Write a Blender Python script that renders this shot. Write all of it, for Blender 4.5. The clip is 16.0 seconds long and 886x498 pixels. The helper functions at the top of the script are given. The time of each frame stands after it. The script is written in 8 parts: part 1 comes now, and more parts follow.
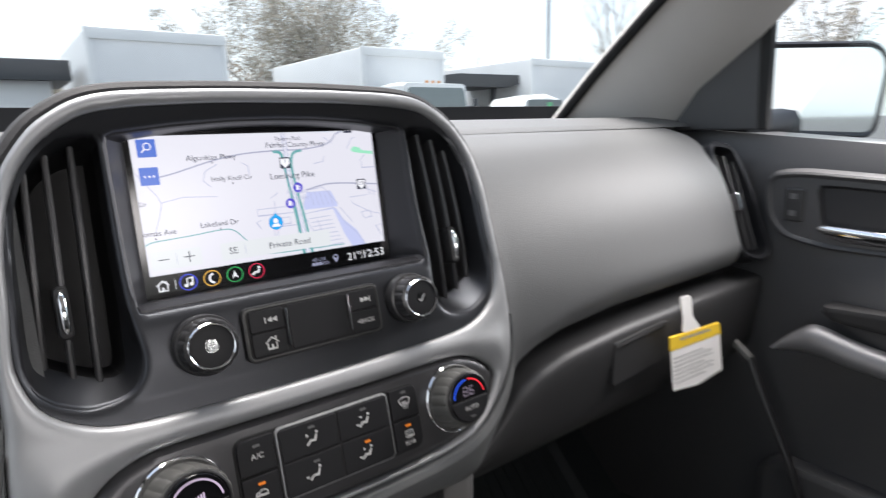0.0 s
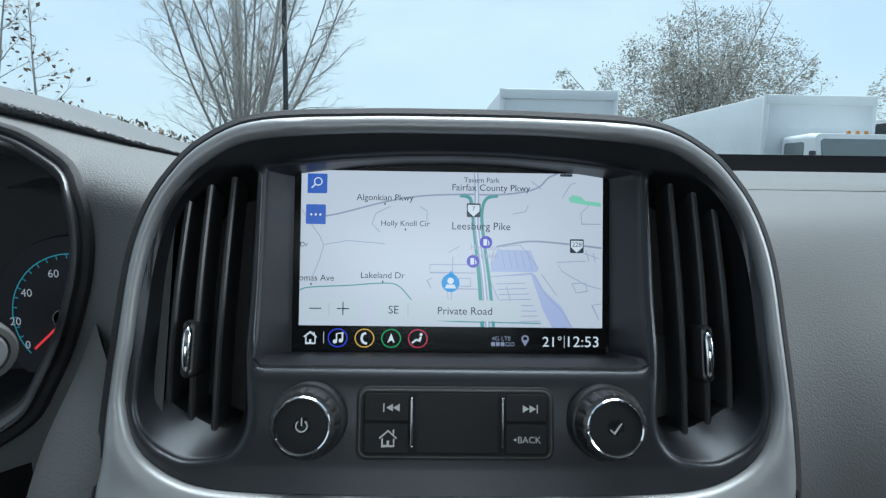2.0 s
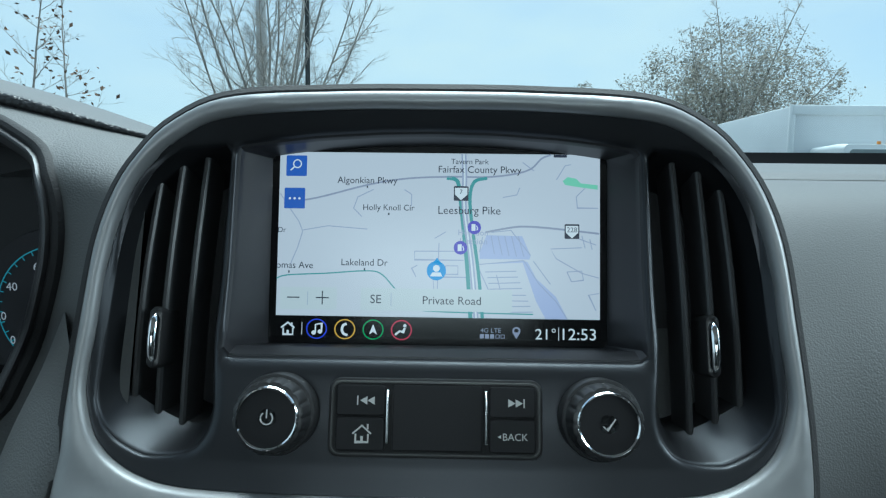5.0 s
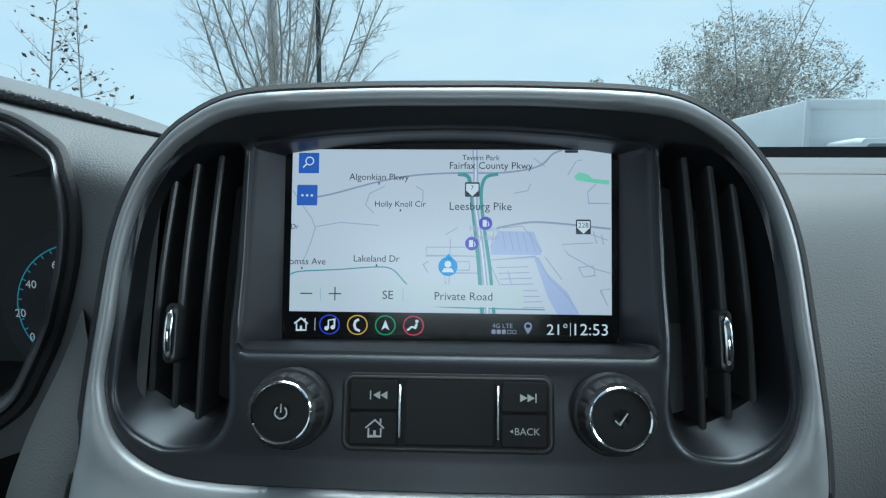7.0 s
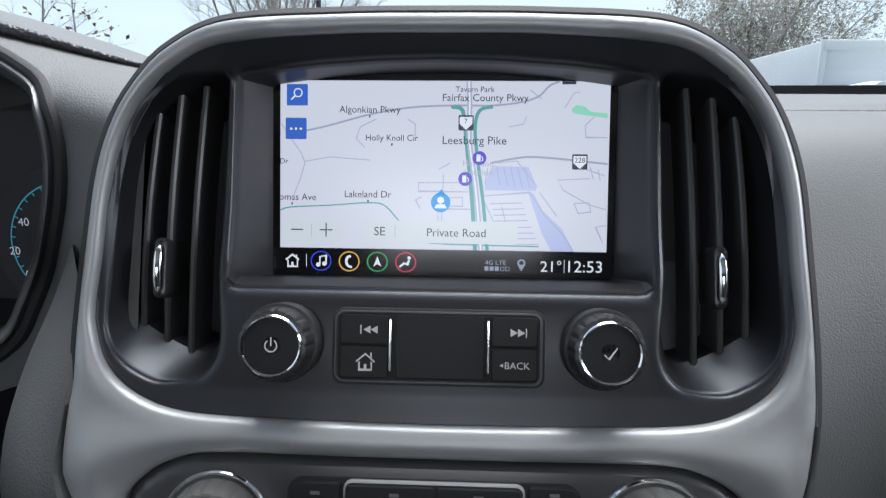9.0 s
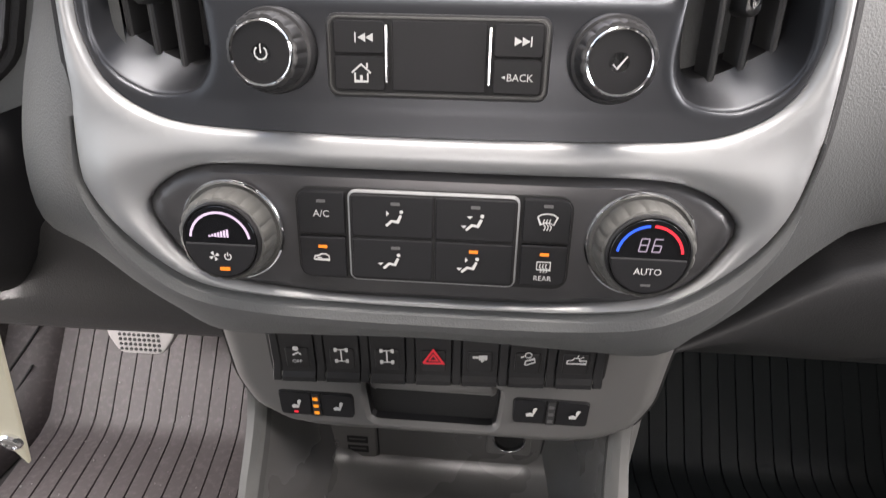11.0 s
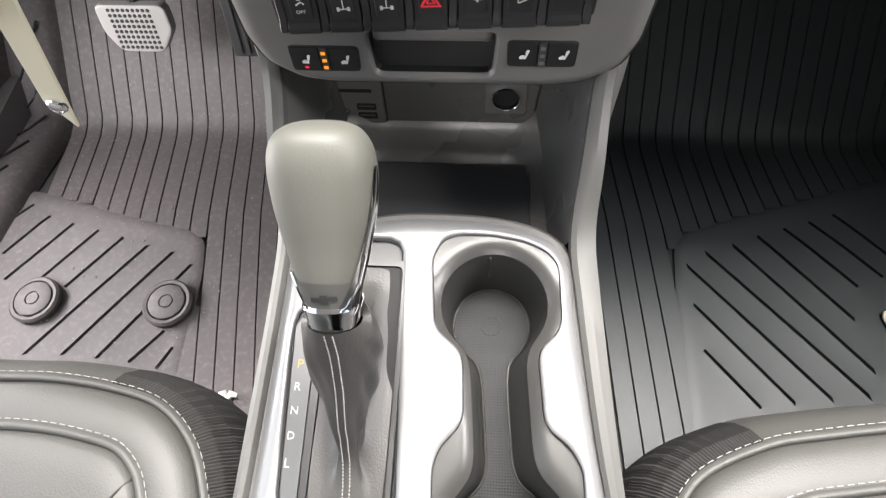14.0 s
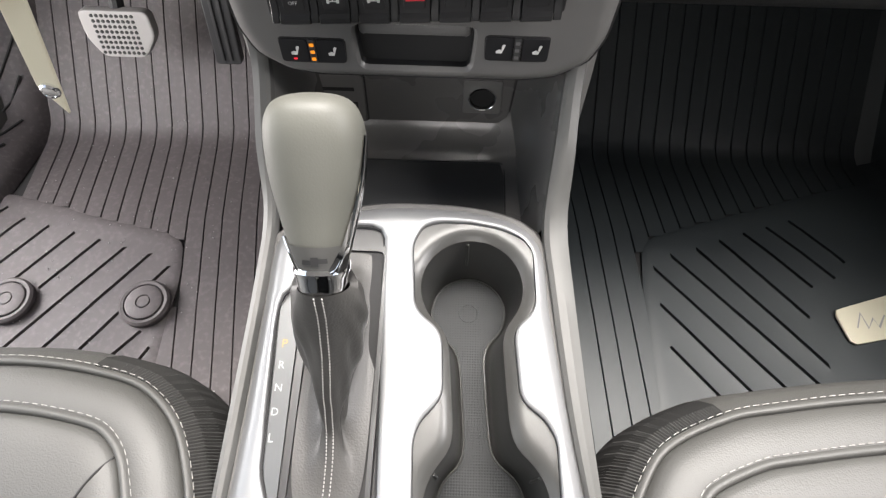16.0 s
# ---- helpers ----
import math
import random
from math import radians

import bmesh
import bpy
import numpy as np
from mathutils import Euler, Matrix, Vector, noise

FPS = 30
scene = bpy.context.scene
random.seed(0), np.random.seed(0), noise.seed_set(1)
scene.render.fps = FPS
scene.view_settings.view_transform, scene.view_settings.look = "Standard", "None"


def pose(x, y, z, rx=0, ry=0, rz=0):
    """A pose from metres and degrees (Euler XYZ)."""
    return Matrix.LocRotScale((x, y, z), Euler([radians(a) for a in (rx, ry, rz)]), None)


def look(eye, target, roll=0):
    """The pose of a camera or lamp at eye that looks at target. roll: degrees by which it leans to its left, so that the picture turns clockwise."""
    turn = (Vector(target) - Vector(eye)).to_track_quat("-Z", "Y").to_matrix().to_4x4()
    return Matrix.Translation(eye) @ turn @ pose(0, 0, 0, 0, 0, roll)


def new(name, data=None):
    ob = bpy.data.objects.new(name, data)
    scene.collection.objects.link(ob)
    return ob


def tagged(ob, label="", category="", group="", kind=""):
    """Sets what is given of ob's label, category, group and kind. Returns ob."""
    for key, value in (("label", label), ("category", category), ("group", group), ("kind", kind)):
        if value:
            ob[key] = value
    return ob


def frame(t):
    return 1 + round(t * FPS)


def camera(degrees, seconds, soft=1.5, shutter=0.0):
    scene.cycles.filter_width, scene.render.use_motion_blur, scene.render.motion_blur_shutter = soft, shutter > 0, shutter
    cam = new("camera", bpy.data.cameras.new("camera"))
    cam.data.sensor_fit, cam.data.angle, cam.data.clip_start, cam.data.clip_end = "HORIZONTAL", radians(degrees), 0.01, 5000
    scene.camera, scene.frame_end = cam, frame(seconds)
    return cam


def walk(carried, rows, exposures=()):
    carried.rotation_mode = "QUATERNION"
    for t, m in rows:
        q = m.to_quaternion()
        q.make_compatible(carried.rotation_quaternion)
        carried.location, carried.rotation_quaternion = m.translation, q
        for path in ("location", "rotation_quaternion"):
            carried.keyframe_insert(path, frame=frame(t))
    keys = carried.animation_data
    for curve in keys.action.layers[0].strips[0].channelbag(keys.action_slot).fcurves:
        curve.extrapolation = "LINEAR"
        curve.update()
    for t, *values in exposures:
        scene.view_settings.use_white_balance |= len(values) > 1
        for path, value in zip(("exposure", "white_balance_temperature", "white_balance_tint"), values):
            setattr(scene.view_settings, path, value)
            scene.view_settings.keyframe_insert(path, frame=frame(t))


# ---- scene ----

cam = camera(74.4, 16.0, soft=1.25, shutter=0.25)
PATH = [
    (0, (-0.153, -0.414, 1.303), (1.018, 1.153, 0.886), -1.3),
    (0.5, (-0.08, -0.368, 1.318), (0.517, 1.497, 0.911), 0.3),
    (1, (-0.066, -0.369, 1.292), (0.236, 1.578, 0.949), -0.4),
    (1.5, (-0.02, -0.376, 1.298), (0.123, 1.594, 0.987), 0.5),
    (2, (-0.012, -0.34, 1.297), (0.028, 1.644, 1.053), 0.9),
    (2.5, (0.009, -0.326, 1.291), (0.0, 1.663, 1.081), 0.8),
    (3, (0.008, -0.328, 1.29), (-0.018, 1.662, 1.094), 0.5),
    (3.5, (0.011, -0.321, 1.285), (-0.037, 1.67, 1.107), 0.3),
    (4, (0.011, -0.325, 1.287), (-0.029, 1.665, 1.089), 0.6),
    (4.2, (0.01, -0.321, 1.282), (-0.022, 1.669, 1.087), 0.7),
    (6.5, (0.007, -0.323, 1.279), (-0.05, 1.665, 1.07), 0.4),
    (7, (0.008, -0.323, 1.279), (-0.065, 1.665, 1.072), 0.3),
    (7.5, (0.004, -0.325, 1.281), (-0.071, 1.662, 1.063), 0.4),
    (8, (0.001, -0.319, 1.275), (-0.078, 1.667, 1.051), 0.3),
    (8.2, (0.003, -0.319, 1.276), (-0.067, 1.665, 1.037), 0.4),
    (10.3, (0.026, -0.317, 1.262), (-0.103, 1.484, 0.401), 0.2),
    (10.5, (0.027, -0.318, 1.26), (-0.108, 1.438, 0.312), 0.1),
    (11, (0.025, -0.318, 1.256), (-0.113, 1.305, 0.096), -0.0),
    (11.5, (0.024, -0.323, 1.257), (-0.113, 1.156, -0.083), -0.6),
    (12, (0.027, -0.33, 1.259), (-0.115, 1.01, -0.219), -1.5),
    (12.5, (0.028, -0.339, 1.261), (-0.115, 0.862, -0.333), -2.5),
    (13, (0.029, -0.349, 1.262), (-0.102, 0.728, -0.419), -3.3),
    (13.5, (0.031, -0.359, 1.257), (-0.096, 0.624, -0.479), -4.1),
    (14, (0.032, -0.376, 1.253), (-0.081, 0.532, -0.525), -4.4),
    (14.5, (0.031, -0.394, 1.251), (-0.067, 0.482, -0.544), -4.0),
    (15, (0.032, -0.408, 1.256), (-0.044, 0.459, -0.545), -2.7),
    (15.5, (0.031, -0.415, 1.26), (-0.019, 0.489, -0.523), -0.9),
    (16, (0.028, -0.416, 1.257), (0.006, 0.574, -0.481), 0.9),
]
EXPOSURES = [(0, 1.25, 6500, 13), (0.6, 0.95, 6350, 11), (1.0, 0.85, 6100, 11), (1.5, 0.7, 5800, 8), (2.0, 0.6, 5600, 0), (2.5, 0.5, 5430, -8), (4.2, 0.48, 5300, -10), (6.3, 0.5, 5350, -6), (7.5, 0.5, 5330, -7), (8.2, 0.5, 5430, 0), (10.3, 1.82, 6800, 15), (11.2, 2.12, 6800, 15), (12, 2.4, 6750, 14), (13, 2.35, 6650, 12), (14.2, 2.05, 6620, 12), (16, 1.95, 6620, 12)]
walk(cam, [(t, look(e, a, r)) for t, e, a, r in PATH], EXPOSURES)

# ---- light ----
SUN_EL, SUN_AZ = 75.0, 15.0
world = bpy.data.worlds.new("sky")
scene.world = world
world.use_nodes = True
wn, wl = world.node_tree.nodes, world.node_tree.links
wn.clear()
w_out, w_bg = wn.new("ShaderNodeOutputWorld"), wn.new("ShaderNodeBackground")
sky = wn.new("ShaderNodeTexSky")
sky.sky_type, sky.sun_disc = "NISHITA", False
sky.sun_elevation, sky.sun_rotation = radians(SUN_EL), radians(SUN_AZ)
sky.air_density, sky.dust_density, sky.ozone_density = 1.0, 2.0, 1.0
w_bg.inputs["Strength"].default_value = 0.115
# thin cloud sheet mixed over the blue
w_tc, w_map, w_noise, w_ramp, w_mix = (wn.new(k) for k in ("ShaderNodeTexCoord", "ShaderNodeMapping", "ShaderNodeTexNoise", "ShaderNodeValToRGB", "ShaderNodeMix"))
w_map.inputs["Scale"].default_value = (1.0, 1.0, 3.2)
w_noise.inputs["Scale"].default_value, w_noise.inputs["Detail"].default_value, w_noise.inputs["Roughness"].default_value = 2.3, 6.0, 0.55
w_ramp.color_ramp.elements[0].position, w_ramp.color_ramp.elements[1].position = 0.34, 0.66
w_ramp.color_ramp.elements[0].color = (0.55, 0.55, 0.55, 1)
w_mix.data_type = "RGBA"
w_mix.inputs[7].default_value = (4.8, 5.2, 5.4, 1)
wl.new(w_tc.outputs["Generated"], w_map.inputs["Vector"])
wl.new(w_map.outputs["Vector"], w_noise.inputs["Vector"])
wl.new(w_noise.outputs["Fac"], w_ramp.inputs["Fac"])
w_sep, w_thin, w_mul = (wn.new(k) for k in ("ShaderNodeSeparateXYZ", "ShaderNodeMapRange", "ShaderNodeMath"))
w_thin.interpolation_type = "SMOOTHSTEP"
for key, v in (("From Min", 0.30), ("From Max", 0.85), ("To Min", 1.0), ("To Max", 0.40)):
    w_thin.inputs[key].default_value = v
w_mul.operation = "MULTIPLY"
wl.new(w_tc.outputs["Generated"], w_sep.inputs["Vector"])
wl.new(w_sep.outputs["Z"], w_thin.inputs["Value"])
wl.new(w_ramp.outputs["Color"], w_mul.inputs[0])
wl.new(w_thin.outputs["Result"], w_mul.inputs[1])
wl.new(w_mul.outputs["Value"], w_mix.inputs[0])
wl.new(sky.outputs["Color"], w_mix.inputs[6])
wl.new(w_mix.outputs[2], w_bg.inputs["Color"])
wl.new(w_bg.outputs["Background"], w_out.inputs["Surface"])

sun = new("sun", bpy.data.lights.new("sun", "SUN"))
sun.data.energy, sun.data.angle, sun.data.color = 4.8, radians(40), (1.0, 0.96, 0.91)
az, el = radians(SUN_AZ), radians(SUN_EL)
sun_dir = Vector((math.sin(az) * math.cos(el), math.cos(az) * math.cos(el), math.sin(el)))
sun.matrix_world = look(sun_dir * 60, (0, 0, 0))

# sky light at the open driver door and passenger window, plus added rear fill
for nm, eye, to, w, h, power in (("door_opening_light", (-.98, .10, .80), (-.42, .22, .50), .7, .5, 5.0), ("rear_window_light", (0, -1.54, 1.43), (0, 0, 1.0), 1.0, .32, 3.5), ("passenger_window_light", (.742, -.20, 1.43), (.20, -.20, .80), .2, .28, 1.5)):
    lamp = new(nm, bpy.data.lights.new(nm, "AREA"))
    lamp.data.shape, lamp.data.size, lamp.data.size_y, lamp.data.energy, lamp.data.color = "RECTANGLE", w, h, power, (1.0, 0.97, 0.95)
    lamp.data.spread = radians(140)
    lamp.matrix_world = look(eye, to)

# ---- materials ----
def mat(name, color, rough=0.5, metal=0.0, bump=0.0, scale=200.0, kind="noise", vary=0.12, emit=0.0, coat=0.0, stain=0.0, coarse=6.0, spec=0.5):
    """Principled surface with fine relief and slow variation of tone and gloss."""
    m = bpy.data.materials.new(name)
    m.use_nodes = True
    n, l = m.node_tree.nodes, m.node_tree.links
    b = n["Principled BSDF"]
    b.inputs["Metallic"].default_value = metal
    b.inputs["Coat Weight"].default_value = coat
    b.inputs["Specular IOR Level"].default_value = spec
    if emit:
        b.inputs["Base Color"].default_value = (0.01, 0.01, 0.01, 1)
        b.inputs["Emission Color"].default_value = (*color, 1)
        b.inputs["Emission Strength"].default_value = emit
        b.inputs["Roughness"].default_value = rough
        return m
    tc = n.new("ShaderNodeTexCoord")
    big = n.new("ShaderNodeTexNoise")
    big.inputs["Scale"].default_value, big.inputs["Detail"].default_value = coarse, 4.0
    l.new(tc.outputs["Object"], big.inputs["Vector"])
    mix = n.new("ShaderNodeMix")
    mix.data_type = "RGBA"
    mix.inputs[6].default_value = (*[c * (1 - vary) for c in color], 1)
    mix.inputs[7].default_value = (*[min(1, c * (1 + vary)) for c in color], 1)
    l.new(big.outputs["Fac"], mix.inputs[0])
    out = mix.outputs[2]
    if stain:
        dirt, ramp, mix2 = n.new("ShaderNodeTexNoise"), n.new("ShaderNodeValToRGB"), n.new("ShaderNodeMix")
        dirt.inputs["Scale"].default_value, dirt.inputs["Detail"].default_value = coarse * 5, 8.0
        ramp.color_ramp.elements[0].position, ramp.color_ramp.elements[1].position = 0.5, 0.75
        mix2.data_type = "RGBA"
        mix2.inputs[7].default_value = (*[min(1, c * 1.5 + stain * 0.1) for c in color], 1)
        l.new(tc.outputs["Object"], dirt.inputs["Vector"])
        l.new(dirt.outputs["Fac"], ramp.inputs["Fac"])
        l.new(ramp.outputs["Color"], mix2.inputs[0])
        l.new(out, mix2.inputs[6])
        out = mix2.outputs[2]
    l.new(out, b.inputs["Base Color"])
    rr = n.new("ShaderNodeMapRange")
    rr.inputs["To Min"].default_value, rr.inputs["To Max"].default_value = max(0.02, rough - 0.06), min(1, rough + 0.06)
    l.new(big.outputs["Fac"], rr.inputs["Value"])
    l.new(rr.outputs["Result"], b.inputs["Roughness"])
    if bump:
        bp = n.new("ShaderNodeBump")
        bp.inputs["Strength"].default_value = bump
        bp.inputs["Distance"].default_value = 0.5 / scale
        if kind == "leather":
            tex = n.new("ShaderNodeTexVoronoi")
            tex.feature = "SMOOTH_F1"
            tex.inputs["Scale"].default_value = scale
            warp, add = n.new("ShaderNodeTexNoise"), n.new("ShaderNodeMix")
            warp.inputs["Scale"].default_value = scale * 0.4
            add.data_type, add.blend_type = "RGBA", "LINEAR_LIGHT"
            add.inputs[0].default_value = 0.6 / scale
            l.new(tc.outputs["Object"], warp.inputs["Vector"])
            l.new(tc.outputs["Object"], add.inputs[6])
            l.new(warp.outputs["Color"], add.inputs[7])
            l.new(add.outputs[2], tex.inputs["Vector"])
            l.new(tex.outputs["Distance"], bp.inputs["Height"])
            bp.invert = True
        elif kind == "dots":
            tex = n.new("ShaderNodeTexVoronoi")
            tex.inputs["Scale"].default_value, tex.inputs["Randomness"].default_value = scale, 0.0
            l.new(tc.outputs["Object"], tex.inputs["Vector"])
            l.new(tex.outputs["Distance"], bp.inputs["Height"])
        elif kind == "rib":
            tex = n.new("ShaderNodeTexWave")
            tex.inputs["Scale"].default_value = scale
            tex.inputs["Distortion"].default_value = 0.6
            l.new(tc.outputs["Object"], tex.inputs["Vector"])
            l.new(tex.outputs["Fac"], bp.inputs["Height"])
        else:
            tex = n.new("ShaderNodeTexNoise")
            tex.inputs["Scale"].default_value, tex.inputs["Detail"].default_value = scale, 5.0
            l.new(tc.outputs["Object"], tex.inputs["Vector"])
            l.new(tex.outputs["Fac"], bp.inputs["Height"])
        l.new(bp.outputs["Normal"], b.inputs["Normal"])
    return m


def glass_mat(name, tint=(1, 1, 1), gloss=0.06):
    m = bpy.data.materials.new(name)
    m.use_nodes = True
    n, l = m.node_tree.nodes, m.node_tree.links
    n.clear()
    o, mx, tr, gl, fr = (n.new(k) for k in ("ShaderNodeOutputMaterial", "ShaderNodeMixShader", "ShaderNodeBsdfTransparent", "ShaderNodeBsdfGlossy", "ShaderNodeLayerWeight"))
    tr.inputs["Color"].default_value = (*tint, 1)
    gl.inputs["Roughness"].default_value = 0.02
    po, mu = n.new("ShaderNodeMath"), n.new("ShaderNodeMath")
    po.operation, mu.operation = "POWER", "MULTIPLY_ADD"
    po.inputs[1].default_value, mu.inputs[1].default_value, mu.inputs[2].default_value = 5.0, 0.4, gloss * 0.4
    l.new(fr.outputs["Facing"], po.inputs[0])
    l.new(po.outputs["Value"], mu.inputs[0])
    l.new(mu.outputs["Value"], mx.inputs["Fac"])
    l.new(tr.outputs["BSDF"], mx.inputs[1])
    l.new(gl.outputs["BSDF"], mx.inputs[2])
    l.new(mx.outputs["Shader"], o.inputs["Surface"])
    return m


M_HOOD = mat("soft_black_vinyl", (0.013, 0.013, 0.0145), 0.72, bump=0.35, scale=900, kind="leather")
M_WELT = mat("coarse_grained_dark_vinyl", (0.026, 0.026, 0.028), 0.45, bump=0.9, scale=420, kind="leather")
M_SILVER = mat("satin_silver_paint", (0.325, 0.331, 0.337), 0.47, metal=0.55, bump=0.02, scale=2500, vary=0.04)
M_BEZEL = mat("dark_satin_plastic", (0.042, 0.044, 0.049), 0.37, metal=0.72, bump=0.02, scale=2500, vary=0.06)
M_CAVITY = mat("black_vent_plastic", (0.013, 0.013, 0.015), 0.6)
M_SLAT = mat("vent_slat_plastic", (0.055, 0.055, 0.057), 0.36)
M_LIP = mat("grey_satin_plastic", (0.024, 0.024, 0.025), 0.36, bump=0.03, scale=1500)
M_PANEL = mat("dark_metallic_panel", (0.070, 0.069, 0.072), 0.36, metal=0.5, bump=0.02, scale=2500, vary=0.05)
M_CHROME = mat("polished_chrome", (0.85, 0.85, 0.86), 0.07, metal=1.0, vary=0.02)
M_KNOB = mat("black_knob_plastic", (0.025, 0.025, 0.026), 0.33)
M_KNOB2 = mat("grey_knob_rubber", (0.06, 0.06, 0.057), 0.45, bump=0.05, scale=800)
M_BUTTON = mat("charcoal_button_plastic", (0.012, 0.012, 0.0135), 0.50, bump=0.03, scale=2500, spec=0.25)
M_REVEAL = mat("dark_screen_surround_plastic", (0.034, 0.034, 0.038), 0.42, metal=0.25, bump=0.02, scale=2500, vary=0.05)
M_ARMTRIM = mat("dull_silver_door_trim", (0.15, 0.15, 0.155), 0.45, metal=0.5, bump=0.02, scale=2500, vary=0.05)
M_BIN = mat("dark_bin_plastic", (0.092, 0.090, 0.088), 0.27, bump=0.08, scale=1400)
M_STRIP = mat("grey_gear_strip", (0.066, 0.070, 0.073), 0.36, bump=0.02, scale=1500)
M_LETTER = mat("dim_grey_print", (0.46, 0.48, 0.49), 0.6, vary=0.04)
# puts the shade of gaps, slots and hollows into the colour; also black trim
M_GAP = mat("gap_shade_and_black_trim", (0.007, 0.007, 0.0075), 0.7)
M_ICON = mat("light_grey_print", (0.58, 0.58, 0.57), 0.6, vary=0.04)
M_ICONRED = mat("red_print", (0.75, 0.03, 0.05), 0.5, vary=0.04)
M_DASH = mat("grained_dash_vinyl", (0.088, 0.091, 0.092), 0.56, bump=0.38, scale=1000, kind="leather")
M_DASHLOW = mat("grained_lower_dash_plastic", (0.024, 0.024, 0.025), 0.50, bump=0.35, scale=1050, kind="leather")
M_CONSOLE = mat("charcoal_console_plastic", (0.115, 0.113, 0.11), 0.36, bump=0.12, scale=1400)
M_RAIL = mat("satin_grey_rail_plastic", (0.075, 0.075, 0.072), 0.56, bump=0.05, scale=1800)
M_PLATE = mat("brushed_silver_plate", (0.215, 0.22, 0.225), 0.42, metal=0.45, bump=0.03, scale=1600, vary=0.04)
M_CUP = mat("cup_holder_rubber", (0.042, 0.042, 0.040), 0.36, bump=0.05, scale=900)
M_LINER = mat("black_bin_liner_rubber", (0.040, 0.041, 0.042), 0.36, bump=0.14, scale=500, kind="dots")
M_CUPMAT = mat("dimpled_rubber_liner", (0.021, 0.023, 0.024), 0.6, bump=0.35, scale=420, kind="dots", spec=0.3)
M_SEAT = mat("dark_grey_seat_leather", (0.05, 0.05, 0.047), 0.52, bump=0.3, scale=800, kind="leather")
M_SEATRIB = mat("ribbed_black_seat_cloth", (0.028, 0.028, 0.027), 0.8, bump=0.3, scale=1500)
M_BOOTHIDE = mat("grey_boot_leather", (0.046, 0.045, 0.043), 0.45, bump=0.25, scale=700, kind="leather")
M_KNOBSHIFT = mat("taupe_leather_knob", (0.084, 0.0845, 0.073), 0.58, bump=0.12, scale=900, kind="leather")
M_STITCH = mat("pale_grey_thread", (0.28, 0.275, 0.26), 0.8)
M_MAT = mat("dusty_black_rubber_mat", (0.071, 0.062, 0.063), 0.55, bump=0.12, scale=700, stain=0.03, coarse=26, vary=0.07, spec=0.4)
# clean rubber, its colour lowered further for the passenger footwell's shade
M_MAT2 = mat("clean_shaded_rubber_mat", (0.021, 0.0262, 0.028), 0.52, bump=0.12, scale=700, vary=0.05)
M_SWITCH = mat("black_switch_plastic", (0.010, 0.010, 0.011), 0.40, bump=0.03, scale=2500)
# near-black: groove shade put into the colour; also the pedal's dark dots
M_GROOVE = mat("groove_shade_and_dots", (0.008, 0.008, 0.008), 0.7)
M_CARPET = mat("black_carpet", (0.018, 0.018, 0.018), 0.95, bump=0.8, scale=900)
M_PEDAL = mat("grey_pedal_rubber", (0.25, 0.24, 0.235), 0.6, bump=0.1, scale=600)
M_PILLAR = mat("light_grey_fabric_trim", (0.48, 0.47, 0.45), 0.85, bump=0.4, scale=1200)
M_HEAD = mat("pale_headliner_cloth", (0.52, 0.51, 0.49), 0.9, bump=0.4, scale=900)
M_FRIT = mat("black_ceramic_band", (0.006, 0.006, 0.007), 0.9)
M_DOOR = mat("grained_door_plastic", (0.05, 0.05, 0.052), 0.48, bump=0.22, scale=850, kind="leather")
M_GLASS = glass_mat("clear_glass", (0.93, 0.97, 0.97), 0.06)
M_TINT = glass_mat("dark_tinted_glass", (0.22, 0.23, 0.23), 0.06)
M_TAG = mat("cream_plastic_tag", (0.55, 0.52, 0.40), 0.45, bump=0.05, scale=200)
M_PAPER = mat("white_card", (0.75, 0.74, 0.72), 0.7)
M_YELLOW = mat("yellow_print", (0.75, 0.5, 0.03), 0.6)
M_PRINT = mat("grey_print_bars", (0.28, 0.28, 0.28), 0.7)


# ---- geometry tools ----
def thing(name, loc=(0, 0, 0), label="", category="", group="", kind=""):
    ob = new(name)
    ob.location = loc
    ob.empty_display_size = 0.02
    return tagged(ob, label, category, group, kind)


def part(name, bm, material, parent=None, label="", flat=False, sharp=32):
    """Links a bmesh in world metres as one mesh object under a thing or a part."""
    top = parent
    while top is not None and top.parent is not None:
        top = top.parent
    bmesh.ops.remove_doubles(bm, verts=bm.verts, dist=1e-6)
    bmesh.ops.recalc_face_normals(bm, faces=bm.faces)
    if top is not None:
        bm.transform(Matrix.Translation(-Vector(top.location)))
    me = bpy.data.meshes.new(name)
    bm.to_mesh(me)
    bm.free()
    me.materials.append(material)
    if not flat:
        me.polygons.foreach_set("use_smooth", [True] * len(me.polygons))
        me.set_sharp_from_angle(angle=radians(sharp))
    ob = new(name, me)
    if parent is not None:
        ob.parent = parent
    return tagged(ob, label)


def frame_of(origin, right, up):
    """A map from (u, v, n) on a face to the world."""
    o, r, w = Vector(origin), Vector(right).normalized(), Vector(up).normalized()
    k = r.cross(w)
    return lambda u, v, n=0.0: o + r * u + w * v + k * n


STACK_TILT = math.atan(0.245)
F_ST = frame_of((0, -0.0604, 1.2), (1, 0, 0), (0, math.sin(STACK_TILT), math.cos(STACK_TILT)))
F_SC = frame_of((0, -0.0158, 1.1965), (1, 0, 0), (0, 0.0158, 0.1035))
F_ROW = frame_of((0, -0.064, 0.99), (1, 0, 0), (0, 0.05, 1))
F_ID = lambda x, y, z=0.0: Vector((x, y, z))


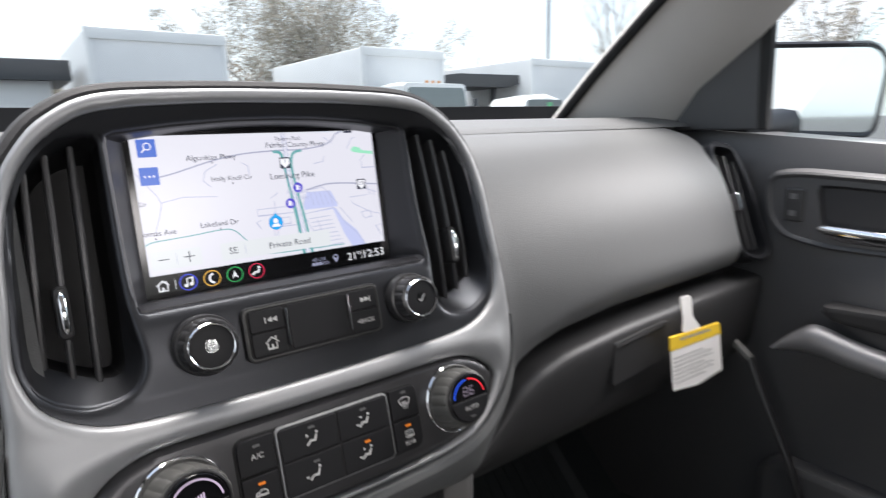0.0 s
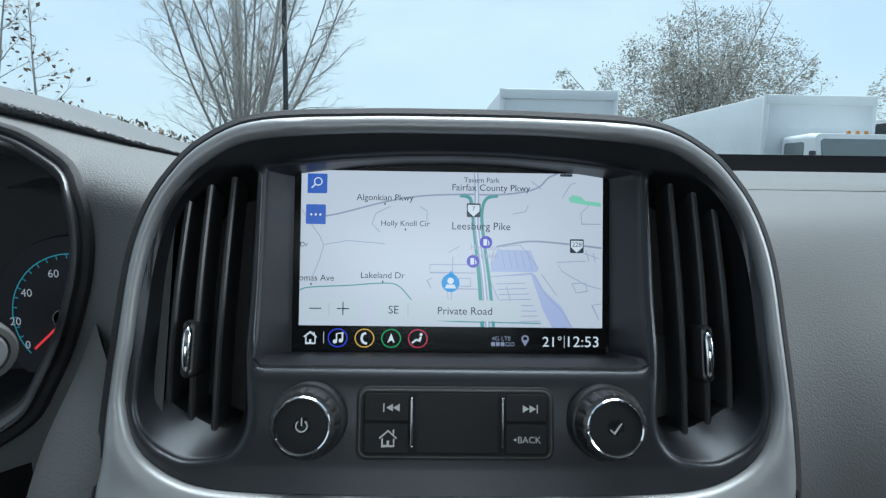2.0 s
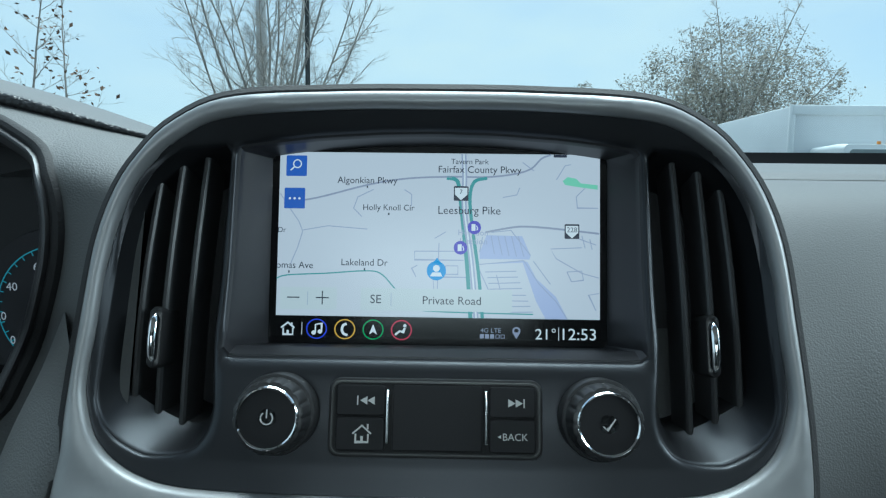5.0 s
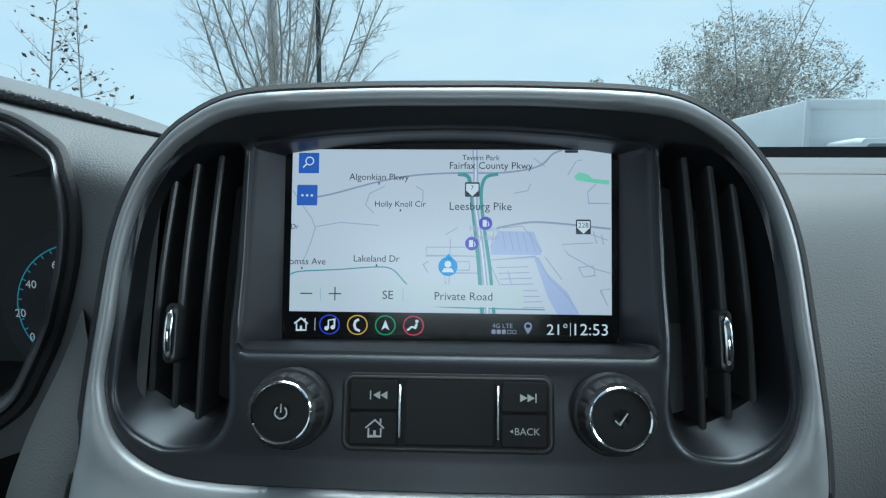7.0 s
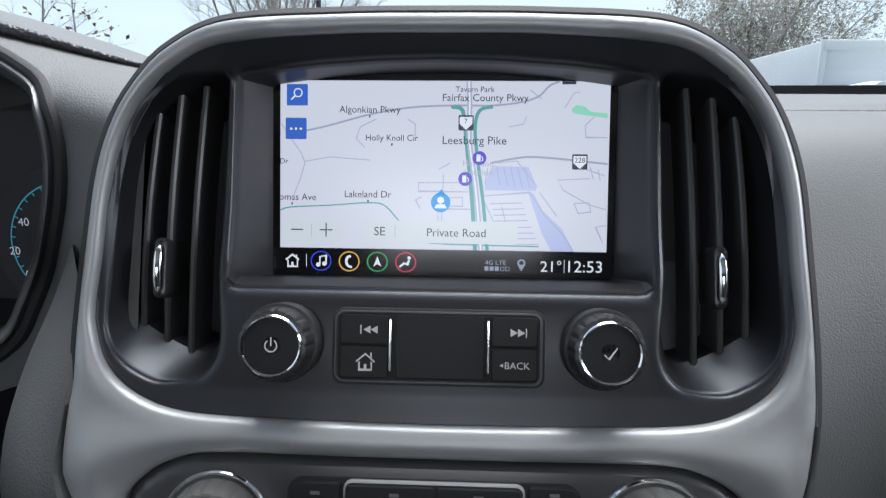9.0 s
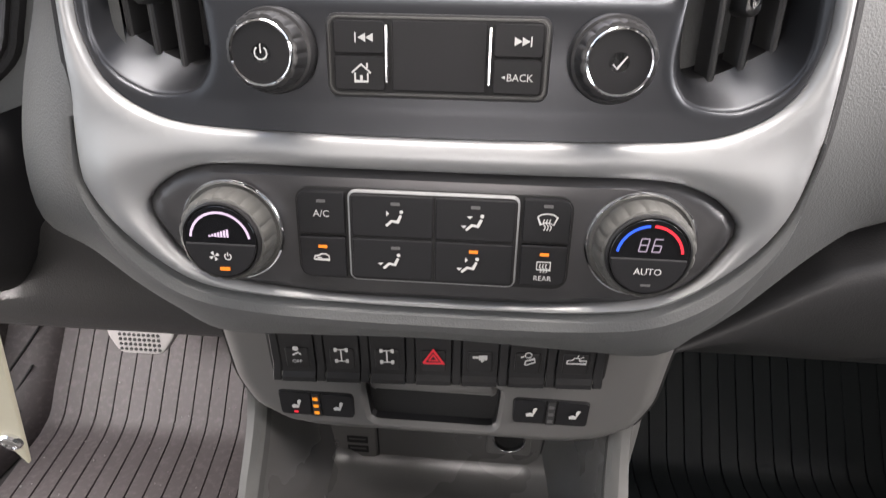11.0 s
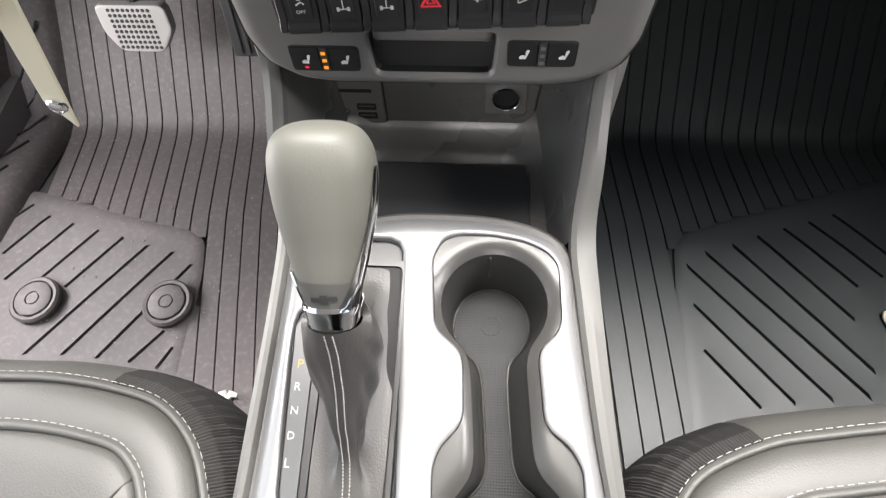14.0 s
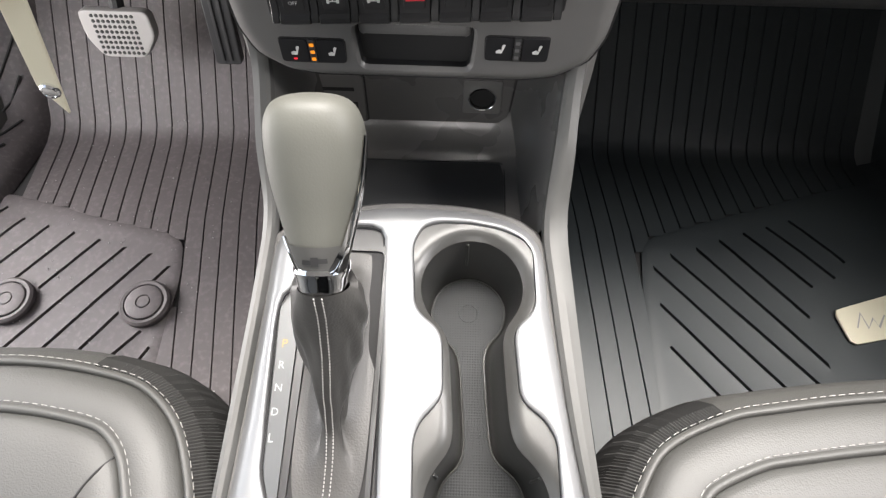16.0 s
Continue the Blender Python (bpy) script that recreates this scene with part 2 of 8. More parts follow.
def spline(pts, k=6, closed=False):
    """Catmull-Rom curve through the points."""
    p = [Vector(q) for q in pts]
    n, out = len(p), []
    for i in range(n if closed else n - 1):
        a = p[(i - 1) % n] if closed or i else p[0]
        b, c = p[i], p[(i + 1) % n]
        d = p[(i + 2) % n] if closed or i + 2 < n else p[-1]
        for j in range(k):
            t = j / k
            out.append(0.5 * ((2 * b) + (c - a) * t + (2 * a - 5 * b + 4 * c - d) * t * t + (3 * b - a - 3 * c + d) * t ** 3))
    if not closed:
        out.append(p[-1])
    return out


def resample(pts, n, closed=True):
    p = np.array([tuple(q) for q in pts], float)
    if closed:
        p = np.vstack([p, p[:1]])
    s = np.concatenate([[0], np.cumsum(np.linalg.norm(np.diff(p, axis=0), axis=1))])
    q = np.linspace(0, s[-1], n, endpoint=not closed)
    return [Vector([np.interp(a, s, p[:, i]) for i in range(p.shape[1])]) for a in q]


def mirrored(half):
    """A closed symmetric outline from its right half, given from the top middle to the bottom middle."""
    return [Vector(p) for p in half] + [Vector((-p[0], p[1])) for p in reversed(half[1:-1])]


def rrect(u0, u1, v0, v1, r, k=5):
    r = min(r, (u1 - u0) / 2 - 1e-5, (v1 - v0) / 2 - 1e-5)
    out = []
    for cx, cy, a0 in ((u1 - r, v1 - r, 0), (u0 + r, v1 - r, 90), (u0 + r, v0 + r, 180), (u1 - r, v0 + r, 270)):
        for i in range(k + 1):
            a = radians(a0 + 90 * i / k)
            out.append(Vector((cx + r * math.cos(a), cy + r * math.sin(a))))
    return out


def circle(cx, cy, r, k=40, a0=0, a1=360):
    full = abs(a1 - a0) >= 360
    return [Vector((cx + r * math.cos(radians(a0 + (a1 - a0) * i / (k if full else k - 1))), cy + r * math.sin(radians(a0 + (a1 - a0) * i / (k if full else k - 1))))) for i in range(k)]


def inset(poly, d):
    """The outline moved inwards by d."""
    n = len(poly)
    area = sum(poly[i].x * poly[(i + 1) % n].y - poly[(i + 1) % n].x * poly[i].y for i in range(n))
    s = 1 if area > 0 else -1
    out = []
    for i in range(n):
        a, b, c = poly[i - 1], poly[i], poly[(i + 1) % n]
        e, f = (b - a), (c - b)
        m = Vector((-e.y, e.x)).normalized() + Vector((-f.y, f.x)).normalized()
        if m.length < 1e-6:
            m = Vector((-e.y, e.x))
        m.normalize()
        g = Vector((-f.y, f.x)).normalized()
        out.append(b + m * (s * d / max(0.45, m.dot(g))))
    return out


def loft(bm, rings, closed=True, cap0=False, cap1=False):
    vs = [[bm.verts.new(p) for p in r] for r in rings]
    for a, b in zip(vs, vs[1:]):
        n = len(a)
        for i in range(n if closed else n - 1):
            j = (i + 1) % n
            try:
                bm.faces.new((a[i], a[j], b[j], b[i]))
            except ValueError:
                pass
    if cap0:
        bmesh.ops.triangulate(bm, faces=[bm.faces.new(vs[0])])
    if cap1:
        bmesh.ops.triangulate(bm, faces=[bm.faces.new(vs[-1])])
    return bm


def slab(F, outline, n0, n1, b=0.0006, bm=None):
    """A solid with that outline between n0 and n1, its upper edge rounded by b."""
    bm = bm or bmesh.new()
    o = [Vector((p[0], p[1])) for p in outline]
    rings = [[F(p.x, p.y, n0) for p in o], [F(p.x, p.y, n1 - b) for p in o]]
    if b:
        rings.append([F(p.x, p.y, n1 - b * 0.3) for p in inset(o, b * 0.3)])
        o = inset(o, b)
        rings.append([F(p.x, p.y, n1) for p in o])
        o = inset(o, b * 0.4)
    rings.append([F(p.x, p.y, n1) for p in o])
    return loft(bm, rings, cap0=True, cap1=True)


def lathe(F, cx, cy, profile, k=48, bm=None, wave=None, tilt=(0, 0)):
    """Turned form about (cx, cy): profile of (radius, n). wave: (first, last ring, count, depth) of grip flutes."""
    bm = bm or bmesh.new()
    rings = []
    for j, (r, n) in enumerate(profile):
        ring = []
        for i in range(k):
            a = 2 * math.pi * i / k
            q = r
            if wave and wave[0] <= j <= wave[1]:
                q = r - wave[3] * max(0, math.cos(a * wave[2])) ** 2
            ring.append(F(cx + q * math.cos(a) + tilt[0] * n, cy + q * math.sin(a) + tilt[1] * n, n))
        rings.append(ring)
    return loft(bm, rings, cap1=profile[-1][0] > 1e-6)


def tube(bm, pts, r, k=8, cap=True):
    """A round bar along world points; r may be one radius or one for each point."""
    pts = [Vector(p) for p in pts]
    rad = r if isinstance(r, (list, tuple)) else [r] * len(pts)
    rings, ref = [], None
    for i, p in enumerate(pts):
        d = (pts[min(i + 1, len(pts) - 1)] - pts[max(i - 1, 0)]).normalized()
        if ref is None:
            ref = d.orthogonal().normalized()
        ref = (ref - d * ref.dot(d)).normalized()
        w = d.cross(ref)
        rings.append([p + (ref * math.cos(2 * math.pi * j / k) + w * math.sin(2 * math.pi * j / k)) * rad[i] for j in range(k)])
    return loft(bm, rings, cap0=cap, cap1=cap)


def stroke(bm, F, pts, w, n, closed=False, th=0.0):
    """A flat line of width w on a face."""
    p = [Vector((q[0], q[1])) for q in pts]
    m, L, R = len(p), [], []
    for i in range(m):
        a = p[i - 1] if i or closed else p[i]
        c = p[(i + 1) % m] if i < m - 1 or closed else p[i]
        d = (c - a).normalized()
        s = Vector((-d.y, d.x)) * (w / 2)
        if 0 < i < m - 1 or closed:
            e = (p[i] - a).normalized()
            s *= 1 / max(0.5, Vector((-e.y, e.x)).dot(Vector((-d.y, d.x))))
        L.append(p[i] + s)
        R.append(p[i] - s)
    for i in range(m if closed else m - 1):
        j = (i + 1) % m
        q = [bm.verts.new(F(v.x, v.y, n)) for v in (L[i], R[i], R[j], L[j])]
        bm.faces.new(q)
    return bm


def patch(bm, F, poly, n):
    f = bm.faces.new([bm.verts.new(F(p[0], p[1], n)) for p in poly])
    bmesh.ops.triangulate(bm, faces=[f])
    return bm


def lettering(bm, F, s, cx, cy, width=None, height=None, n=0.0, thick=0.0):
    """Built-in lettering centred on (cx, cy), fitted to a width or a height."""
    cu = bpy.data.curves.new("lettering", "FONT")
    cu.body, cu.resolution_u = s, 3
    cu.offset = thick
    ob = bpy.data.objects.new("lettering", cu)
    scene.collection.objects.link(ob)
    dg = bpy.context.evaluated_depsgraph_get()
    me = bpy.data.meshes.new_from_object(ob.evaluated_get(dg))
    co = np.array([v.co[:2] for v in me.vertices])
    lo, hi = co.min(0), co.max(0)
    sc = width / (hi[0] - lo[0]) if width else height / (hi[1] - lo[1])
    mid = (lo + hi) / 2
    vs = [bm.verts.new(F(cx + (c[0] - mid[0]) * sc, cy + (c[1] - mid[1]) * sc, n)) for c in co]
    for f in me.polygons:
        try:
            bm.faces.new([vs[i] for i in f.vertices])
        except ValueError:
            pass
    bpy.data.objects.remove(ob)
    bpy.data.curves.remove(cu)
    bpy.data.meshes.remove(me)
    return bm


def edge_distance(q, loops):
    """Distance of each point of q to the nearest of the closed outlines."""
    best = np.full(len(q), 1e9)
    for loop in loops:
        a = np.array([(p[0], p[1]) for p in loop])
        b = np.roll(a, -1, axis=0)
        d = b - a
        L = np.maximum((d ** 2).sum(1), 1e-12)
        t = np.clip((((q[:, None, :] - a[None]) * d[None]).sum(2)) / L[None], 0, 1)
        best = np.minimum(best, np.sqrt((((a[None] + t[..., None] * d[None]) - q[:, None, :]) ** 2).sum(2)).min(1))
    return best


def inside(q, loop):
    a = np.array([(p[0], p[1]) for p in loop])
    b = np.roll(a, -1, axis=0)
    hit = np.zeros(len(q), bool)
    for (x0, y0), (x1, y1) in zip(a, b):
        c = (y0 > q[:, 1]) != (y1 > q[:, 1])
        x = x0 + (q[:, 1] - y0) * (x1 - x0) / ((y1 - y0) or 1e-12)
        hit ^= c & (q[:, 0] < x)
    return hit


def sheet(F, outer, holes, step, height, skirt=(), bm=None, rims=()):
    """A formed sheet inside an outline with holes: height(points) gives n; skirt: how deep each outline's edge turns back."""
    from mathutils.geometry import delaunay_2d_cdt
    bm = bm or bmesh.new()
    full = [[Vector((p[0], p[1])) for p in loop] for loop in (outer, *holes)]
    loops = full
    # formed rims follow each outline as clean rings
    for d0, d1 in zip((0, *rims), rims):
        for i, loop in enumerate(full):
            k = 1 if i == 0 else -1
            a, b = (inset(loop, k * d0) if d0 else loop), inset(loop, k * d1)
            ha, hb = height(np.array([(p.x, p.y) for p in a])), height(np.array([(p.x, p.y) for p in b]))
            loft(bm, [[F(p.x, p.y, h) for p, h in zip(a, ha)], [F(p.x, p.y, h) for p, h in zip(b, hb)]])
    if rims:
        loops = [inset(loop, max(rims) if i == 0 else -max(rims)) for i, loop in enumerate(full)]
    outer, holes = loops[0], loops[1:]
    pts, edges = [], []
    for loop in loops:
        k = len(pts)
        pts += [Vector((p[0], p[1])) for p in loop]
        edges += [(k + i, k + (i + 1) % len(loop)) for i in range(len(loop))]
    o = np.array([(p[0], p[1]) for p in outer])
    lo, hi = o.min(0), o.max(0)
    nx, ny = int((hi[0] - lo[0]) / step) + 1, int((hi[1] - lo[1]) / (step * 0.866)) + 1
    g = np.array([(lo[0] + (i + 0.5 * (j % 2)) * step, lo[1] + j * step * 0.866) for j in range(ny + 1) for i in range(nx + 1)])
    ok = inside(g, outer)
    for h in holes:
        ok &= ~inside(g, h)
    ok &= edge_distance(g, loops) > step * 0.4
    pts += [Vector(p) for p in g[ok]]
    v, e, f, *_ = delaunay_2d_cdt(pts, edges, [], 0, 1e-7)
    q = np.array([(p.x, p.y) for p in v])
    cen = np.array([(q[list(t)].mean(0)) for t in f])
    keep = inside(cen, outer)
    for h in holes:
        keep &= ~inside(cen, h)
    n = height(q)
    vs = [bm.verts.new(F(a[0], a[1], c)) for a, c in zip(q, n)]
    for t, k in zip(f, keep):
        if k:
            try:
                bm.faces.new([vs[i] for i in t])
            except ValueError:
                pass
    for loop, d in zip(full, skirt):
        if d:
            a = np.array([(p[0], p[1]) for p in loop])
            h = height(a)
            loft(bm, [[F(p[0], p[1], c) for p, c in zip(a, h)], [F(p[0], p[1], c - d) for p, c in zip(a, h)]])
    bmesh.ops.delete(bm, geom=[x for x in bm.verts if not x.link_faces], context="VERTS")
    return bm


def smooth01(x, a, b):
    t = np.clip((x - a) / (b - a), 0, 1)
    return t * t * (3 - 2 * t)


def skin(bm, rows, closed=False):
    """A surface through rows of world points."""
    return loft(bm, rows, closed=closed)


# ---- centre stack: silver surround, hood and dark bezel ----
SIL_OUT = [(0, .133), (.048, .1325), (.104, .129), (.1317, .116), (.147, .0993), (.157, .081), (.1637, .056), (.167, .02), (.169, -.0075), (.170, -.033),
           (.169, -.061), (.162, -.092), (.1445, -.116), (.116, -.137), (.085, -.1435), (.04, -.1453), (0, -.1455)]
SIL_IN = [(0, .1240), (.048, .1236), (.104, .1192), (.1265, .1090), (.1425, .0935), (.1527, .0722), (.158, .045), (.160, .0165), (.162, -.005), (.1615, -.018),
          (.155, -.036), (.140, -.049), (.116, -.0565), (.067, -.0588), (0, -.0595)]
CLIM = [(0, -.0748), (.04, -.0748), (.10, -.0745), (.121, -.0782), (.135, -.086), (.1425, -.0965), (.1365, -.112), (.1235, -.1275), (.103, -.136), (.07, -.140), (.04, -.1415), (0, -.1415)]


def sym(half, n=140):
    h = spline([(p[0], p[1], 0) for p in half], 8)
    return resample(mirrored([(p.x, p.y) for p in h]), n)


sil_out, sil_in, clim_out = sym(SIL_OUT, 170), sym(SIL_IN, 150), sym(CLIM, 110)
for p in sil_out:
    if p.x < 0:
        p.x -= .009 * float(np.clip((-p.y - .045) / .04, 0, 1)) * float(np.clip((-p.x - .05) / .07, 0, 1))

stack = thing("center_stack", (0, -0.06, 1.2), "satin silver and black plastic dashboard center stack", "center stack")


def silver_height(q):
    d = edge_distance(q, [sil_out, sil_in, clim_out])
    r = 0.0062
    t = np.clip(d / r, 0, 1)
    low = 0.004 * smooth01(-q[:, 1], 0.05, 0.08) * smooth01(d, 0.001, 0.02)
    return -0.003 + 0.0055 * np.sqrt(1 - (1 - t) ** 2) + low


part("silver_surround", sheet(F_ST, sil_out, [sil_in, clim_out], 0.0042, silver_height, (0.02, 0.008, 0.006), rims=(0.0006, 0.0014, 0.0025)), M_SILVER, stack, "satin silver painted trim ring", sharp=75)

# soft hood behind the upper ring
bm = bmesh.new()
hood_rings = []
for grow, n in ((0.0006, -0.0042), (-0.0022, -0.0040), (-0.0055, -0.006), (-0.008, -0.012), (-0.0088, -0.02), (-0.0088, -0.04), (-0.007, -0.14)):
    ring = inset(sil_out, grow)
    hood_rings.append([F_ST(p.x, p.y - (0.004 if n < -0.1 else 0), n) for p in ring])
loft(bm, hood_rings)
part("hood", bm, M_HOOD, stack, "soft black grained hood around the trim ring")

# dark inner bezel with screen and vent openings
SCREEN_HOLE = [(-.1020, .0022), (.1020, .0022), (.1026, .03), (.1030, .1085), (.0835, .1112), (.062, .1135), (.03, .1155), (0, .1160), (-.03, .1155), (-.062, .1135), (-.0835, .1112), (-.1030, .1085), (-.1026, .03)]
VENT_R = [(.1066, .1080), (.114, .1070), (.1270, .1042), (.1385, .0985), (.1465, .0905), (.1525, .078), (.1552, .055), (.1570, .02), (.1582, -.006), (.1585, -.0185), (.1550, -.029), (.1470, -.0372), (.1339, -.0436), (.121, -.0432), (.1108, -.0405), (.1045, -.032), (.1030, -.022), (.1050, -.006), (.1070, .012), (.1072, .05), (.1066, .09)]
VENT_IN = [(.1078, .1035), (.114, .1032), (.1260, .1005), (.1365, .0945), (.1435, .087), (.1485, .076), (.1515, .055), (.1530, .02), (.1538, .0), (.1535, -.0130), (.1500, -.0170), (.1430, -.0215), (.1339, -.0265), (.125, -.0305), (.1170, -.0320), (.1120, -.0300), (.1100, -.022), (.1095, -.006), (.1090, .012), (.1088, .05), (.1080, .09)]


def round_poly(p, r, n=60, k=4):
    """An outline with its corners cut round."""
    p, out, m = [Vector(q) for q in p], [], len(p)
    for i in range(m):
        a, b, c = p[i - 1], p[i], p[(i + 1) % m]
        d = min(r, (a - b).length / 2, (c - b).length / 2)
        s, e = b + (a - b).normalized() * d, b + (c - b).normalized() * d
        for j in range(k + 1):
            t = j / k
            out.append(s * (1 - t) ** 2 + b * 2 * t * (1 - t) + e * t * t)
    return resample(out, n) if n else out


screen_hole = round_poly(SCREEN_HOLE, 0.004, 140)
vent_r = round_poly(VENT_R, 0.004, 90)
vent_l = [Vector((-p.x, p.y)) for p in reversed(vent_r)]
vent_in = round_poly(VENT_IN, 0.004, 90)
bez_out = inset(sil_in, 0.0004)


def bezel_height(q):
    d = edge_distance(q, [sil_in])
    k = 0.15 + 0.75 * smooth01(q[:, 1], -0.03, 0.05)
    roll = np.clip((q[:, 1] + 0.0071) / 0.0093, 0, 1) * (1 - smooth01(np.abs(q[:, 0]), 0.100, 0.106)) * (q[:, 1] < 0.0054)
    dv = np.clip(1 - edge_distance(q, [vent_r, vent_l]) / 0.0055, 0, 1)
    ds = np.clip(1 - edge_distance(q, [screen_hole]) / 0.0040, 0, 1) * smooth01(q[:, 1], 0.0054, 0.0154)
    edge = 0.0024 * (1 - np.sqrt(np.maximum(0, 1 - np.maximum(dv, ds) ** 2)))
    return -0.003 - edge - k * np.minimum(d, 0.012) - 0.0042 * (1 - np.sqrt(np.maximum(0, 1 - roll ** 2)))


part("bezel", sheet(F_ST, bez_out, [screen_hole, vent_r, vent_l], 0.0024, bezel_height, (0.004, 0, 0, 0), rims=(0.0005, 0.0013, 0.0026)), M_BEZEL, stack, "dark satin plastic bezel", sharp=60)

# reveal from the bezel back to the screen glass
bm = bmesh.new()
hole_loop = screen_hole
hole_n = bezel_height(np.array([(p.x, p.y) for p in hole_loop]))
low = [float(1 - smooth01(np.array([p.y]), .0024, .0094)[0]) for p in hole_loop]
glass_edge = [Vector((max(-.0908, min(.0908, p.x * .905)), max(.0008, min(.1088, (p.y - .0022) * .956)))) for p in hole_loop]
near = [F_ST(p.x, p.y, n) for p, n in zip(hole_loop, hole_n)]
lip1 = [F_ST(p.x, p.y, n - .0008 * (1 - w)) for p, n, w in zip(inset(hole_loop, .0010), hole_n, low)]
lip2 = [F_ST(p.x, p.y + .0030 * w, n - .003 - .0034 * w) for p, n, w in zip(inset(hole_loop, .0016), hole_n, low)]
far = [F_SC(p.x, p.y, 0.0004) for p in glass_edge]
loft(bm, [near, lip1, lip2, [a.lerp(b, .08) for a, b in zip(lip2, far)], [a.lerp(b, .5) for a, b in zip(lip2, far)], [a.lerp(b, .93) for a, b in zip(lip2, far)], far])
part("screen_reveal", bm, M_REVEAL, stack)

# ---- screen ----
S_EM = 0.48


def lit(name, c, k=1.0):
    return mat(name, c, 0.25, emit=S_EM * k)


M_SCR = mat("black_screen_glass", (0.007, 0.007, 0.008), 0.12, vary=0.02)
M_MAP = lit("map_ground_light", (0.70, 0.71, 0.78))
M_MAPBLUE = lit("map_block_blue", (0.50, 0.55, 0.80))
M_MAPLINE = lit("map_line_grey", (0.42, 0.45, 0.60))
M_MAPROAD = lit("map_road_grey", (0.36, 0.38, 0.50))
M_MAPGREEN = lit("map_green_line", (0.10, 0.36, 0.36))
M_MAPPARK = lit("map_park_green", (0.30, 0.72, 0.50))
M_MAPTEXT = lit("map_text_dark", (0.03, 0.035, 0.06))
M_MAPBTN = lit("map_button_blue", (0.04, 0.13, 0.55))
M_MAPBOX = lit("map_box_cream", (0.68, 0.72, 0.74))
M_MAPWHITE = lit("screen_white", (0.85, 0.87, 0.92))
M_MAPPUR = lit("map_pin_violet", (0.08, 0.06, 0.55))
M_MAPCYAN = lit("map_marker_cyan", (0.0, 0.32, 0.75))
M_IBLUE, M_IYEL, M_IGRN, M_IRED = (lit("icon_ring", c) for c in ((0.03, 0.06, 0.7), (0.75, 0.42, 0.05), (0.02, 0.36, 0.10), (0.62, 0.02, 0.08)))
M_SGREY = lit("screen_grey", (0.30, 0.32, 0.45))
screen = thing("touch_screen", F_SC(0, 0.052), "lit touch screen showing a pale street map over black icon bar", "screen")
glass = part("screen_panel", slab(F_SC, rrect(-.0915, .0915, 0, .1095, .002), -0.006, 0.0, 0.0003), M_SCR, screen, "glossy black screen glass")


def D(x, y):
    """Drawing units of the display to metres on the glass."""
    return ((x - 776.5) / 571 * 0.174, 0.0157 + 0.089 * (591 - y) / 291 if y <= 591 else 0.0157 * (645 - y) / 54)


def F_D(x, y, n=0.0):
    u, v = D(x, y)
    return F_SC(u, v, n)


def draw(name, material, polys=(), strokes=(), words=(), n=0.0004, parent=glass):
    bm = bmesh.new()
    for p in polys:
        patch(bm, F_D, p, n)
    for pts, w in strokes:
        stroke(bm, F_D, pts, w, n)
    for s, cx, cy, w in words:
        lettering(bm, lambda u, v, k: F_D(u, -v, k), s, cx, -cy, width=w, n=n)
    return part(name, bm, material, parent, flat=True)


def smooth_line(p, k=5):
    return [(q.x, q.y) for q in spline([(a, b, 0) for a, b in p], k)]


draw("map_ground", M_MAP, [[(491, 591), (1062, 591), (1062, 300), (491, 300)]], n=0.0002)
draw("map_block", M_MAPBLUE, [[(848, 497), (925, 489), (950, 560), (967, 591), (1006, 591), (985, 552), (950, 520), (935, 492)],
                              [(850, 475), (862, 445), (925, 446), (940, 480), (938, 487), (850, 487)]], n=0.0003)
draw("map_park", M_MAPPARK, [[(996, 347), (1005, 340), (1020, 343), (1028, 351), (1058, 354), (1058, 362), (1025, 358), (1000, 354)]], n=0.0003)
lines = [[(493, 375), (510, 400), (528, 425), (535, 442), (527, 470), (515, 500)], [(640, 415), (625, 400), (632, 380), (660, 366)], [(715, 366), (728, 374), (728, 395)],
         [(536, 440), (580, 432), (650, 437)], [(735, 475), (830, 474)], [(735, 475), (735, 490), (822, 490)], [(778, 460), (776, 545)], [(770, 541), (768, 520), (830, 520)],
         [(850, 475), (855, 448)], [(870, 446), (876, 478)], [(882, 446), (890, 480)], [(894, 446), (902, 481)], [(906, 446), (915, 482)], [(918, 446), (928, 482)],
         [(940, 480), (905, 436), (870, 440)], [(848, 497), (928, 489), (955, 530), (985, 560), (1005, 591)], [(860, 510), (915, 508)], [(864, 520), (918, 518)], [(866, 530), (922, 528)],
         [(868, 540), (925, 538)], [(905, 550), (932, 550)], [(905, 560), (936, 560)], [(905, 570), (940, 569)], [(905, 580), (944, 579)], [(850, 507), (868, 545)], [(880, 515), (888, 545)],
         [(1030, 465), (975, 468), (985, 485), (1030, 510), (1060, 518)], [(1004, 508), (1030, 506), (1033, 522), (1012, 525), (1004, 508)], [(1060, 545), (1042, 548), (1055, 575)],
         [(1035, 360), (1020, 375), (1022, 395), (1058, 395)], [(925, 315), (945, 330)], [(985, 345), (1000, 320), (1010, 318)], [(890, 378), (915, 373), (920, 360)], [(740, 500), (730, 505), (738, 520)], [(945, 490), (975, 530)], [(790, 440), (770, 452)],
         [(860, 545), (900, 545)], [(790, 500), (812, 500), (812, 515), (790, 515), (790, 500)], [(1020, 448), (1055, 460)], [(1030, 444), (1036, 466)], [(1044, 450), (1048, 468)]]
for ln in lines:
    draw("map_line", M_MAPLINE, strokes=[(ln, 1.6)], n=0.0005)
draw("map_road", M_MAPROAD, strokes=[(smooth_line([(500, 392), (560, 382), (650, 358), (720, 346), (800, 342), (860, 342), (910, 336), (940, 326), (958, 308), (975, 301)]), 3.2)], n=0.0006)
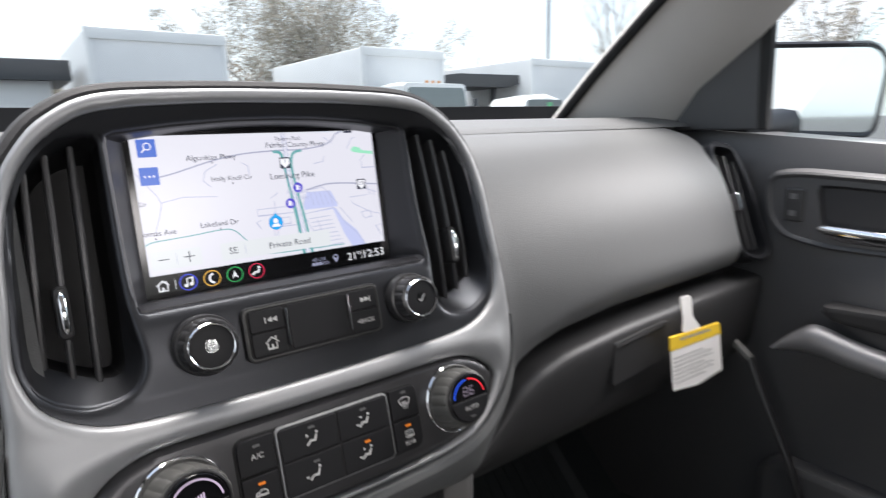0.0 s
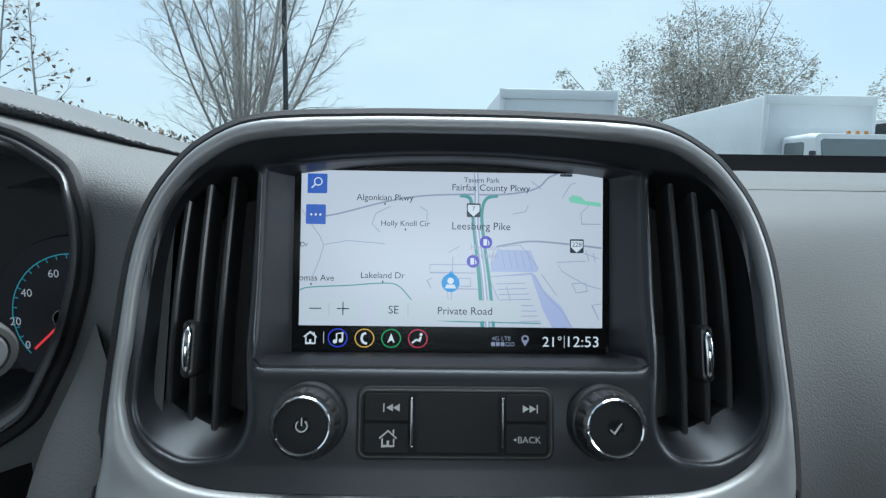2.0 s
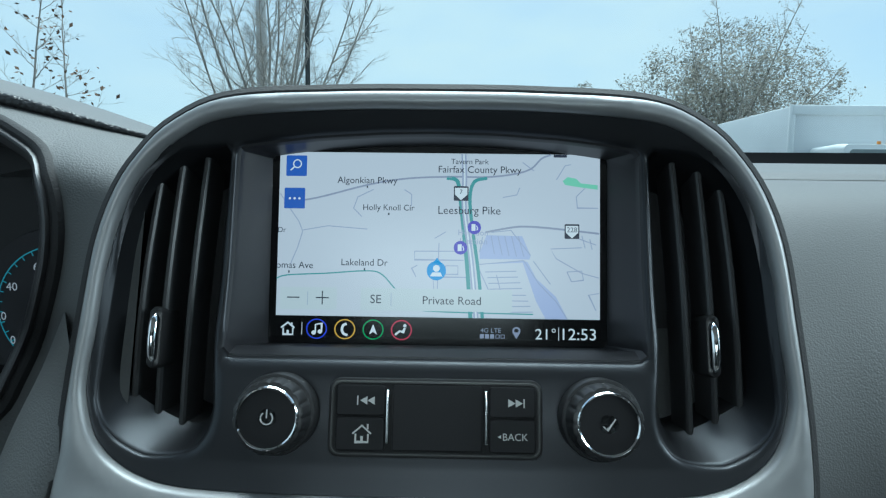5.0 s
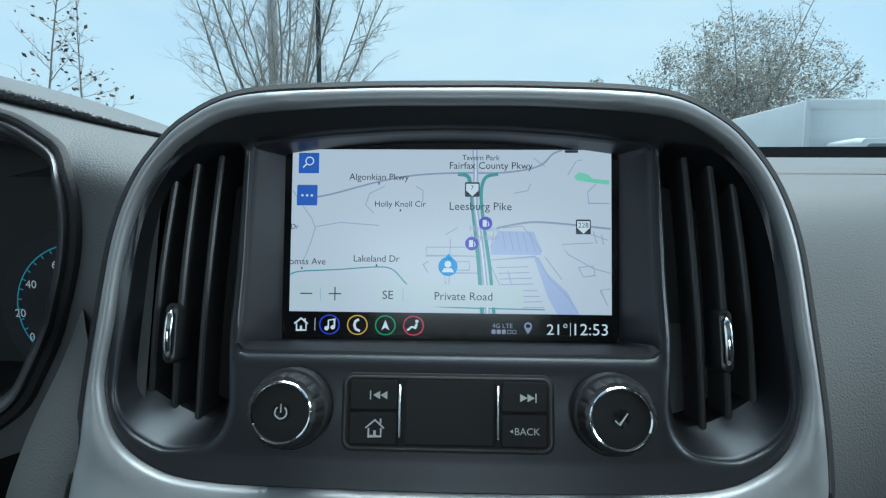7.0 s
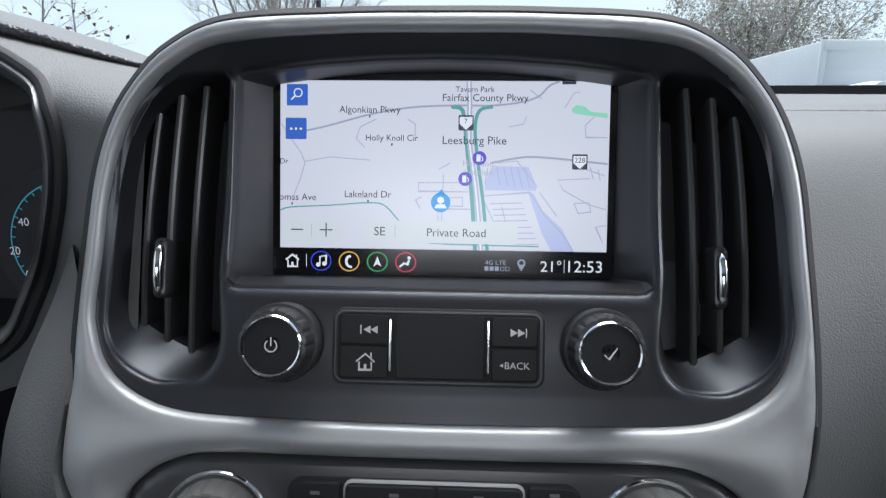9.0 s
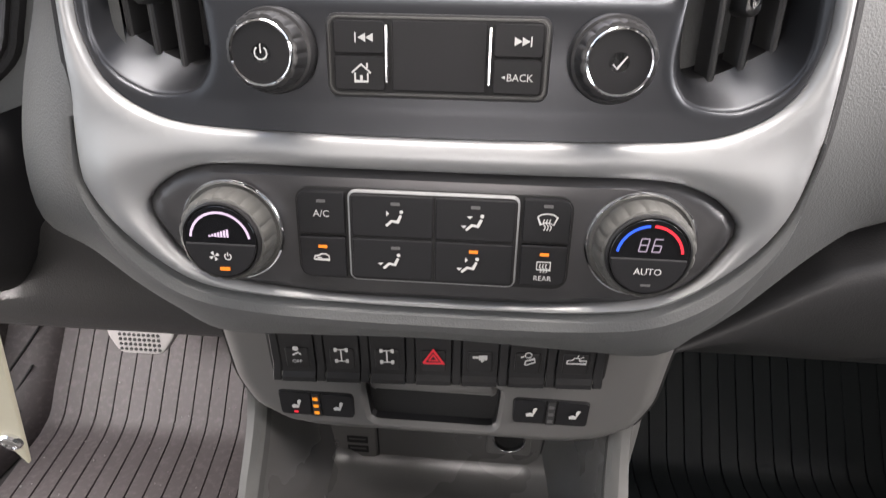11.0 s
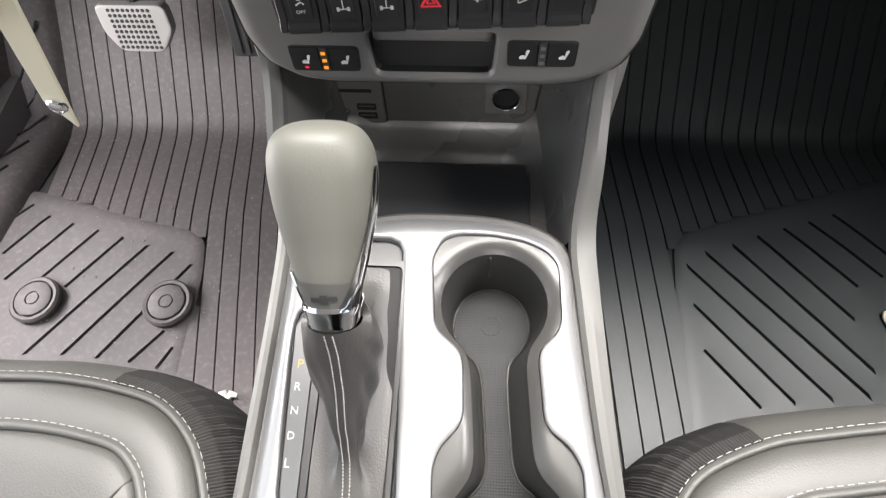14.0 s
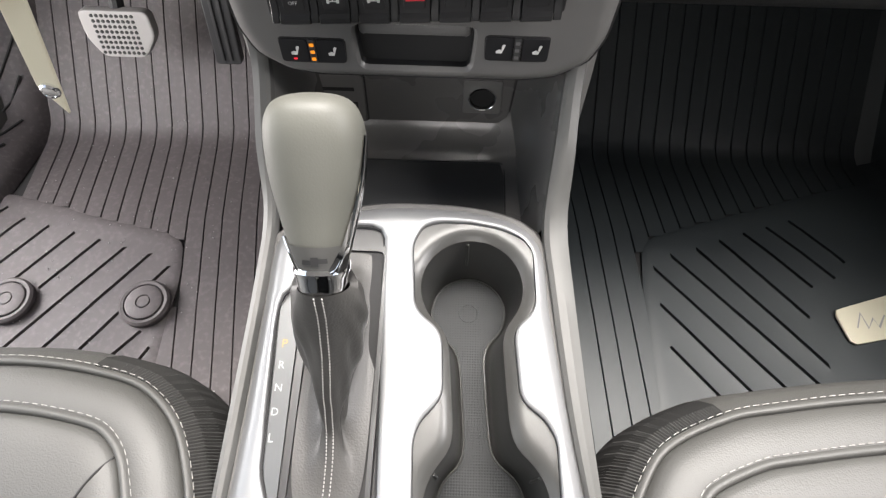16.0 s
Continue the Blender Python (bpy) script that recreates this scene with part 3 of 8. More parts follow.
draw("map_road", M_MAPROAD, strokes=[(smooth_line([(860, 440), (900, 432), (930, 429), (980, 432), (1060, 440)]), 3.5)], n=0.0006)
draw("map_green_road", M_MAPGREEN, strokes=[(smooth_line([(491, 526), (510, 520), (580, 516), (645, 511), (675, 515), (700, 540), (730, 570), (760, 580), (945, 583)]), 2.2)], n=0.0006)
draw("map_green_road", M_MAPGREEN, strokes=[(smooth_line([(790, 344), (806, 347), (812, 360), (818, 410), (828, 500), (835, 591)]), 7), (smooth_line([(862, 344), (840, 350), (832, 375), (835, 420), (848, 510), (856, 591)]), 6)], n=0.0006)
draw("map_highway", M_MAPLINE, strokes=[(smooth_line([(820, 301), (822, 345), (822, 400), (835, 490), (845, 591)]), 9)], n=0.0007)
draw("map_highway", M_MAPWHITE, strokes=[(smooth_line([(820, 301), (822, 345), (822, 400), (835, 490), (845, 591)]), 3)], n=0.0008)
draw("map_box", M_MAPBOX, [rrect(498, 599, 541, 580, 3)], n=0.0009)
draw("map_box", M_MAPBOX, [rrect(641, 908, 541, 580, 3)], n=0.0009)
draw("map_button", M_MAPBTN, [rrect(503, 540, 307, 344, 2)], n=0.0009)
draw("map_button", M_MAPBTN, [rrect(501, 538, 365, 402, 2)], n=0.0009)
draw("button_icon", M_MAPWHITE, strokes=[(circle(523, 322, 7, 20) + [Vector((530, 322))], 2), ([(518, 327), (511, 334)], 2.5)], n=0.0011)
draw("button_icon", M_MAPWHITE, [circle(x, 384, 2.2, 10) for x in (511, 519.5, 528)], n=0.0011)
for word in (("Algonkian Pkwy", 649, 352, 107), ("Holly Knoll Cir", 688, 400, 91), ("Tavern Park", 831, 315, 67), ("Fairfax County Pkwy", 849, 331, 147),
             ("Leesburg Pike", 831, 404, 110), ("Lakeland Dr", 647, 496, 82), ("omas Ave", 523, 502, 65), ("Dr", 499, 440, 14), ("Private Road", 802, 561, 102), ("SE", 668, 560, 19)):
    draw("map_lettering", M_MAPTEXT, words=[word], n=0.0013)
for x, y in ((649, 360), (688, 408), (647, 506), (513, 512)):
    draw("map_tick", M_MAPTEXT, strokes=[([(x, y), (x, y + 4)], 2.5)], n=0.0012)
draw("minus_icon", M_MAPTEXT, strokes=[([(511, 559), (533, 559)], 2)], n=0.0013)
draw("plus_icon", M_MAPTEXT, strokes=[([(562, 559), (585, 559)], 2), ([(573.5, 547), (573.5, 571)], 2)], n=0.0013)
draw("box_divider", M_MAPLINE, strokes=[([(547.5, 549), (547.5, 572)], 1)], n=0.0012)
draw("box_divider", M_MAPLINE, strokes=[([(695, 549), (695, 572)], 1)], n=0.0012)
for word in (("Junction", 838, 458, 50), ("Herndon", 838, 441, 52)):
    draw("map_lettering", M_MAPLINE, words=[word], n=0.0011)
for cx, cy, s, w in ((816, 372, "7", 5), (1012, 437, "228", 18)):
    draw("road_shield", M_MAPTEXT, [rrect(cx - 13, cx + 13, cy - 13, cy + 13, 2)], n=0.0013)
    draw("road_shield_face", M_MAPWHITE, [[(cx - 11, cy - 10), (cx + 11, cy - 10), (cx + 11, cy + 2), (cx, cy + 12), (cx - 11, cy + 2)]], n=0.0014)
    draw("road_shield_number", M_MAPTEXT, words=[(s, cx, cy - 3, w)], n=0.0015)
draw("road_shield", M_MAPTEXT, [rrect(979, 1003, 301, 306, 2)], n=0.0013)
for cx, cy in ((840, 432), (816, 468)):
    draw("fuel_pin", M_MAPPUR, [circle(cx, cy, 12, 24)], n=0.0013)
    draw("fuel_pin_icon", M_MAPWHITE, [[(cx - 5, cy + 6), (cx + 2, cy + 6), (cx + 2, cy - 6), (cx - 5, cy - 6)]], [([(cx + 4, cy - 3), (cx + 6, cy + 3), (cx + 4, cy + 5)], 1.6)], n=0.0014)
draw("position_marker", M_MAPCYAN, [circle(774, 509, 17, 30), [(766, 497), (775, 486), (784, 497)]], n=0.0013)
draw("position_marker_disc", M_MAPWHITE, [circle(774, 505, 6, 20), [(763, 519), (785, 519), (781, 512), (767, 512)]], n=0.0014)
# icon bar
draw("home_icon", M_MAPWHITE, strokes=[([(501, 614), (513, 604), (525, 614)], 3), ([(505, 614), (505, 626), (522, 626), (522, 614)], 2.5), ([(513, 626), (513, 618)], 4), ([(520, 604), (520, 609)], 2.5), ([(538, 603), (538, 626)], 1)])
for cx, m in ((564, M_IBLUE), (614, M_IYEL), (664, M_IGRN), (714, M_IRED)):
    draw("icon_ring", m, strokes=[(circle(cx, 615, 17.5, 40) + [Vector((cx + 17.5, 615))], 2.2)])
draw("music_icon", M_MAPWHITE, [circle(559, 622, 4, 12), circle(570, 620, 4, 12)], [([(562, 622), (562, 607), (573, 605), (573, 620)], 2.4)])
draw("phone_icon", M_MAPWHITE, strokes=[(smooth_line([(617, 605), (611, 608), (609, 616), (612, 623), (619, 626)]), 4.5)])
draw("arrow_icon", M_MAPWHITE, [[(664, 605), (657, 624), (664, 619)], [(664, 605), (664, 619), (671, 624)]])
draw("seat_icon", M_MAPWHITE, [circle(720, 607, 3, 12)], [([(703, 624), (711, 617), (717, 619), (720, 611)], 3.5)])
draw("clock_lettering", M_MAPWHITE, words=[("21°", 967, 618, 36), ("12:53", 1026, 618, 58)], strokes=[([(990, 606), (990, 630)], 1)])
draw("signal_lettering", M_SGREY, [rrect(852 + 9 * i, 859 + 9 * i, 620, 628, 1) for i in range(3)], [([(880 + 9 * i, 621), (886 + 9 * i, 621), (886 + 9 * i, 627), (880 + 9 * i, 627), (880 + 9 * i, 621)], 1) for i in range(2)], [("4G LTE", 871, 613, 36)])
draw("pin_icon", M_SGREY, [[(909, 616), (923, 616), (916, 628)]], [(circle(916, 613, 5.5, 20) + [Vector((921.5, 613))], 3)])

# ---- centre air vents ----
for side in (1, -1):
    vent = thing("air_vent", F_ST(0.127 * side, 0.03, -0.02), "black plastic dashboard air vent with upright slats", "air vent", "center dash vents")
    hole = vent_r if side > 0 else vent_l
    hn = bezel_height(np.array([(p.x, p.y) for p in hole]))
    bm = bmesh.new()
    back = vent_in if side > 0 else [Vector((-p.x, p.y)) for p in reversed(vent_in)]
    bn = bezel_height(np.array([(p.x, p.y) for p in back]))
    mouth = [[F_ST(p.x, p.y, n) for p, n in zip(hole, hn)]]
    for f, e in ((.05, .02), (.12, .10), (.35, .36), (.65, .67), (.9, .91), (1.0, 1.0)):
        mouth.append([F_ST(a.x + (b.x - a.x) * f, a.y + (b.y - a.y) * f, n - .018 * e) for a, b, n in zip(hole, back, hn)])
    part("scoop", loft(bmesh.new(), mouth), M_BEZEL, vent, "dark satin scooped vent mouth", sharp=60)
    loft(bm, [mouth[-1], [F_ST(p.x, p.y, -0.062) for p in inset(back, .003)]], cap1=True)
    part("housing", bm, M_CAVITY, vent)
    for k, (u0, v0, u1, v1) in enumerate(((.1250, -.037, .1200, .103), (.1375, -.033, .1330, .0985), (.1500, -.024, .1440, .089))):
        bm = bmesh.new()
        rings = []
        for i in range(9):
            t = i / 8
            u, v = (u0 + (u1 - u0) * t) * side, v0 + (v1 - v0) * t
            bow = 0.004 * math.sin(math.pi * t)
            n1 = -0.019 - 0.004 * (1 - t) + bow
            rings.append([F_ST(u - .0012, v, n1 - .022), F_ST(u - .0019, v, n1 - .003), F_ST(u - .0016, v, n1 - .0010), F_ST(u - .0007, v, n1), F_ST(u + .0007, v, n1), F_ST(u + .0016, v, n1 - .0010), F_ST(u + .0019, v, n1 - .003), F_ST(u + .0012, v, n1 - .022)])
        loft(bm, rings, cap0=True, cap1=True)
        part("slat", bm, M_SLAT, vent)
    bm = bmesh.new()
    for v, w in ((0.0, 0),):
        uc = 0.1335 if side > 0 else -0.1368
        tab = rrect(uc - .0036, uc + .0036, -.0045, .0255, .0035, 6)
        slab(F_ST, tab, -0.03, -0.012, 0.002, bm)
    tab_ob = part("adjuster_tab", bm, M_KNOB, vent)
    bm = bmesh.new()
    rings = []
    for i in range(13):
        t = i / 12
        v = -.002 + .0245 * t
        w = 0.0023 * math.sqrt(max(0.0, 1 - (2 * t - 1) ** 6)) + 0.0002
        rings.append([F_ST(uc + w * math.cos(radians(a)), v, -0.0122 + 0.0026 * math.sin(radians(a)) * (w / .0025) + 0.0015 * math.sin(math.pi * t)) for a in range(0, 181, 20)])
    loft(bm, rings, closed=False)
    part("chrome_insert", bm, M_CHROME, tab_ob, "bright chrome strip")


# ---- knobs, buttons and pictograms of the radio panel ----
radio = thing("radio_controls", F_ST(0, -0.024, 0), "row of charcoal audio buttons between two chrome-ringed knobs", "audio controls")


def icons(name, parent, F, n, polys=(), strokes=(), words=(), material=None):
    bm = bmesh.new()
    for p in polys:
        patch(bm, F, p, n)
    for pts, w in strokes:
        stroke(bm, F, pts, w, n)
    for s, cx, cy, w in words:
        lettering(bm, F, s, cx, cy, width=w, n=n)
    return part(name, bm, material or M_ICON, parent, flat=True)


def button(name, parent, F, outline, n0, n1, b=0.0006, material=None, label=""):
    return part(name, slab(F, outline, n0, n1, b), material or M_BUTTON, parent, label)


def round_knob(parent, F, cx, cy, label):
    """A fluted grip on a dark base with a chrome ring round a flat cap."""
    k = part("knob", lathe(F, cx, cy, [(.0182, -.004), (.0182, .0035), (.0176, .0046), (.0164, .0050), (.0164, .006), (.0161, .0125), (.0152, .0150), (.0134, .0156)], 128, wave=(4, 6, 16, 0.0006)), M_KNOB, parent, label)
    part("chrome_ring", lathe(F, cx, cy, [(.0136, .0150), (.0135, .0166), (.0130, .0172), (.0124, .0168), (.0122, .0160)], 64), M_CHROME, k, "thin chrome ring")
    part("cap", lathe(F, cx, cy, [(.0123, .0155), (.0123, .0161), (.0112, .0163), (.004, .0160), (.0005, .0160)], 48), M_BUTTON, k)
    return k


kl, kr = -0.0708, 0.0752
k1 = round_knob(radio, F_ST, kl, -.0225, "black power and volume knob with chrome ring")
icons("power_icon", k1, F_ST, .0166, strokes=[(circle(kl, -.0225, .0026, 18, 125, 415), .0006), ([(kl, -.0225), (kl, -.0188)], .0006)])
k2 = round_knob(radio, F_ST, kr, -.0225, "black tuning knob with chrome ring and check mark")
icons("check_icon", k2, F_ST, .0166, strokes=[([(kr - .0026, -.0232), (kr - .0008, -.0250), (kr + .0028, -.0202)], .0005)])
part("button_frame", slab(F_ST, rrect(-.0475, .0495, -.0412, -.0062, .005), -.004, .0006, .0008), M_LIP, radio, "dark rounded button surround")
rim_o, rim_i = rrect(-.0464, .0484, -.0401, -.0073, .0045), rrect(-.0457, .0477, -.0394, -.0080, .0040)
bm = bmesh.new()
loft(bm, [[F_ST(p.x, p.y, .0004) for p in rim_o], [F_ST(p.x, p.y, .0013) for p in inset(rim_o, .0002)], [F_ST(p.x, p.y, .0013) for p in inset(rim_i, -.0001)], [F_ST(p.x, p.y, .0004) for p in rim_i]])
part("frame_rim", bm, M_RAIL, radio, "thin satin rim round the buttons")
part("frame_gap", slab(F_ST, rrect(-.0452, .0472, -.0389, -.0083, .0038), -.003, .0009, 0.0), M_GAP, radio)
bm = slab(F_ST, rrect(-.0183, .0222, -.0378, -.0090, .001), 0, .0018, .0004)
part("center_pad", bm, M_BUTTON, radio)
RB = (("previous_button", (-.0438, -.0216, -.0227, -.0092), "tl"), ("home_button", (-.0438, -.0216, -.0380, -.0235), "bl"), ("next_button", (.0254, .0462, -.0227, -.0092), "tr"), ("back_button", (.0254, .0462, -.0380, -.0235), "br"))
rb = {}
for nm, (a, b, c, d), _ in RB:
    rb[nm] = button(nm, radio, F_ST, rrect(a, b, c, d, .0016), 0, .0022, .0005)
for nm, a in (("chrome_bar", -.0203), ("chrome_bar", .0238)):
    part(nm, slab(F_ST, rrect(a - .0008, a + .0008, -.0345, -.0105, .0007), 0, .0046, .0008), M_CHROME, radio, "slim chrome bar")
n = .0026
icons("previous_icon", rb["previous_button"], F_ST, n, [[(-.0330, -.0159), (-.0297, -.0141), (-.0297, -.0177)], [(-.0297, -.0159), (-.0264, -.0141), (-.0264, -.0177)]], [([(-.0341, -.0139), (-.0341, -.0179)], .0006)])
icons("next_icon", rb["next_button"], F_ST, n, [[(.0338, -.0143), (.0371, -.0161), (.0338, -.0179)], [(.0371, -.0143), (.0404, -.0161), (.0371, -.0179)]], [([(.0409, -.0141), (.0409, -.0181)], .0006)])
hx, hy = -.0318, -.0305
icons("home_icon", rb["home_button"], F_ST, n, strokes=[([(hx - .0042, hy), (hx, hy + .0036), (hx + .0042, hy)], .0007), ([(hx - .0028, hy), (hx - .0028, hy - .0036), (hx + .0028, hy - .0036), (hx + .0028, hy)], .0008), ([(hx, hy - .0036), (hx, hy - .001)], .0012), ([(hx + .0026, hy + .0042), (hx + .0026, hy + .002)], .0008)])
icons("back_icon", rb["back_button"], F_ST, n, [[(.0290, -.0308), (.0306, -.0300), (.0306, -.0316)]], words=[("BACK", .0370, -.0308, .0112)])

# ---- climate panel ----
clim = thing("climate_controls", F_ST(0, -0.108, 0), "dark climate control panel with two large dials and lit indicators", "climate controls")


def clim_height(q):
    d = edge_distance(q, [clim_out])
    tips = smooth01(np.abs(q[:, 0]), 0.118, 0.14)
    return -0.004 + 0.004 * smooth01(d, 0.0, 0.005) + 0.002 * tips * smooth01(d, 0, .01)


part("panel", sheet(F_ST, inset(clim_out, 0.0005), [], 0.004, clim_height, (0.004,)), M_PANEL, clim, "dark grey satin climate panel")
M_AMBER = mat("amber_indicator", (1.0, 0.27, 0.01), 0.4, emit=0.32)
M_AMBERDIM = mat("unlit_indicator", (0.11, 0.11, 0.11), 0.5)
M_RED = mat("red_display_arc", (1.0, 0.03, 0.05), 0.3, emit=0.4)
M_BLUE = mat("blue_display_arc", (0.02, 0.12, 1.0), 0.3, emit=0.4)
M_PINK = mat("pale_display_arc", (0.72, 0.58, 0.78), 0.3, emit=0.35)
M_DIGIT = mat("pale_lilac_digit", (0.72, 0.60, 0.78), 0.3, emit=0.16)
part("button_gap", slab(F_ST, rrect(-.0662, .0662, -.1300, -.0832, .007), -.003, .0012, 0), M_GAP, clim)
part("center_frame", slab(F_ST, rrect(-.0404, .0412, -.1298, -.0834, .004), 0, .0032, .0008), M_SILVER, clim, "thin silver frame round four buttons")
part("frame_gap", slab(F_ST, rrect(-.0393, .0401, -.1287, -.0845, .003), 0, .0036, 0), M_GAP, clim)


def seated(cx, cy, s=1.0):
    return [circle(cx + .0028 * s, cy + .0032 * s, .0008 * s, 10)], [([(cx - .0036 * s, cy - .0030 * s), (cx - .0012 * s, cy - .0008 * s), (cx + .0012 * s, cy - .0012 * s), (cx + .0026 * s, cy + .0018 * s)], .0011 * s)]


def arrow(cx, cy, dx, dy, s=.0011):
    d = Vector((dx, dy)).normalized() * s
    p = Vector((-d.y, d.x))
    c = Vector((cx, cy))
    return [c + d, c + p, c - p]


CB = {}
for nm, (a, b, c, d) in {"vent_button": (-.0384, .0006, -.1060, -.0853), "windshield_feet_button": (.0018, .0392, -.1060, -.0853), "feet_button": (-.0384, .0006, -.1279, -.1070), "mixed_air_button": (.0018, .0392, -.1279, -.1070)}.items():
    CB[nm] = button(nm, clim, F_ST, rrect(a, b, c, d, .0014), 0, .0044, .0006)
for nm, (a, b, c, d) in {"air_conditioning_button": (-.0648, -.0420, -.1062, -.0848), "recirculation_button": (-.0648, -.0420, -.1288, -.1076), "defrost_button": (.0428, .0650, -.1056, -.0842), "rear_defrost_button": (.0428, .0650, -.1278, -.1068)}.items():
    o = rrect(a, b, c, d, .0012, 5)
    cx, cy = (a if nm[0] in "ar" and a < 0 else b), (d if nm in ("air_conditioning_button", "defrost_button") else c)
    big = [((cx, cy), 0.0055)]
    q = [Vector((a, c)), Vector((b, c)), Vector((b, d)), Vector((a, d))]
    out = []
    for i in range(4):
        p0, p1, p2 = q[i - 1], q[i], q[(i + 1) % 4]
        r = 0.0055 if (p1 - Vector((cx, cy))).length < 1e-6 else 0.001
        s, e = p1 + (p0 - p1).normalized() * r, p1 + (p2 - p1).normalized() * r
        out += [s * (1 - t) ** 2 + p1 * 2 * t * (1 - t) + e * t * t for t in (0, .2, .4, .6, .8, 1)]
    CB[nm] = button(nm, clim, F_ST, out, 0, .0034, .0006)
n, n2 = .0048, .0038
icons("lettering", CB["air_conditioning_button"], F_ST, n2, words=[("A/C", -.0532, -.0955, .0078)])
icons("lettering", CB["rear_defrost_button"], F_ST, n2, words=[("REAR", .0540, -.1235, .0084)])
icons("rear_defrost_icon", CB["rear_defrost_button"], F_ST, n2, strokes=[([(.0508, -.1150), (.0572, -.1150), (.0572, -.1190), (.0508, -.1190), (.0508, -.1150)], .0006)] + [(smooth_line([(x, -.1205), (x + .0005, -.119), (x - .0004, -.1175), (x, -.116)]), .0005) for x in (.0526, .0540, .0554)])
icons("defrost_icon", CB["defrost_button"], F_ST, n2, strokes=[([(.0494, -.0925), (.0512, -.0912), (.0540, -.0908), (.0568, -.0912), (.0586, -.0925), (.0570, -.0962), (.0552, -.0952), (.0528, -.0952), (.0510, -.0962), (.0494, -.0925)], .0006)] + [(smooth_line([(x, -.0990), (x + .0006, -.0972), (x - .0004, -.0955), (x, -.0935)]), .0005) for x in (.0526, .0540, .0554)])
icons("recirculation_icon", CB["recirculation_button"], F_ST, n2, strokes=[([(-.0578, -.1190), (-.0572, -.1176), (-.0552, -.1172), (-.0542, -.1164), (-.0518, -.1164), (-.0504, -.1176), (-.0502, -.1194), (-.0578, -.1194), (-.0578, -.1188)], .0007), ([(-.0562, -.1184), (-.0540, -.1184)], .0006)])
for nm, cx, cy, arrows in (("vent_button", -.0175, -.0965, [(-.0032, .0022, 1, 0)]), ("windshield_feet_button", .0205, -.0968, [(-.0042, -.001, 0, -1), (-.002, .0028, 0, -1)]),
                           ("feet_button", -.0190, -.1185, [(-.0045, -.0005, 0, -1)]), ("mixed_air_button", .0190, -.1185, [(-.0042, -.001, 0, -1), (-.002, .0024, 1, 0)])):
    pl, st = seated(cx, cy, 1.15)
    icons("airflow_icon", CB[nm], F_ST, n, pl + [arrow(cx + a * 1.25, cy + b * 1.25, c, d, .0014) for a, b, c, d in arrows], st)
for nm, cx, cy, on, h in (("air_conditioning_button", -.0530, -.0893, 0, n2), ("recirculation_button", -.0532, -.1125, 1, n2), ("defrost_button", .0540, -.0872, 0, n2), ("rear_defrost_button", .0540, -.1112, 1, n2),
                          ("vent_button", -.0172, -.0890, 0, n), ("windshield_feet_button", .0205, -.0890, 0, n), ("feet_button", -.0172, -.1112, 0, n), ("mixed_air_button", .0203, -.1112, 1, n)):
    icons("indicator", CB[nm], F_ST, h, [rrect(cx - .0022, cx + .0022, cy - .0008, cy + .0008, .0003, 2)], material=M_AMBER if on else M_AMBERDIM)


def climate_dial(parent, cx, cy, label, tl):
    k = part("dial", lathe(F_ST, cx, cy, [(.0245, 0.0), (.0245, .003), (.0238, .0042), (.0222, .0044), (.0220, .006), (.0214, .019), (.0200, .0225), (.0172, .0238)], 120, wave=(4, 6, 18, 0.0007), tilt=tl), M_KNOB2, parent, label)
    part("chrome_ring", lathe(F_ST, cx, cy, [(.0256, -.001), (.0256, .0040), (.0248, .0050), (.0239, .0046), (.0237, .003)], 80, tilt=tl), M_CHROME, k, "bright chrome base ring")
    part("inner_rim", lathe(F_ST, cx + tl[0] * .0245, cy + tl[1] * .0245, [(.0186, .0225), (.0184, .0248), (.0176, .0252), (.0171, .0246)], 64), M_SWITCH, k, "glossy black inner rim")
    part("display", lathe(F_ST, cx + tl[0] * .025, cy + tl[1] * .025, [(.0170, .020), (.0170, .0246), (.0164, .0252), (.009, .0251), (.0005, .0251)], 56), M_SCR, k, "glossy black round display")
    o = [Vector((cx + tl[0] * .025 + .0162 * math.cos(radians(a)), cy + tl[1] * .025 + .0162 * math.sin(radians(a)) - .001)) for a in range(180, 361, 9)]
    part("lower_button", slab(F_ST, o, .024, .0262, .0005), M_BUTTON, k)
    return k


d1 = climate_dial(clim, -.0985, -.1068, "grey ridged fan dial with black display", (.18, .12))
d2 = climate_dial(clim, .0980, -.1045, "grey ridged temperature dial with black display", (-.08, .14))
nn = .0256
c1x, c2x, cyy, cyr = -.0940, .0960, -.1038, -.1010
icons("display_arc", d1, F_ST, nn, strokes=[(circle(c1x, cyy, .0138, 26, 8, 172), .0011)], material=M_PINK)
for i in range(7):
    icons("fan_bar", d1, F_ST, nn, [[(c1x - .0052 + i * .0014, cyy + .0022), (c1x - .0042 + i * .0014, cyy + .0022), (c1x - .0042 + i * .0014, cyy + .0030 + i * .0005), (c1x - .0052 + i * .0014, cyy + .0030 + i * .0005)]], material=M_PINK)
for a in (20, 110, 200, 290):
    c_, s_ = math.cos(radians(a)), math.sin(radians(a))
    icons("fan_icon", d1, F_ST, .0266, [[(c1x - .0032, cyy - .0068), (c1x - .0032 + .0020 * c_ - .0010 * s_, cyy - .0068 + .0020 * s_ + .0010 * c_), (c1x - .0032 + .0024 * c_ + .0006 * s_, cyy - .0068 + .0024 * s_ - .0006 * c_)]])
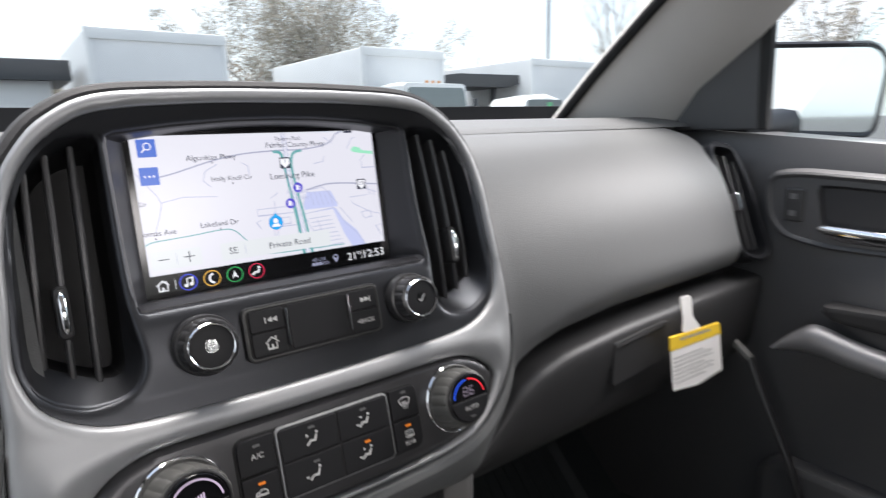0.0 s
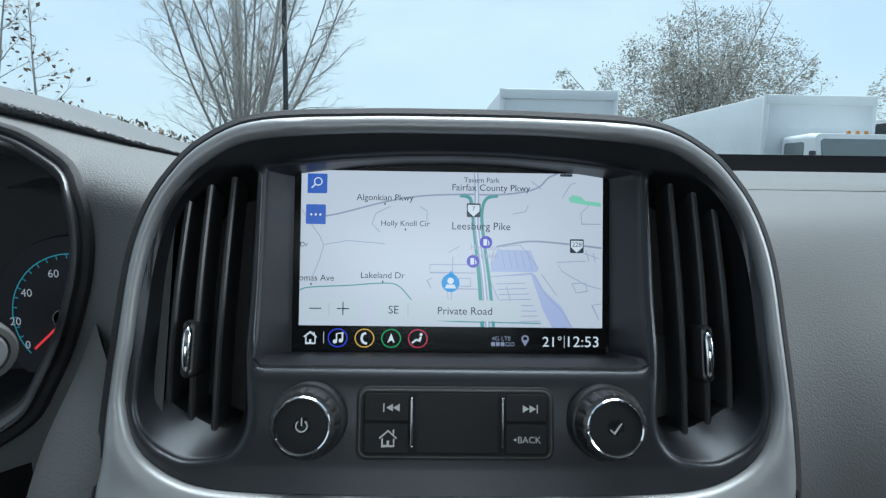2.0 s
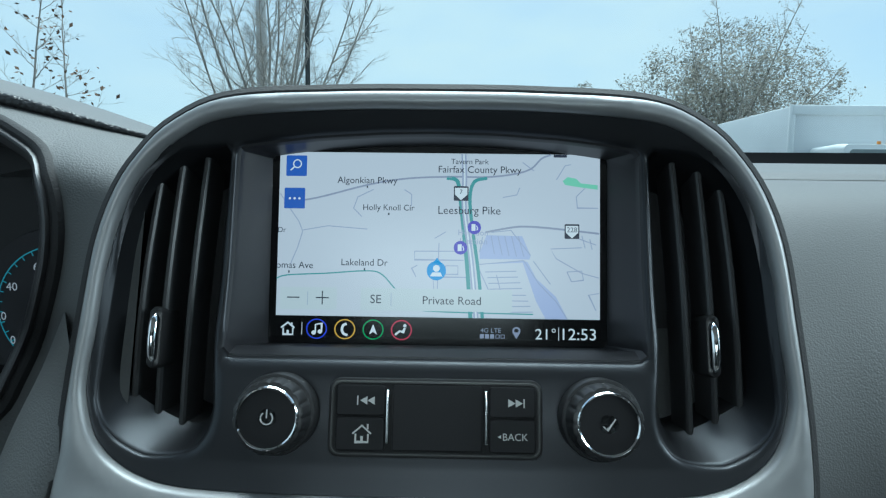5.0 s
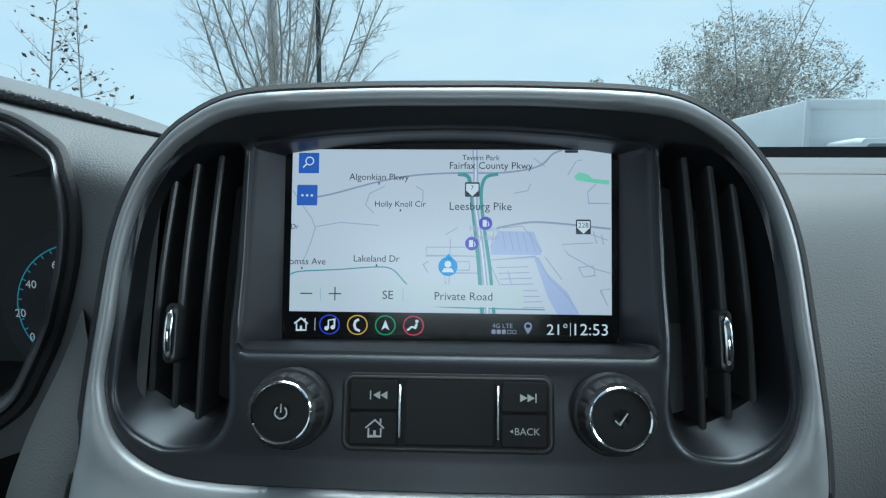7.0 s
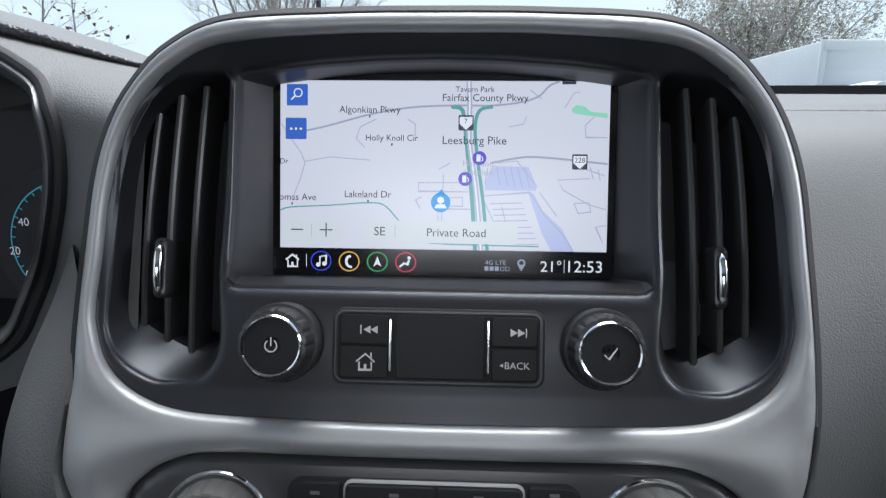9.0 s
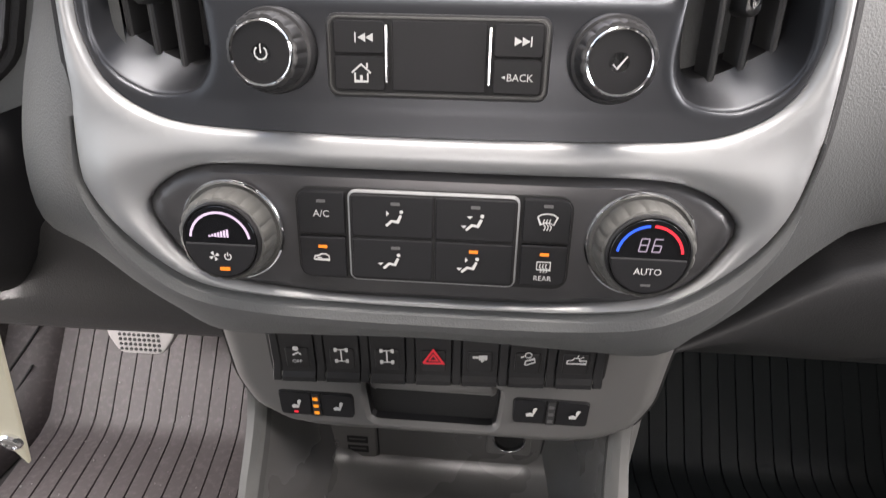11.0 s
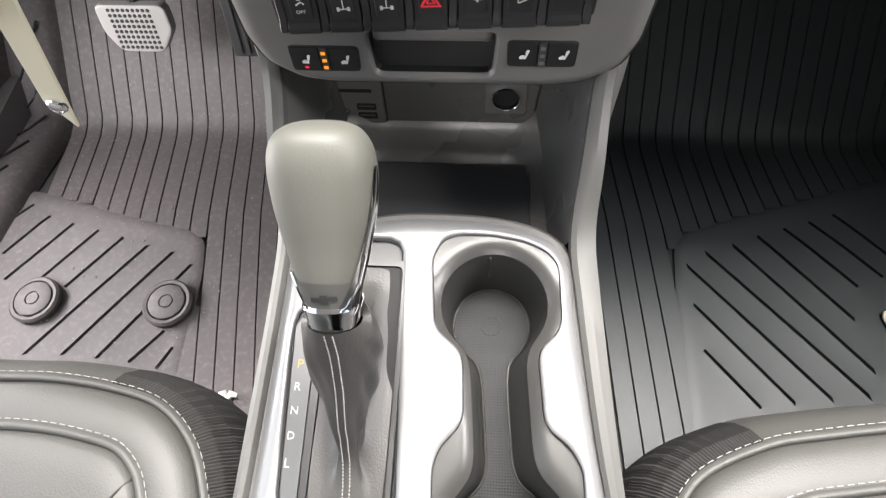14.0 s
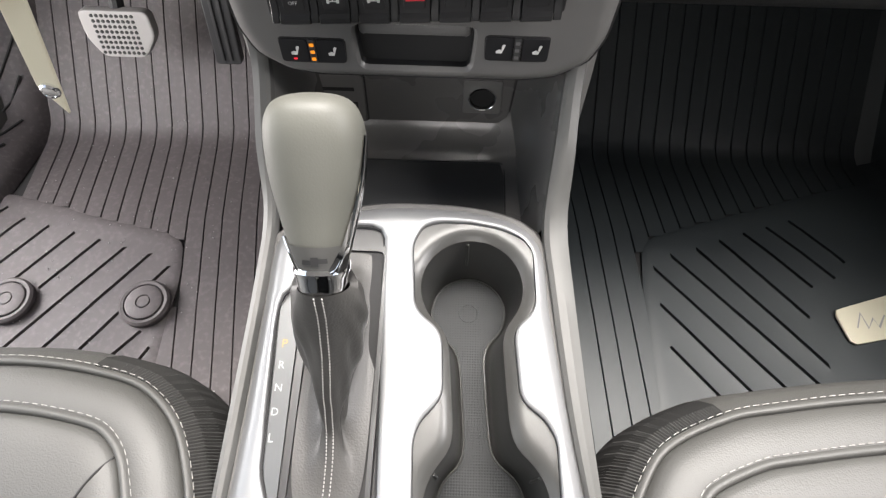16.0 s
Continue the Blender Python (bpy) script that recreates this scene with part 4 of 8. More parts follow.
icons("power_icon", d1, F_ST, .0266, strokes=[(circle(c1x + .0032, cyy - .0068, .0015, 14, 125, 415), .0005), ([(c1x + .0032, cyy - .0066), (c1x + .0032, cyy - .0046)], .0005)])
icons("indicator", d1, F_ST, .0266, [rrect(c1x - .0012, c1x + .0036, cyy - .0138, cyy - .0120, .0003, 2)], material=M_AMBER)
icons("display_arc", d2, F_ST, nn, strokes=[(circle(c2x, cyr, .0138, 16, 95, 172), .0012)], material=M_BLUE)
icons("display_arc", d2, F_ST, nn, strokes=[(circle(c2x, cyr, .0138, 16, 8, 88), .0012)], material=M_RED)
SEG = {"8": "abcdefg", "6": "acdefg"}
for ch, ox in (("8", -.0028), ("6", .0028)):
    w, h = .0019, .0031
    segs = {"a": [(-w, h), (w, h)], "b": [(w, h), (w, 0)], "c": [(w, 0), (w, -h)], "d": [(-w, -h), (w, -h)], "e": [(-w, -h), (-w, 0)], "f": [(-w, 0), (-w, h)], "g": [(-w, 0), (w, 0)]}
    icons("temperature_digit", d2, F_ST, nn, strokes=[([(c2x + ox + a * .88 + .12 * b, cyr + .0052 + b * .94) for a, b in segs[k]], .00055) for k in SEG[ch]], material=M_DIGIT)
icons("lettering", d2, F_ST, .0266, words=[("AUTO", c2x, cyr - .0066, .0118)])
icons("indicator", d2, F_ST, .0266, [rrect(c2x - .0022, c2x + .0022, cyr - .0136, cyr - .0125, .0003, 2)], material=M_AMBERDIM)

# padded lower lip of the stack
bm = bmesh.new()
lip = [p for p in sil_out if p.y < -0.05]
lip.sort(key=lambda p: math.atan2(p.x, -(p.y + 0.05)))
rings = []
for grow, n in ((-0.0002, -0.004), (0.004, 0.0005), (0.009, 0.0015), (0.0140, -0.001), (0.0175, -0.008), (0.0180, -0.020), (0.014, -0.04), (0.002, -0.075)):
    ring = []
    for i, p in enumerate(lip):
        a, b = lip[max(i - 1, 0)], lip[min(i + 1, len(lip) - 1)]
        d = (b - a).normalized()
        m = Vector((d.y, -d.x))
        w = smooth01(np.array([abs(i - (len(lip) - 1) / 2)]), len(lip) * 0.5, len(lip) * 0.28)[0]
        ring.append(F_ST(p.x + m.x * grow * w, p.y + m.y * grow * (0.3 + 0.7 * w), n))
    rings.append(ring)
loft(bm, rings, closed=False)
lip_ob = part("padded_lip", bm, M_DASH, stack, "grained grey padded lower edge with stitching")
rows = []
for i_, ((u, v), o) in enumerate((((-.1700, -.004), (-.2000, -.0165, 1.215)), ((-.1702, -.020), (-.2090, -.0240, 1.185)), ((-.1705, -.036), (-.2200, -.038, 1.150)), ((-.1735, -.058), (-.2220, -.056, 1.116)), ((-.1745, -.082), (-.2110, -.073, 1.087)),
                  ((-.1690, -.097), (-.1880, -.075, 1.070)), ((-.1540, -.116), (-.1680, -.075, 1.047)), ((-.1300, -.134), (-.1500, -.075, 1.031)), ((-.1000, -.1435), (-.1260, -.077, 1.017)), ((-.0600, -.1453), (-.0800, -.081, 1.021)),
                  ((0, -.1455), (0, -.083, 1.026)), ((.0600, -.1453), (.0800, -.081, 1.021)), ((.1000, -.1420), (.1240, -.077, 1.017)), ((.1220, -.1340), (.1460, -.072, 1.032)), ((.1445, -.1160), (.1640, -.066, 1.052)), ((.1620, -.0920), (.1790, -.056, 1.086)), ((.1690, -.0610), (.1810, -.047, 1.120)), ((.1700, -.0330), (.1790, -.040, 1.152)), ((.1690, -.0075), (.1760, -.034, 1.180)))):
    a, b = F_ST(u + .0008, v + .0004, -.0040), Vector(o)
    out_ = F_ST(0, 0, 1) - F_ST(0, 0, 0)
    w = (.15, .35, .6, .85, 1)[min(i_, 4)]
    rows.append([a, a.lerp(b, .10) + out_ * .0035 * w, a.lerp(b, .30) + out_ * .0062 * w, a.lerp(b, .55) + out_ * .0064 * w, a.lerp(b, .80) + out_ * .0040 * w, a.lerp(b, .95) + out_ * .0012 * w, b - out_ * .0015, b - out_ * .016])
side_rows = [[p for p in spline(col, 4)] for col in zip(*rows)]
part("side_lip", skin(bmesh.new(), side_rows), M_DASH, stack, "grained grey padded side edge", sharp=80)
bm = bmesh.new()
line = resample(side_rows[2], 760, closed=False)
for i in range(0, 757, 3):
    a, b = line[i], line[i + 2]
    if abs(a.x) > .05 and a.z < 1.085:
        o_ = Vector((0, -.0006, .0003))
        tube(bm, [a + o_, a.lerp(b, .9) + o_], .0004, 5)
tagged(part("seam_stitching", bm, M_RAIL, lip_ob, "grey seam stitching"), kind="stuff")


# ---- switch bank below the lip ----
bank = thing("switch_bank", F_ROW(0, 0, 0), "charcoal bank of seven switches over seat heater buttons and a pocket", "switch panel")
BANK = [(0, .03), (.10, .03), (.131, .03), (.129, .005), (.127, -.033), (.119, -.056), (.098, -.0715), (.075, -.0755), (0, -.0755)]
bank_out = resample(round_poly(mirrored(BANK), 0.006, 0), 120)
for p in bank_out:
    p.x *= 1.075 if p.x < 0 else 1.10
pocket = round_poly([(-.0485, -.024), (.0415, -.024), (.039, -.0615), (-.046, -.0615)], 0.006, 60)


def bank_height(q):
    d = edge_distance(q, [bank_out])
    dp = edge_distance(q, [pocket])
    return -0.008 * np.clip(1 - d / 0.012, 0, 1) ** 2 - 0.004 * np.clip(1 - dp / 0.004, 0, 1) ** 2


part("faceplate_gap", slab(F_ROW, inset(bank_out, -.0022), -.045, -.0092, 0), M_GAP, bank)
part("faceplate", sheet(F_ROW, bank_out, [pocket], 0.004, bank_height, (0.03, 0), rims=(.001, .0025)), M_CONSOLE, bank, "charcoal grey satin faceplate")
bm = bmesh.new()
pn = bank_height(np.array([(p.x, p.y) for p in pocket]))
loft(bm, [[F_ROW(p.x, p.y, n) for p, n in zip(pocket, pn)], [F_ROW(p.x, p.y, -0.014) for p in inset(pocket, .002)], [F_ROW(p.x, p.y - 0.002, -0.034) for p in inset(pocket, .004)], [F_ROW(p.x, p.y - 0.002, -0.038) for p in inset(pocket, .009)]], cap1=True)
part("pocket", bm, M_SWITCH, bank, "small open storage pocket")
part("pocket_ledge", slab(F_ROW, rrect(-.0455, .0385, -.0345, -.0235, .003), -.03, -.004, .003), M_CONSOLE, bank)
part("switch_base", slab(lambda u, v, n=0.0: F_ROW(u, v + .05 * (u + .0868), n), rrect(-.1065, .1025, -.0155, .030, .003), -.01, .003, .001), M_GAP, bank)
F_SWR = lambda u, v, n=0.0: F_ROW(u, v + .05 * (u + .0868), n)
SW = []
for i in range(8):
    bm = bmesh.new()
    w = .0054
    c = -.10095 + .0283 * i
    prof = [(.035, .004), (-.006, .0052), (-.0125, .0085), (-.0160, .0090), (-.0180, .003)]
    loft(bm, [[F_SWR(c - w / 2, v, n) for v, n in prof], [F_SWR(c - w / 2 + .0006, v, n + .0006) for v, n in prof], [F_SWR(c + w / 2 - .0006, v, n + .0006) for v, n in prof], [F_SWR(c + w / 2, v, n) for v, n in prof]], closed=False)
    part("divider", bm, M_SWITCH, bank)
for i in range(7):
    c = -.0868 + .0283 * i
    bm = bmesh.new()
    prof = [(.035, .005), (-.005, .0060), (-.0105, .0072), (-.0130, .0098), (-.0160, .0104), (-.0176, .0090), (-.0182, .003)]
    w = .0112
    cols = []
    for u, lift in ((-w, -.002), (-w + .0007, 0), (-w * .6, 0), (w * .6, 0), (w - .0007, 0), (w, -.002)):
        cols.append([F_SWR(c + u, v, n + lift) for v, n in prof])
    loft(bm, cols, closed=False)
    sw = part("switch", bm, M_SWITCH, bank, "black hazard switch with red triangle" if i == 3 else "")
    part("finger_dish", slab(F_SWR, rrect(c - .0078, c + .0078, -.0085, .0085, .002), .004, .0066, .0010), M_SWITCH, sw)
    SW.append((sw, c))
n = .0073
F_BANK = F_SWR


def F_SW(c):
    return lambda u, v, n=0.0: F_BANK(c + (u - c) * 1.22, .0045 + v * 1.22, n)


m = lambda c, *p: [(c + a, b) for a, b in p]
sw, c = SW[0]
icons("switch_icon", sw, F_SW(c), n, [circle(c, .0035, .0016, 12)], [(m(c, (-.002, -.001), (.001, .001), (.0025, -.0005)), .0009)], [("OFF", c, -.0050, .0052)])
for k in (1, 2):
    sw, c = SW[k]
    icons("switch_icon", sw, F_SW(c), n, [rrect(c + a - .0008, c + a + .0008, b - .0013, b + .0013, .0003, 2) for a in (-.0028, .0028) for b in (.0032, -.0042)], [(m(c, (0, .0032), (0, -.0042)), .0007), (m(c, (-.0028, .0032), (.0028, .0036)), .0007), (m(c, (-.0028, -.0042), (.0028, -.0042)), .0007)])
sw, c = SW[3]
icons("hazard_icon", sw, F_SW(c), n, strokes=[(m(c, (-.0050, -.0042), (0, .0044), (.0050, -.0042), (-.0050, -.0042), (-.0040, -.0026)), .0012), (m(c, (-.0022, -.0024), (0, .0014), (.0022, -.0024), (-.0022, -.0024)), .0009)], material=M_ICONRED)
sw, c = SW[4]
icons("switch_icon", sw, F_SW(c), n, [rrect(c - .0008, c + .0034, -.0014, .0018, .0003, 2), rrect(c - .0038, c - .0008, -.0004, .0012, .0003, 2), circle(c + .001, -.0020, .0007, 10)])
sw, c = SW[5]
icons("switch_icon", sw, F_SW(c), n, strokes=[(m(c, (-.0010, -.0040), (.0034, -.0018), (.0030, .0004), (-.0012, -.0012), (-.0014, -.0038)), .0008), (circle(c, .0026, .0016, 14), .0006), (m(c, (-.0036, .0012), (-.002, .0018)), .001)])
sw, c = SW[6]
icons("switch_icon", sw, F_SW(c), n, strokes=[(m(c, (-.0046, -.0022), (-.0044, -.0002), (-.0022, .0000), (-.0012, .0014), (.0010, .0014), (.0014, -.0002), (.0046, -.0002), (.0046, -.0022), (-.0046, -.0022)), .0007), (m(c, (.0002, .0018), (.0006, .0034)), .0006), (m(c, (.0016, .0014), (.0032, .0024)), .0006)])

M_AMB2 = mat("amber_heat_indicator", (1.0, 0.32, 0.01), 0.4, emit=0.28)
M_RED2 = mat("red_heat_indicator", (0.9, 0.02, 0.04), 0.4, emit=0.35)
for u0, u1, v0, v1, lit_up in ((-.1075, -.0555, -.0580, -.0350, True), (.0485, .0985, -.0510, -.0280, False)):
    q = [(u0, v1), (u1, v1), (u1 - .001, v0), (u0 + .004, v0)] if lit_up else [(u0, v1), (u1, v1), (u1 - .004, v0), (u0 + .001, v0)]
    part("heater_gap", slab(F_ROW, round_poly(q, .004, 50), -.003, .0006, .0004), M_GAP, bank)
    mid = (u0 + u1) / 2
    for s in (-1, 1):
        a, b = (u0 + .001, mid - .0034) if s < 0 else (mid + .0034, u1 - .001)
        hb = button("heater_button", bank, F_ROW, round_poly([(a, v0 + .001), (b, v0 + .001), (b, v1 - .001), (a, v1 - .001)], .0028, 40), 0, .0016, .0006)
        cx, cy = (a + b) / 2 + .001, (v0 + v1) / 2
        icons("seat_icon", hb, lambda u, v, n, a_=cx, b_=cy: F_ROW(a_ + (u - a_) * 1.12, b_ + .001 + (v - b_) * 1.12, n), .003, [[(cx - .0030, cy - .0012), (cx - .0026, cy - .0030), (cx + .0012, cy - .0030), (cx + .0018, cy - .0008), (cx - .0008, cy + .0002)], [(cx + .0008, cy), (cx + .0018, cy - .001), (cx + .0034, cy + .0036), (cx + .0020, cy + .0042), (cx + .0010, cy + .0030)]])
        if lit_up and s < 0:
            icons("indicator", hb, F_ROW, .003, [rrect(cx - .0022, cx + .0006, cy - .0068, cy - .0052, .0003, 2)], material=M_RED2)
    st = part("indicator_strip", slab(F_ROW, rrect(mid - .0026, mid + .0026, v0 + .001, v1 - .001, .0006), 0, .0022, .0003), M_KNOB, bank)
    for j in range(3):
        cy = (v0 + v1) / 2 + (j - 1) * .0064
        icons("indicator", st, F_ROW, .0026, [rrect(mid - .0017, mid + .0017, cy - .0015, cy + .0015, .0005, 2)], material=M_AMB2 if lit_up else M_AMBERDIM)

# ---- centre console ----
console = thing("center_console", (0, -0.25, 0.55), "charcoal console with satin silver top plate and double cup holder", "center console")
R_IN = [(.127, -.046, 1.03), (.1185, -.050, .935), (.112, -.105, .878), (.1085, -.148, .834), (.1125, -.20, .824), (.1225, -.30, .813), (.136, -.39, .804), (.150, -.52, .792), (.155, -.70, .785)]
R_OUT = [(.137, -.044, 1.03), (.1315, -.054, .932), (.1285, -.108, .880), (.1285, -.145, .834), (.132, -.21, .823), (.138, -.30, .814), (.146, -.39, .805), (.158, -.52, .793), (.164, -.70, .786)]
L_IN = [(-.128, -.046, 1.03), (-.1235, -.050, .935), (-.1225, -.105, .878), (-.1225, -.148, .834), (-.1225, -.20, .824), (-.124, -.30, .813), (-.127, -.39, .804), (-.132, -.52, .792), (-.138, -.70, .785)]
L_OUT = [(-.139, -.044, 1.03), (-.137, -.054, .932), (-.135, -.108, .880), (-.1335, -.145, .834), (-.1325, -.21, .823), (-.134, -.30, .814), (-.136, -.39, .805), (-.141, -.52, .793), (-.147, -.70, .786)]
for inn, out, s in ((R_IN, R_OUT, 1), (L_IN, L_OUT, -1)):
    a, b = spline(inn, 5), spline(out, 5)
    bm = bmesh.new()
    up = Vector((0, -.25, 1)).normalized()
    rows = [[p - up * .012 - Vector((s * .0005, 0, 0)) for p in a], [p - up * .001 for p in a], [p * .8 + q * .2 + up * .0022 for p, q in zip(a, b)], [p * .45 + q * .55 + up * .003 for p, q in zip(a, b)], [q + up * -.001 for q in b], [q - up * .008 + Vector((s * .0015, 0, 0)) for q in b]]
    skin(bm, rows)
    part("side_rail", bm, M_RAIL, console, "satin grey upright side rail")
    bm = bmesh.new()
    rows = [[q - up * .0075 + Vector((s * .001, 0, 0)) for q in b], [Vector((q.x + s * .006, q.y + .004, q.z * .72 + .16)) for q in b], [Vector((q.x + s * .012, q.y + .01, .55)) for q in b], [Vector((q.x + s * .016, q.y + .012, .46)) for q in b]]
    skin(bm, rows)
    part("side_wall", bm, M_CONSOLE, console)
    # front bin walls, ruled from the rail edge to the back of the bin
    bm = bmesh.new()
    rail = [p for p in spline(inn[:4], 8) if p.z < .985]
    front = [p - up * .009 for p in rail] + [Vector((s * .104, -.143, .80)), Vector((s * .098, -.135, .772)), Vector((s * .094, -.13, .7668))]
    m_ = len(front) - 1
    rows = []
    for t in (0, .06, .3, .6, .8, .92, 1.0):
        row = []
        for i, p in enumerate(front):
            k_ = i / m_
            q = Vector((s * ((.110 if s > 0 else .122) - .018 * k_), .020 - .014 * k_, .985 - .2185 * k_))
            r_ = p.lerp(q, t)
            if t > .85:
                r_.x -= s * .10 * (t - .85) ** 1.2
            row.append(r_)
        rows.append(row)
    skin(bm, rows)
    part("bin_wall", bm, M_BIN, console)
bm = bmesh.new()
skin(bm, [[F_ROW(u, -.0705, -.004) for u in np.linspace(-.098, .098, 8)], [F_ROW(u, -.069, -.03) for u in np.linspace(-.100, .100, 8)], [F_ROW(u, -.045, -.085) for u in np.linspace(-.11, .11, 8)]])
part("bank_underside", bm, M_BIN, console)
bm = bmesh.new()
rows = []
for y, z in ((.030, .95), (.018, .88), (.013, .818), (.010, .800), (.002, .785), (-.010, .775), (-.024, .7695), (-.05, .7668), (-.10, .7675), (-.150, .770)):
    rows.append([Vector((x, y - (.0 if abs(x) < .08 else .004), z + (.0 if abs(x) < .08 else .006))) for x in np.linspace(-.13, .118, 18)])
skin(bm, rows)
part("bin_floor", bm, M_BIN, console, "open front storage bin")
LINER = rrect(-.078, .082, -.120, -.033, .006)
bm = bmesh.new()
lip = [Vector((p[0], p[1], .7702)) for p in LINER]
tube(bm, lip + lip[:1], .0010, 6)
part("liner_lip", bm, M_LIP, console)
bm = slab(F_ID, LINER, .7668, .7700, .001)
part("bin_liner", bm, M_LINER, console, "ribbed rubber bin liner")
F_BK = frame_of((0, .0105, .82), (1, 0, 0), (0, .07, 1))
part("outlet_plate", slab(F_BK, round_poly([(-.104, .05), (.088, .05), (.082, -.045), (-.098, -.045)], .006, 50), -.004, .0038, .0008), M_BIN, console)
bm = slab(F_BK, round_poly([(-.1058, .05), (.0900, .05), (.0840, -.0474), (-.0998, -.0474)], .007, 50), -.004, .0024, 0)
part("plate_gap", bm, M_GAP, console)
soc = part("power_socket", slab(F_BK, rrect(.036, .075, -.016, .026, .003), 0, .006, .001), M_CONSOLE, console, "round power outlet with chrome ring")
part("socket_ring", lathe(F_BK, .0555, .0055, [(.0142, .005), (.0142, .009), (.0134, .0102), (.0125, .0095), (.0120, .004)], 40), M_CHROME, soc)
part("socket_bore", lathe(F_BK, .0555, .0055, [(.0124, .0098), (.0120, .0080), (.0115, .0064), (.001, .0064)], 40), M_GAP, soc)
part("port_recess", slab(F_BK, rrect(-.1135, -.0605, -.0335, .030, .006), 0, .0046, .0002), M_GAP, console)
usb = part("usb_plate", slab(F_BK, rrect(-.112, -.062, -.032, .029, .005), 0, .0068, .0012), M_CONSOLE, console, "recessed plate with media ports")
for i, v in enumerate((-.009, -.021)):
    part("usb_port", slab(F_BK, rrect(-.089, -.070, v - .0042, v + .0042, .0008), .004, .0073, .0002), M_GAP, usb)
    part("port_tongue", slab(F_BK, rrect(-.087, -.072, v + .0002, v + .0018, .0003), .004, .0077, .0002), M_RAIL, usb)
part("card_slot", slab(F_BK, rrect(-.107, -.072, .0095, .0135, .0006), .004, .0073, .0002), M_GAP, usb)
part("audio_jack", lathe(F_BK, -.100, -.015, [(.0038, .004), (.0038, .0082), (.0022, .0078), (.0020, .004)], 20), M_CHROME, usb)

# carpeted tunnel sides between the footwells
for s in (-1, 1):
    rows = [[Vector((s * x, y, z)) for y in (-.045, .1, .35, .60)] for x, z in ((.150, .44), (.142, .60), (.130, .85), (.128, 1.03))]
    part("tunnel_side", skin(bmesh.new(), rows), M_CARPET, console)

# silver top plate
F_PL = frame_of((0, -.155, .828), (1, 0, 0), (0, 1, .1))
PLATE = [(-.06, .0195), (-.031, .0245), (.000, .0255), (.033, .0245), (.060, .021), (.082, .0145), (.098, .004), (.106, -.010), (.110, -.026), (.1125, -.07), (.1245, -.157), (.1345, -.227), (.150, -.36), (.156, -.54), (-.140, -.54), (-.132, -.36), (-.1265, -.238), (-.1235, -.167), (-.1225, -.078), (-.1215, -.018), (-.114, -.002), (-.09, .012)]
SHIFTW = [(-.088, .001), (-.056, .003), (-.034, .003), (-.027, -.004), (-.0245, -.07), (-.0165, -.234), (-.0135, -.33), (-.088, -.33), (-.0885, -.238), (-.1035, -.199), (-.109, -.085), (-.1085, -.064), (-.099, -.055)]
CUPW = [(-.003, -.012), (.004, .004), (.018, .0095), (.045, .0095), (.072, .005), (.090, -.003), (.099, -.014), (.1005, -.06), (.097, -.070), (.084, -.083), (.0825, -.092), (.086, -.135), (.090, -.143), (.104, -.153), (.113, -.168), (.115, -.228), (.113, -.262), (.102, -.278), (.022, -.283), (.012, -.272), (.008, -.233), (.0055, -.172), (.010, -.158), (.023, -.144), (.0265, -.135), (.0245, -.095), (.021, -.086), (.005, -.073), (.001, -.064)]
plate_out = resample(spline([(p[0], p[1], 0) for p in PLATE], 6, True), 150)
plate_out = [Vector((p.x, p.y)) for p in plate_out]
shift_well, cup_rim = round_poly(SHIFTW, .005, 90), round_poly(CUPW, .006, 150)


def plate_height(q):
    d = edge_distance(q, [plate_out])
    dh = edge_distance(q, [shift_well, cup_rim])
    return .004 - .010 * np.clip(1 - d / .016, 0, 1) ** 2 - .0015 * np.clip(1 - dh / .003, 0, 1) ** 2


part("top_plate", sheet(F_PL, plate_out, [shift_well, cup_rim], .0042, plate_height, (.02, .005, .005), rims=(.0007, .0016, .003)), M_PLATE, console, "satin silver top plate", sharp=60)
bm = bmesh.new()
loft(bm, [[F_PL(p.x, p.y, -.0050) for p in inset(plate_out, .001)], [F_PL(p.x, p.y, -.0065) for p in inset(plate_out, -.004)], [F_PL(p.x, p.y, -.016) for p in inset(plate_out, -.010)]])
part("plate_bed", bm, M_CONSOLE, console)
# cup holder insert
C1, R1, C2, R2 = Vector((.0480, -.0470)), .0430, Vector((.0615, -.2170)), .0470


def dumbbell(r1, r2, hw):
    """Two round cups joined by a neck of half width hw."""
    ax = (C2 - C1).normalized()
    side, ph, out = Vector((-ax.y, ax.x)), math.atan2(ax.y, ax.x), []
    o1, o2 = math.asin(hw / r1) + .10, math.asin(hw / r2) + .10
    e1, e2 = C1 + ax * r1 * math.cos(o1), C2 - ax * r2 * math.cos(o2)
    for c, r, o, a0, p, q, k in ((C1, r1, o1, ph, e1, e2, -1), (C2, r2, o2, ph + math.pi, e2, e1, 1)):
        for i in range(57):
            t = a0 + o + (2 * math.pi - 2 * o) * i / 56
            out.append(c + Vector((math.cos(t), math.sin(t))) * r)
        for i in range(1, 15):
            out.append(p.lerp(q, i / 15) + side * (k * hw))
    n = len(out)
    for _ in range(5):
        out = [(out[i - 1] + out[i] * 2 + out[(i + 1) % n]) / 4 for i in range(n)]
    return out


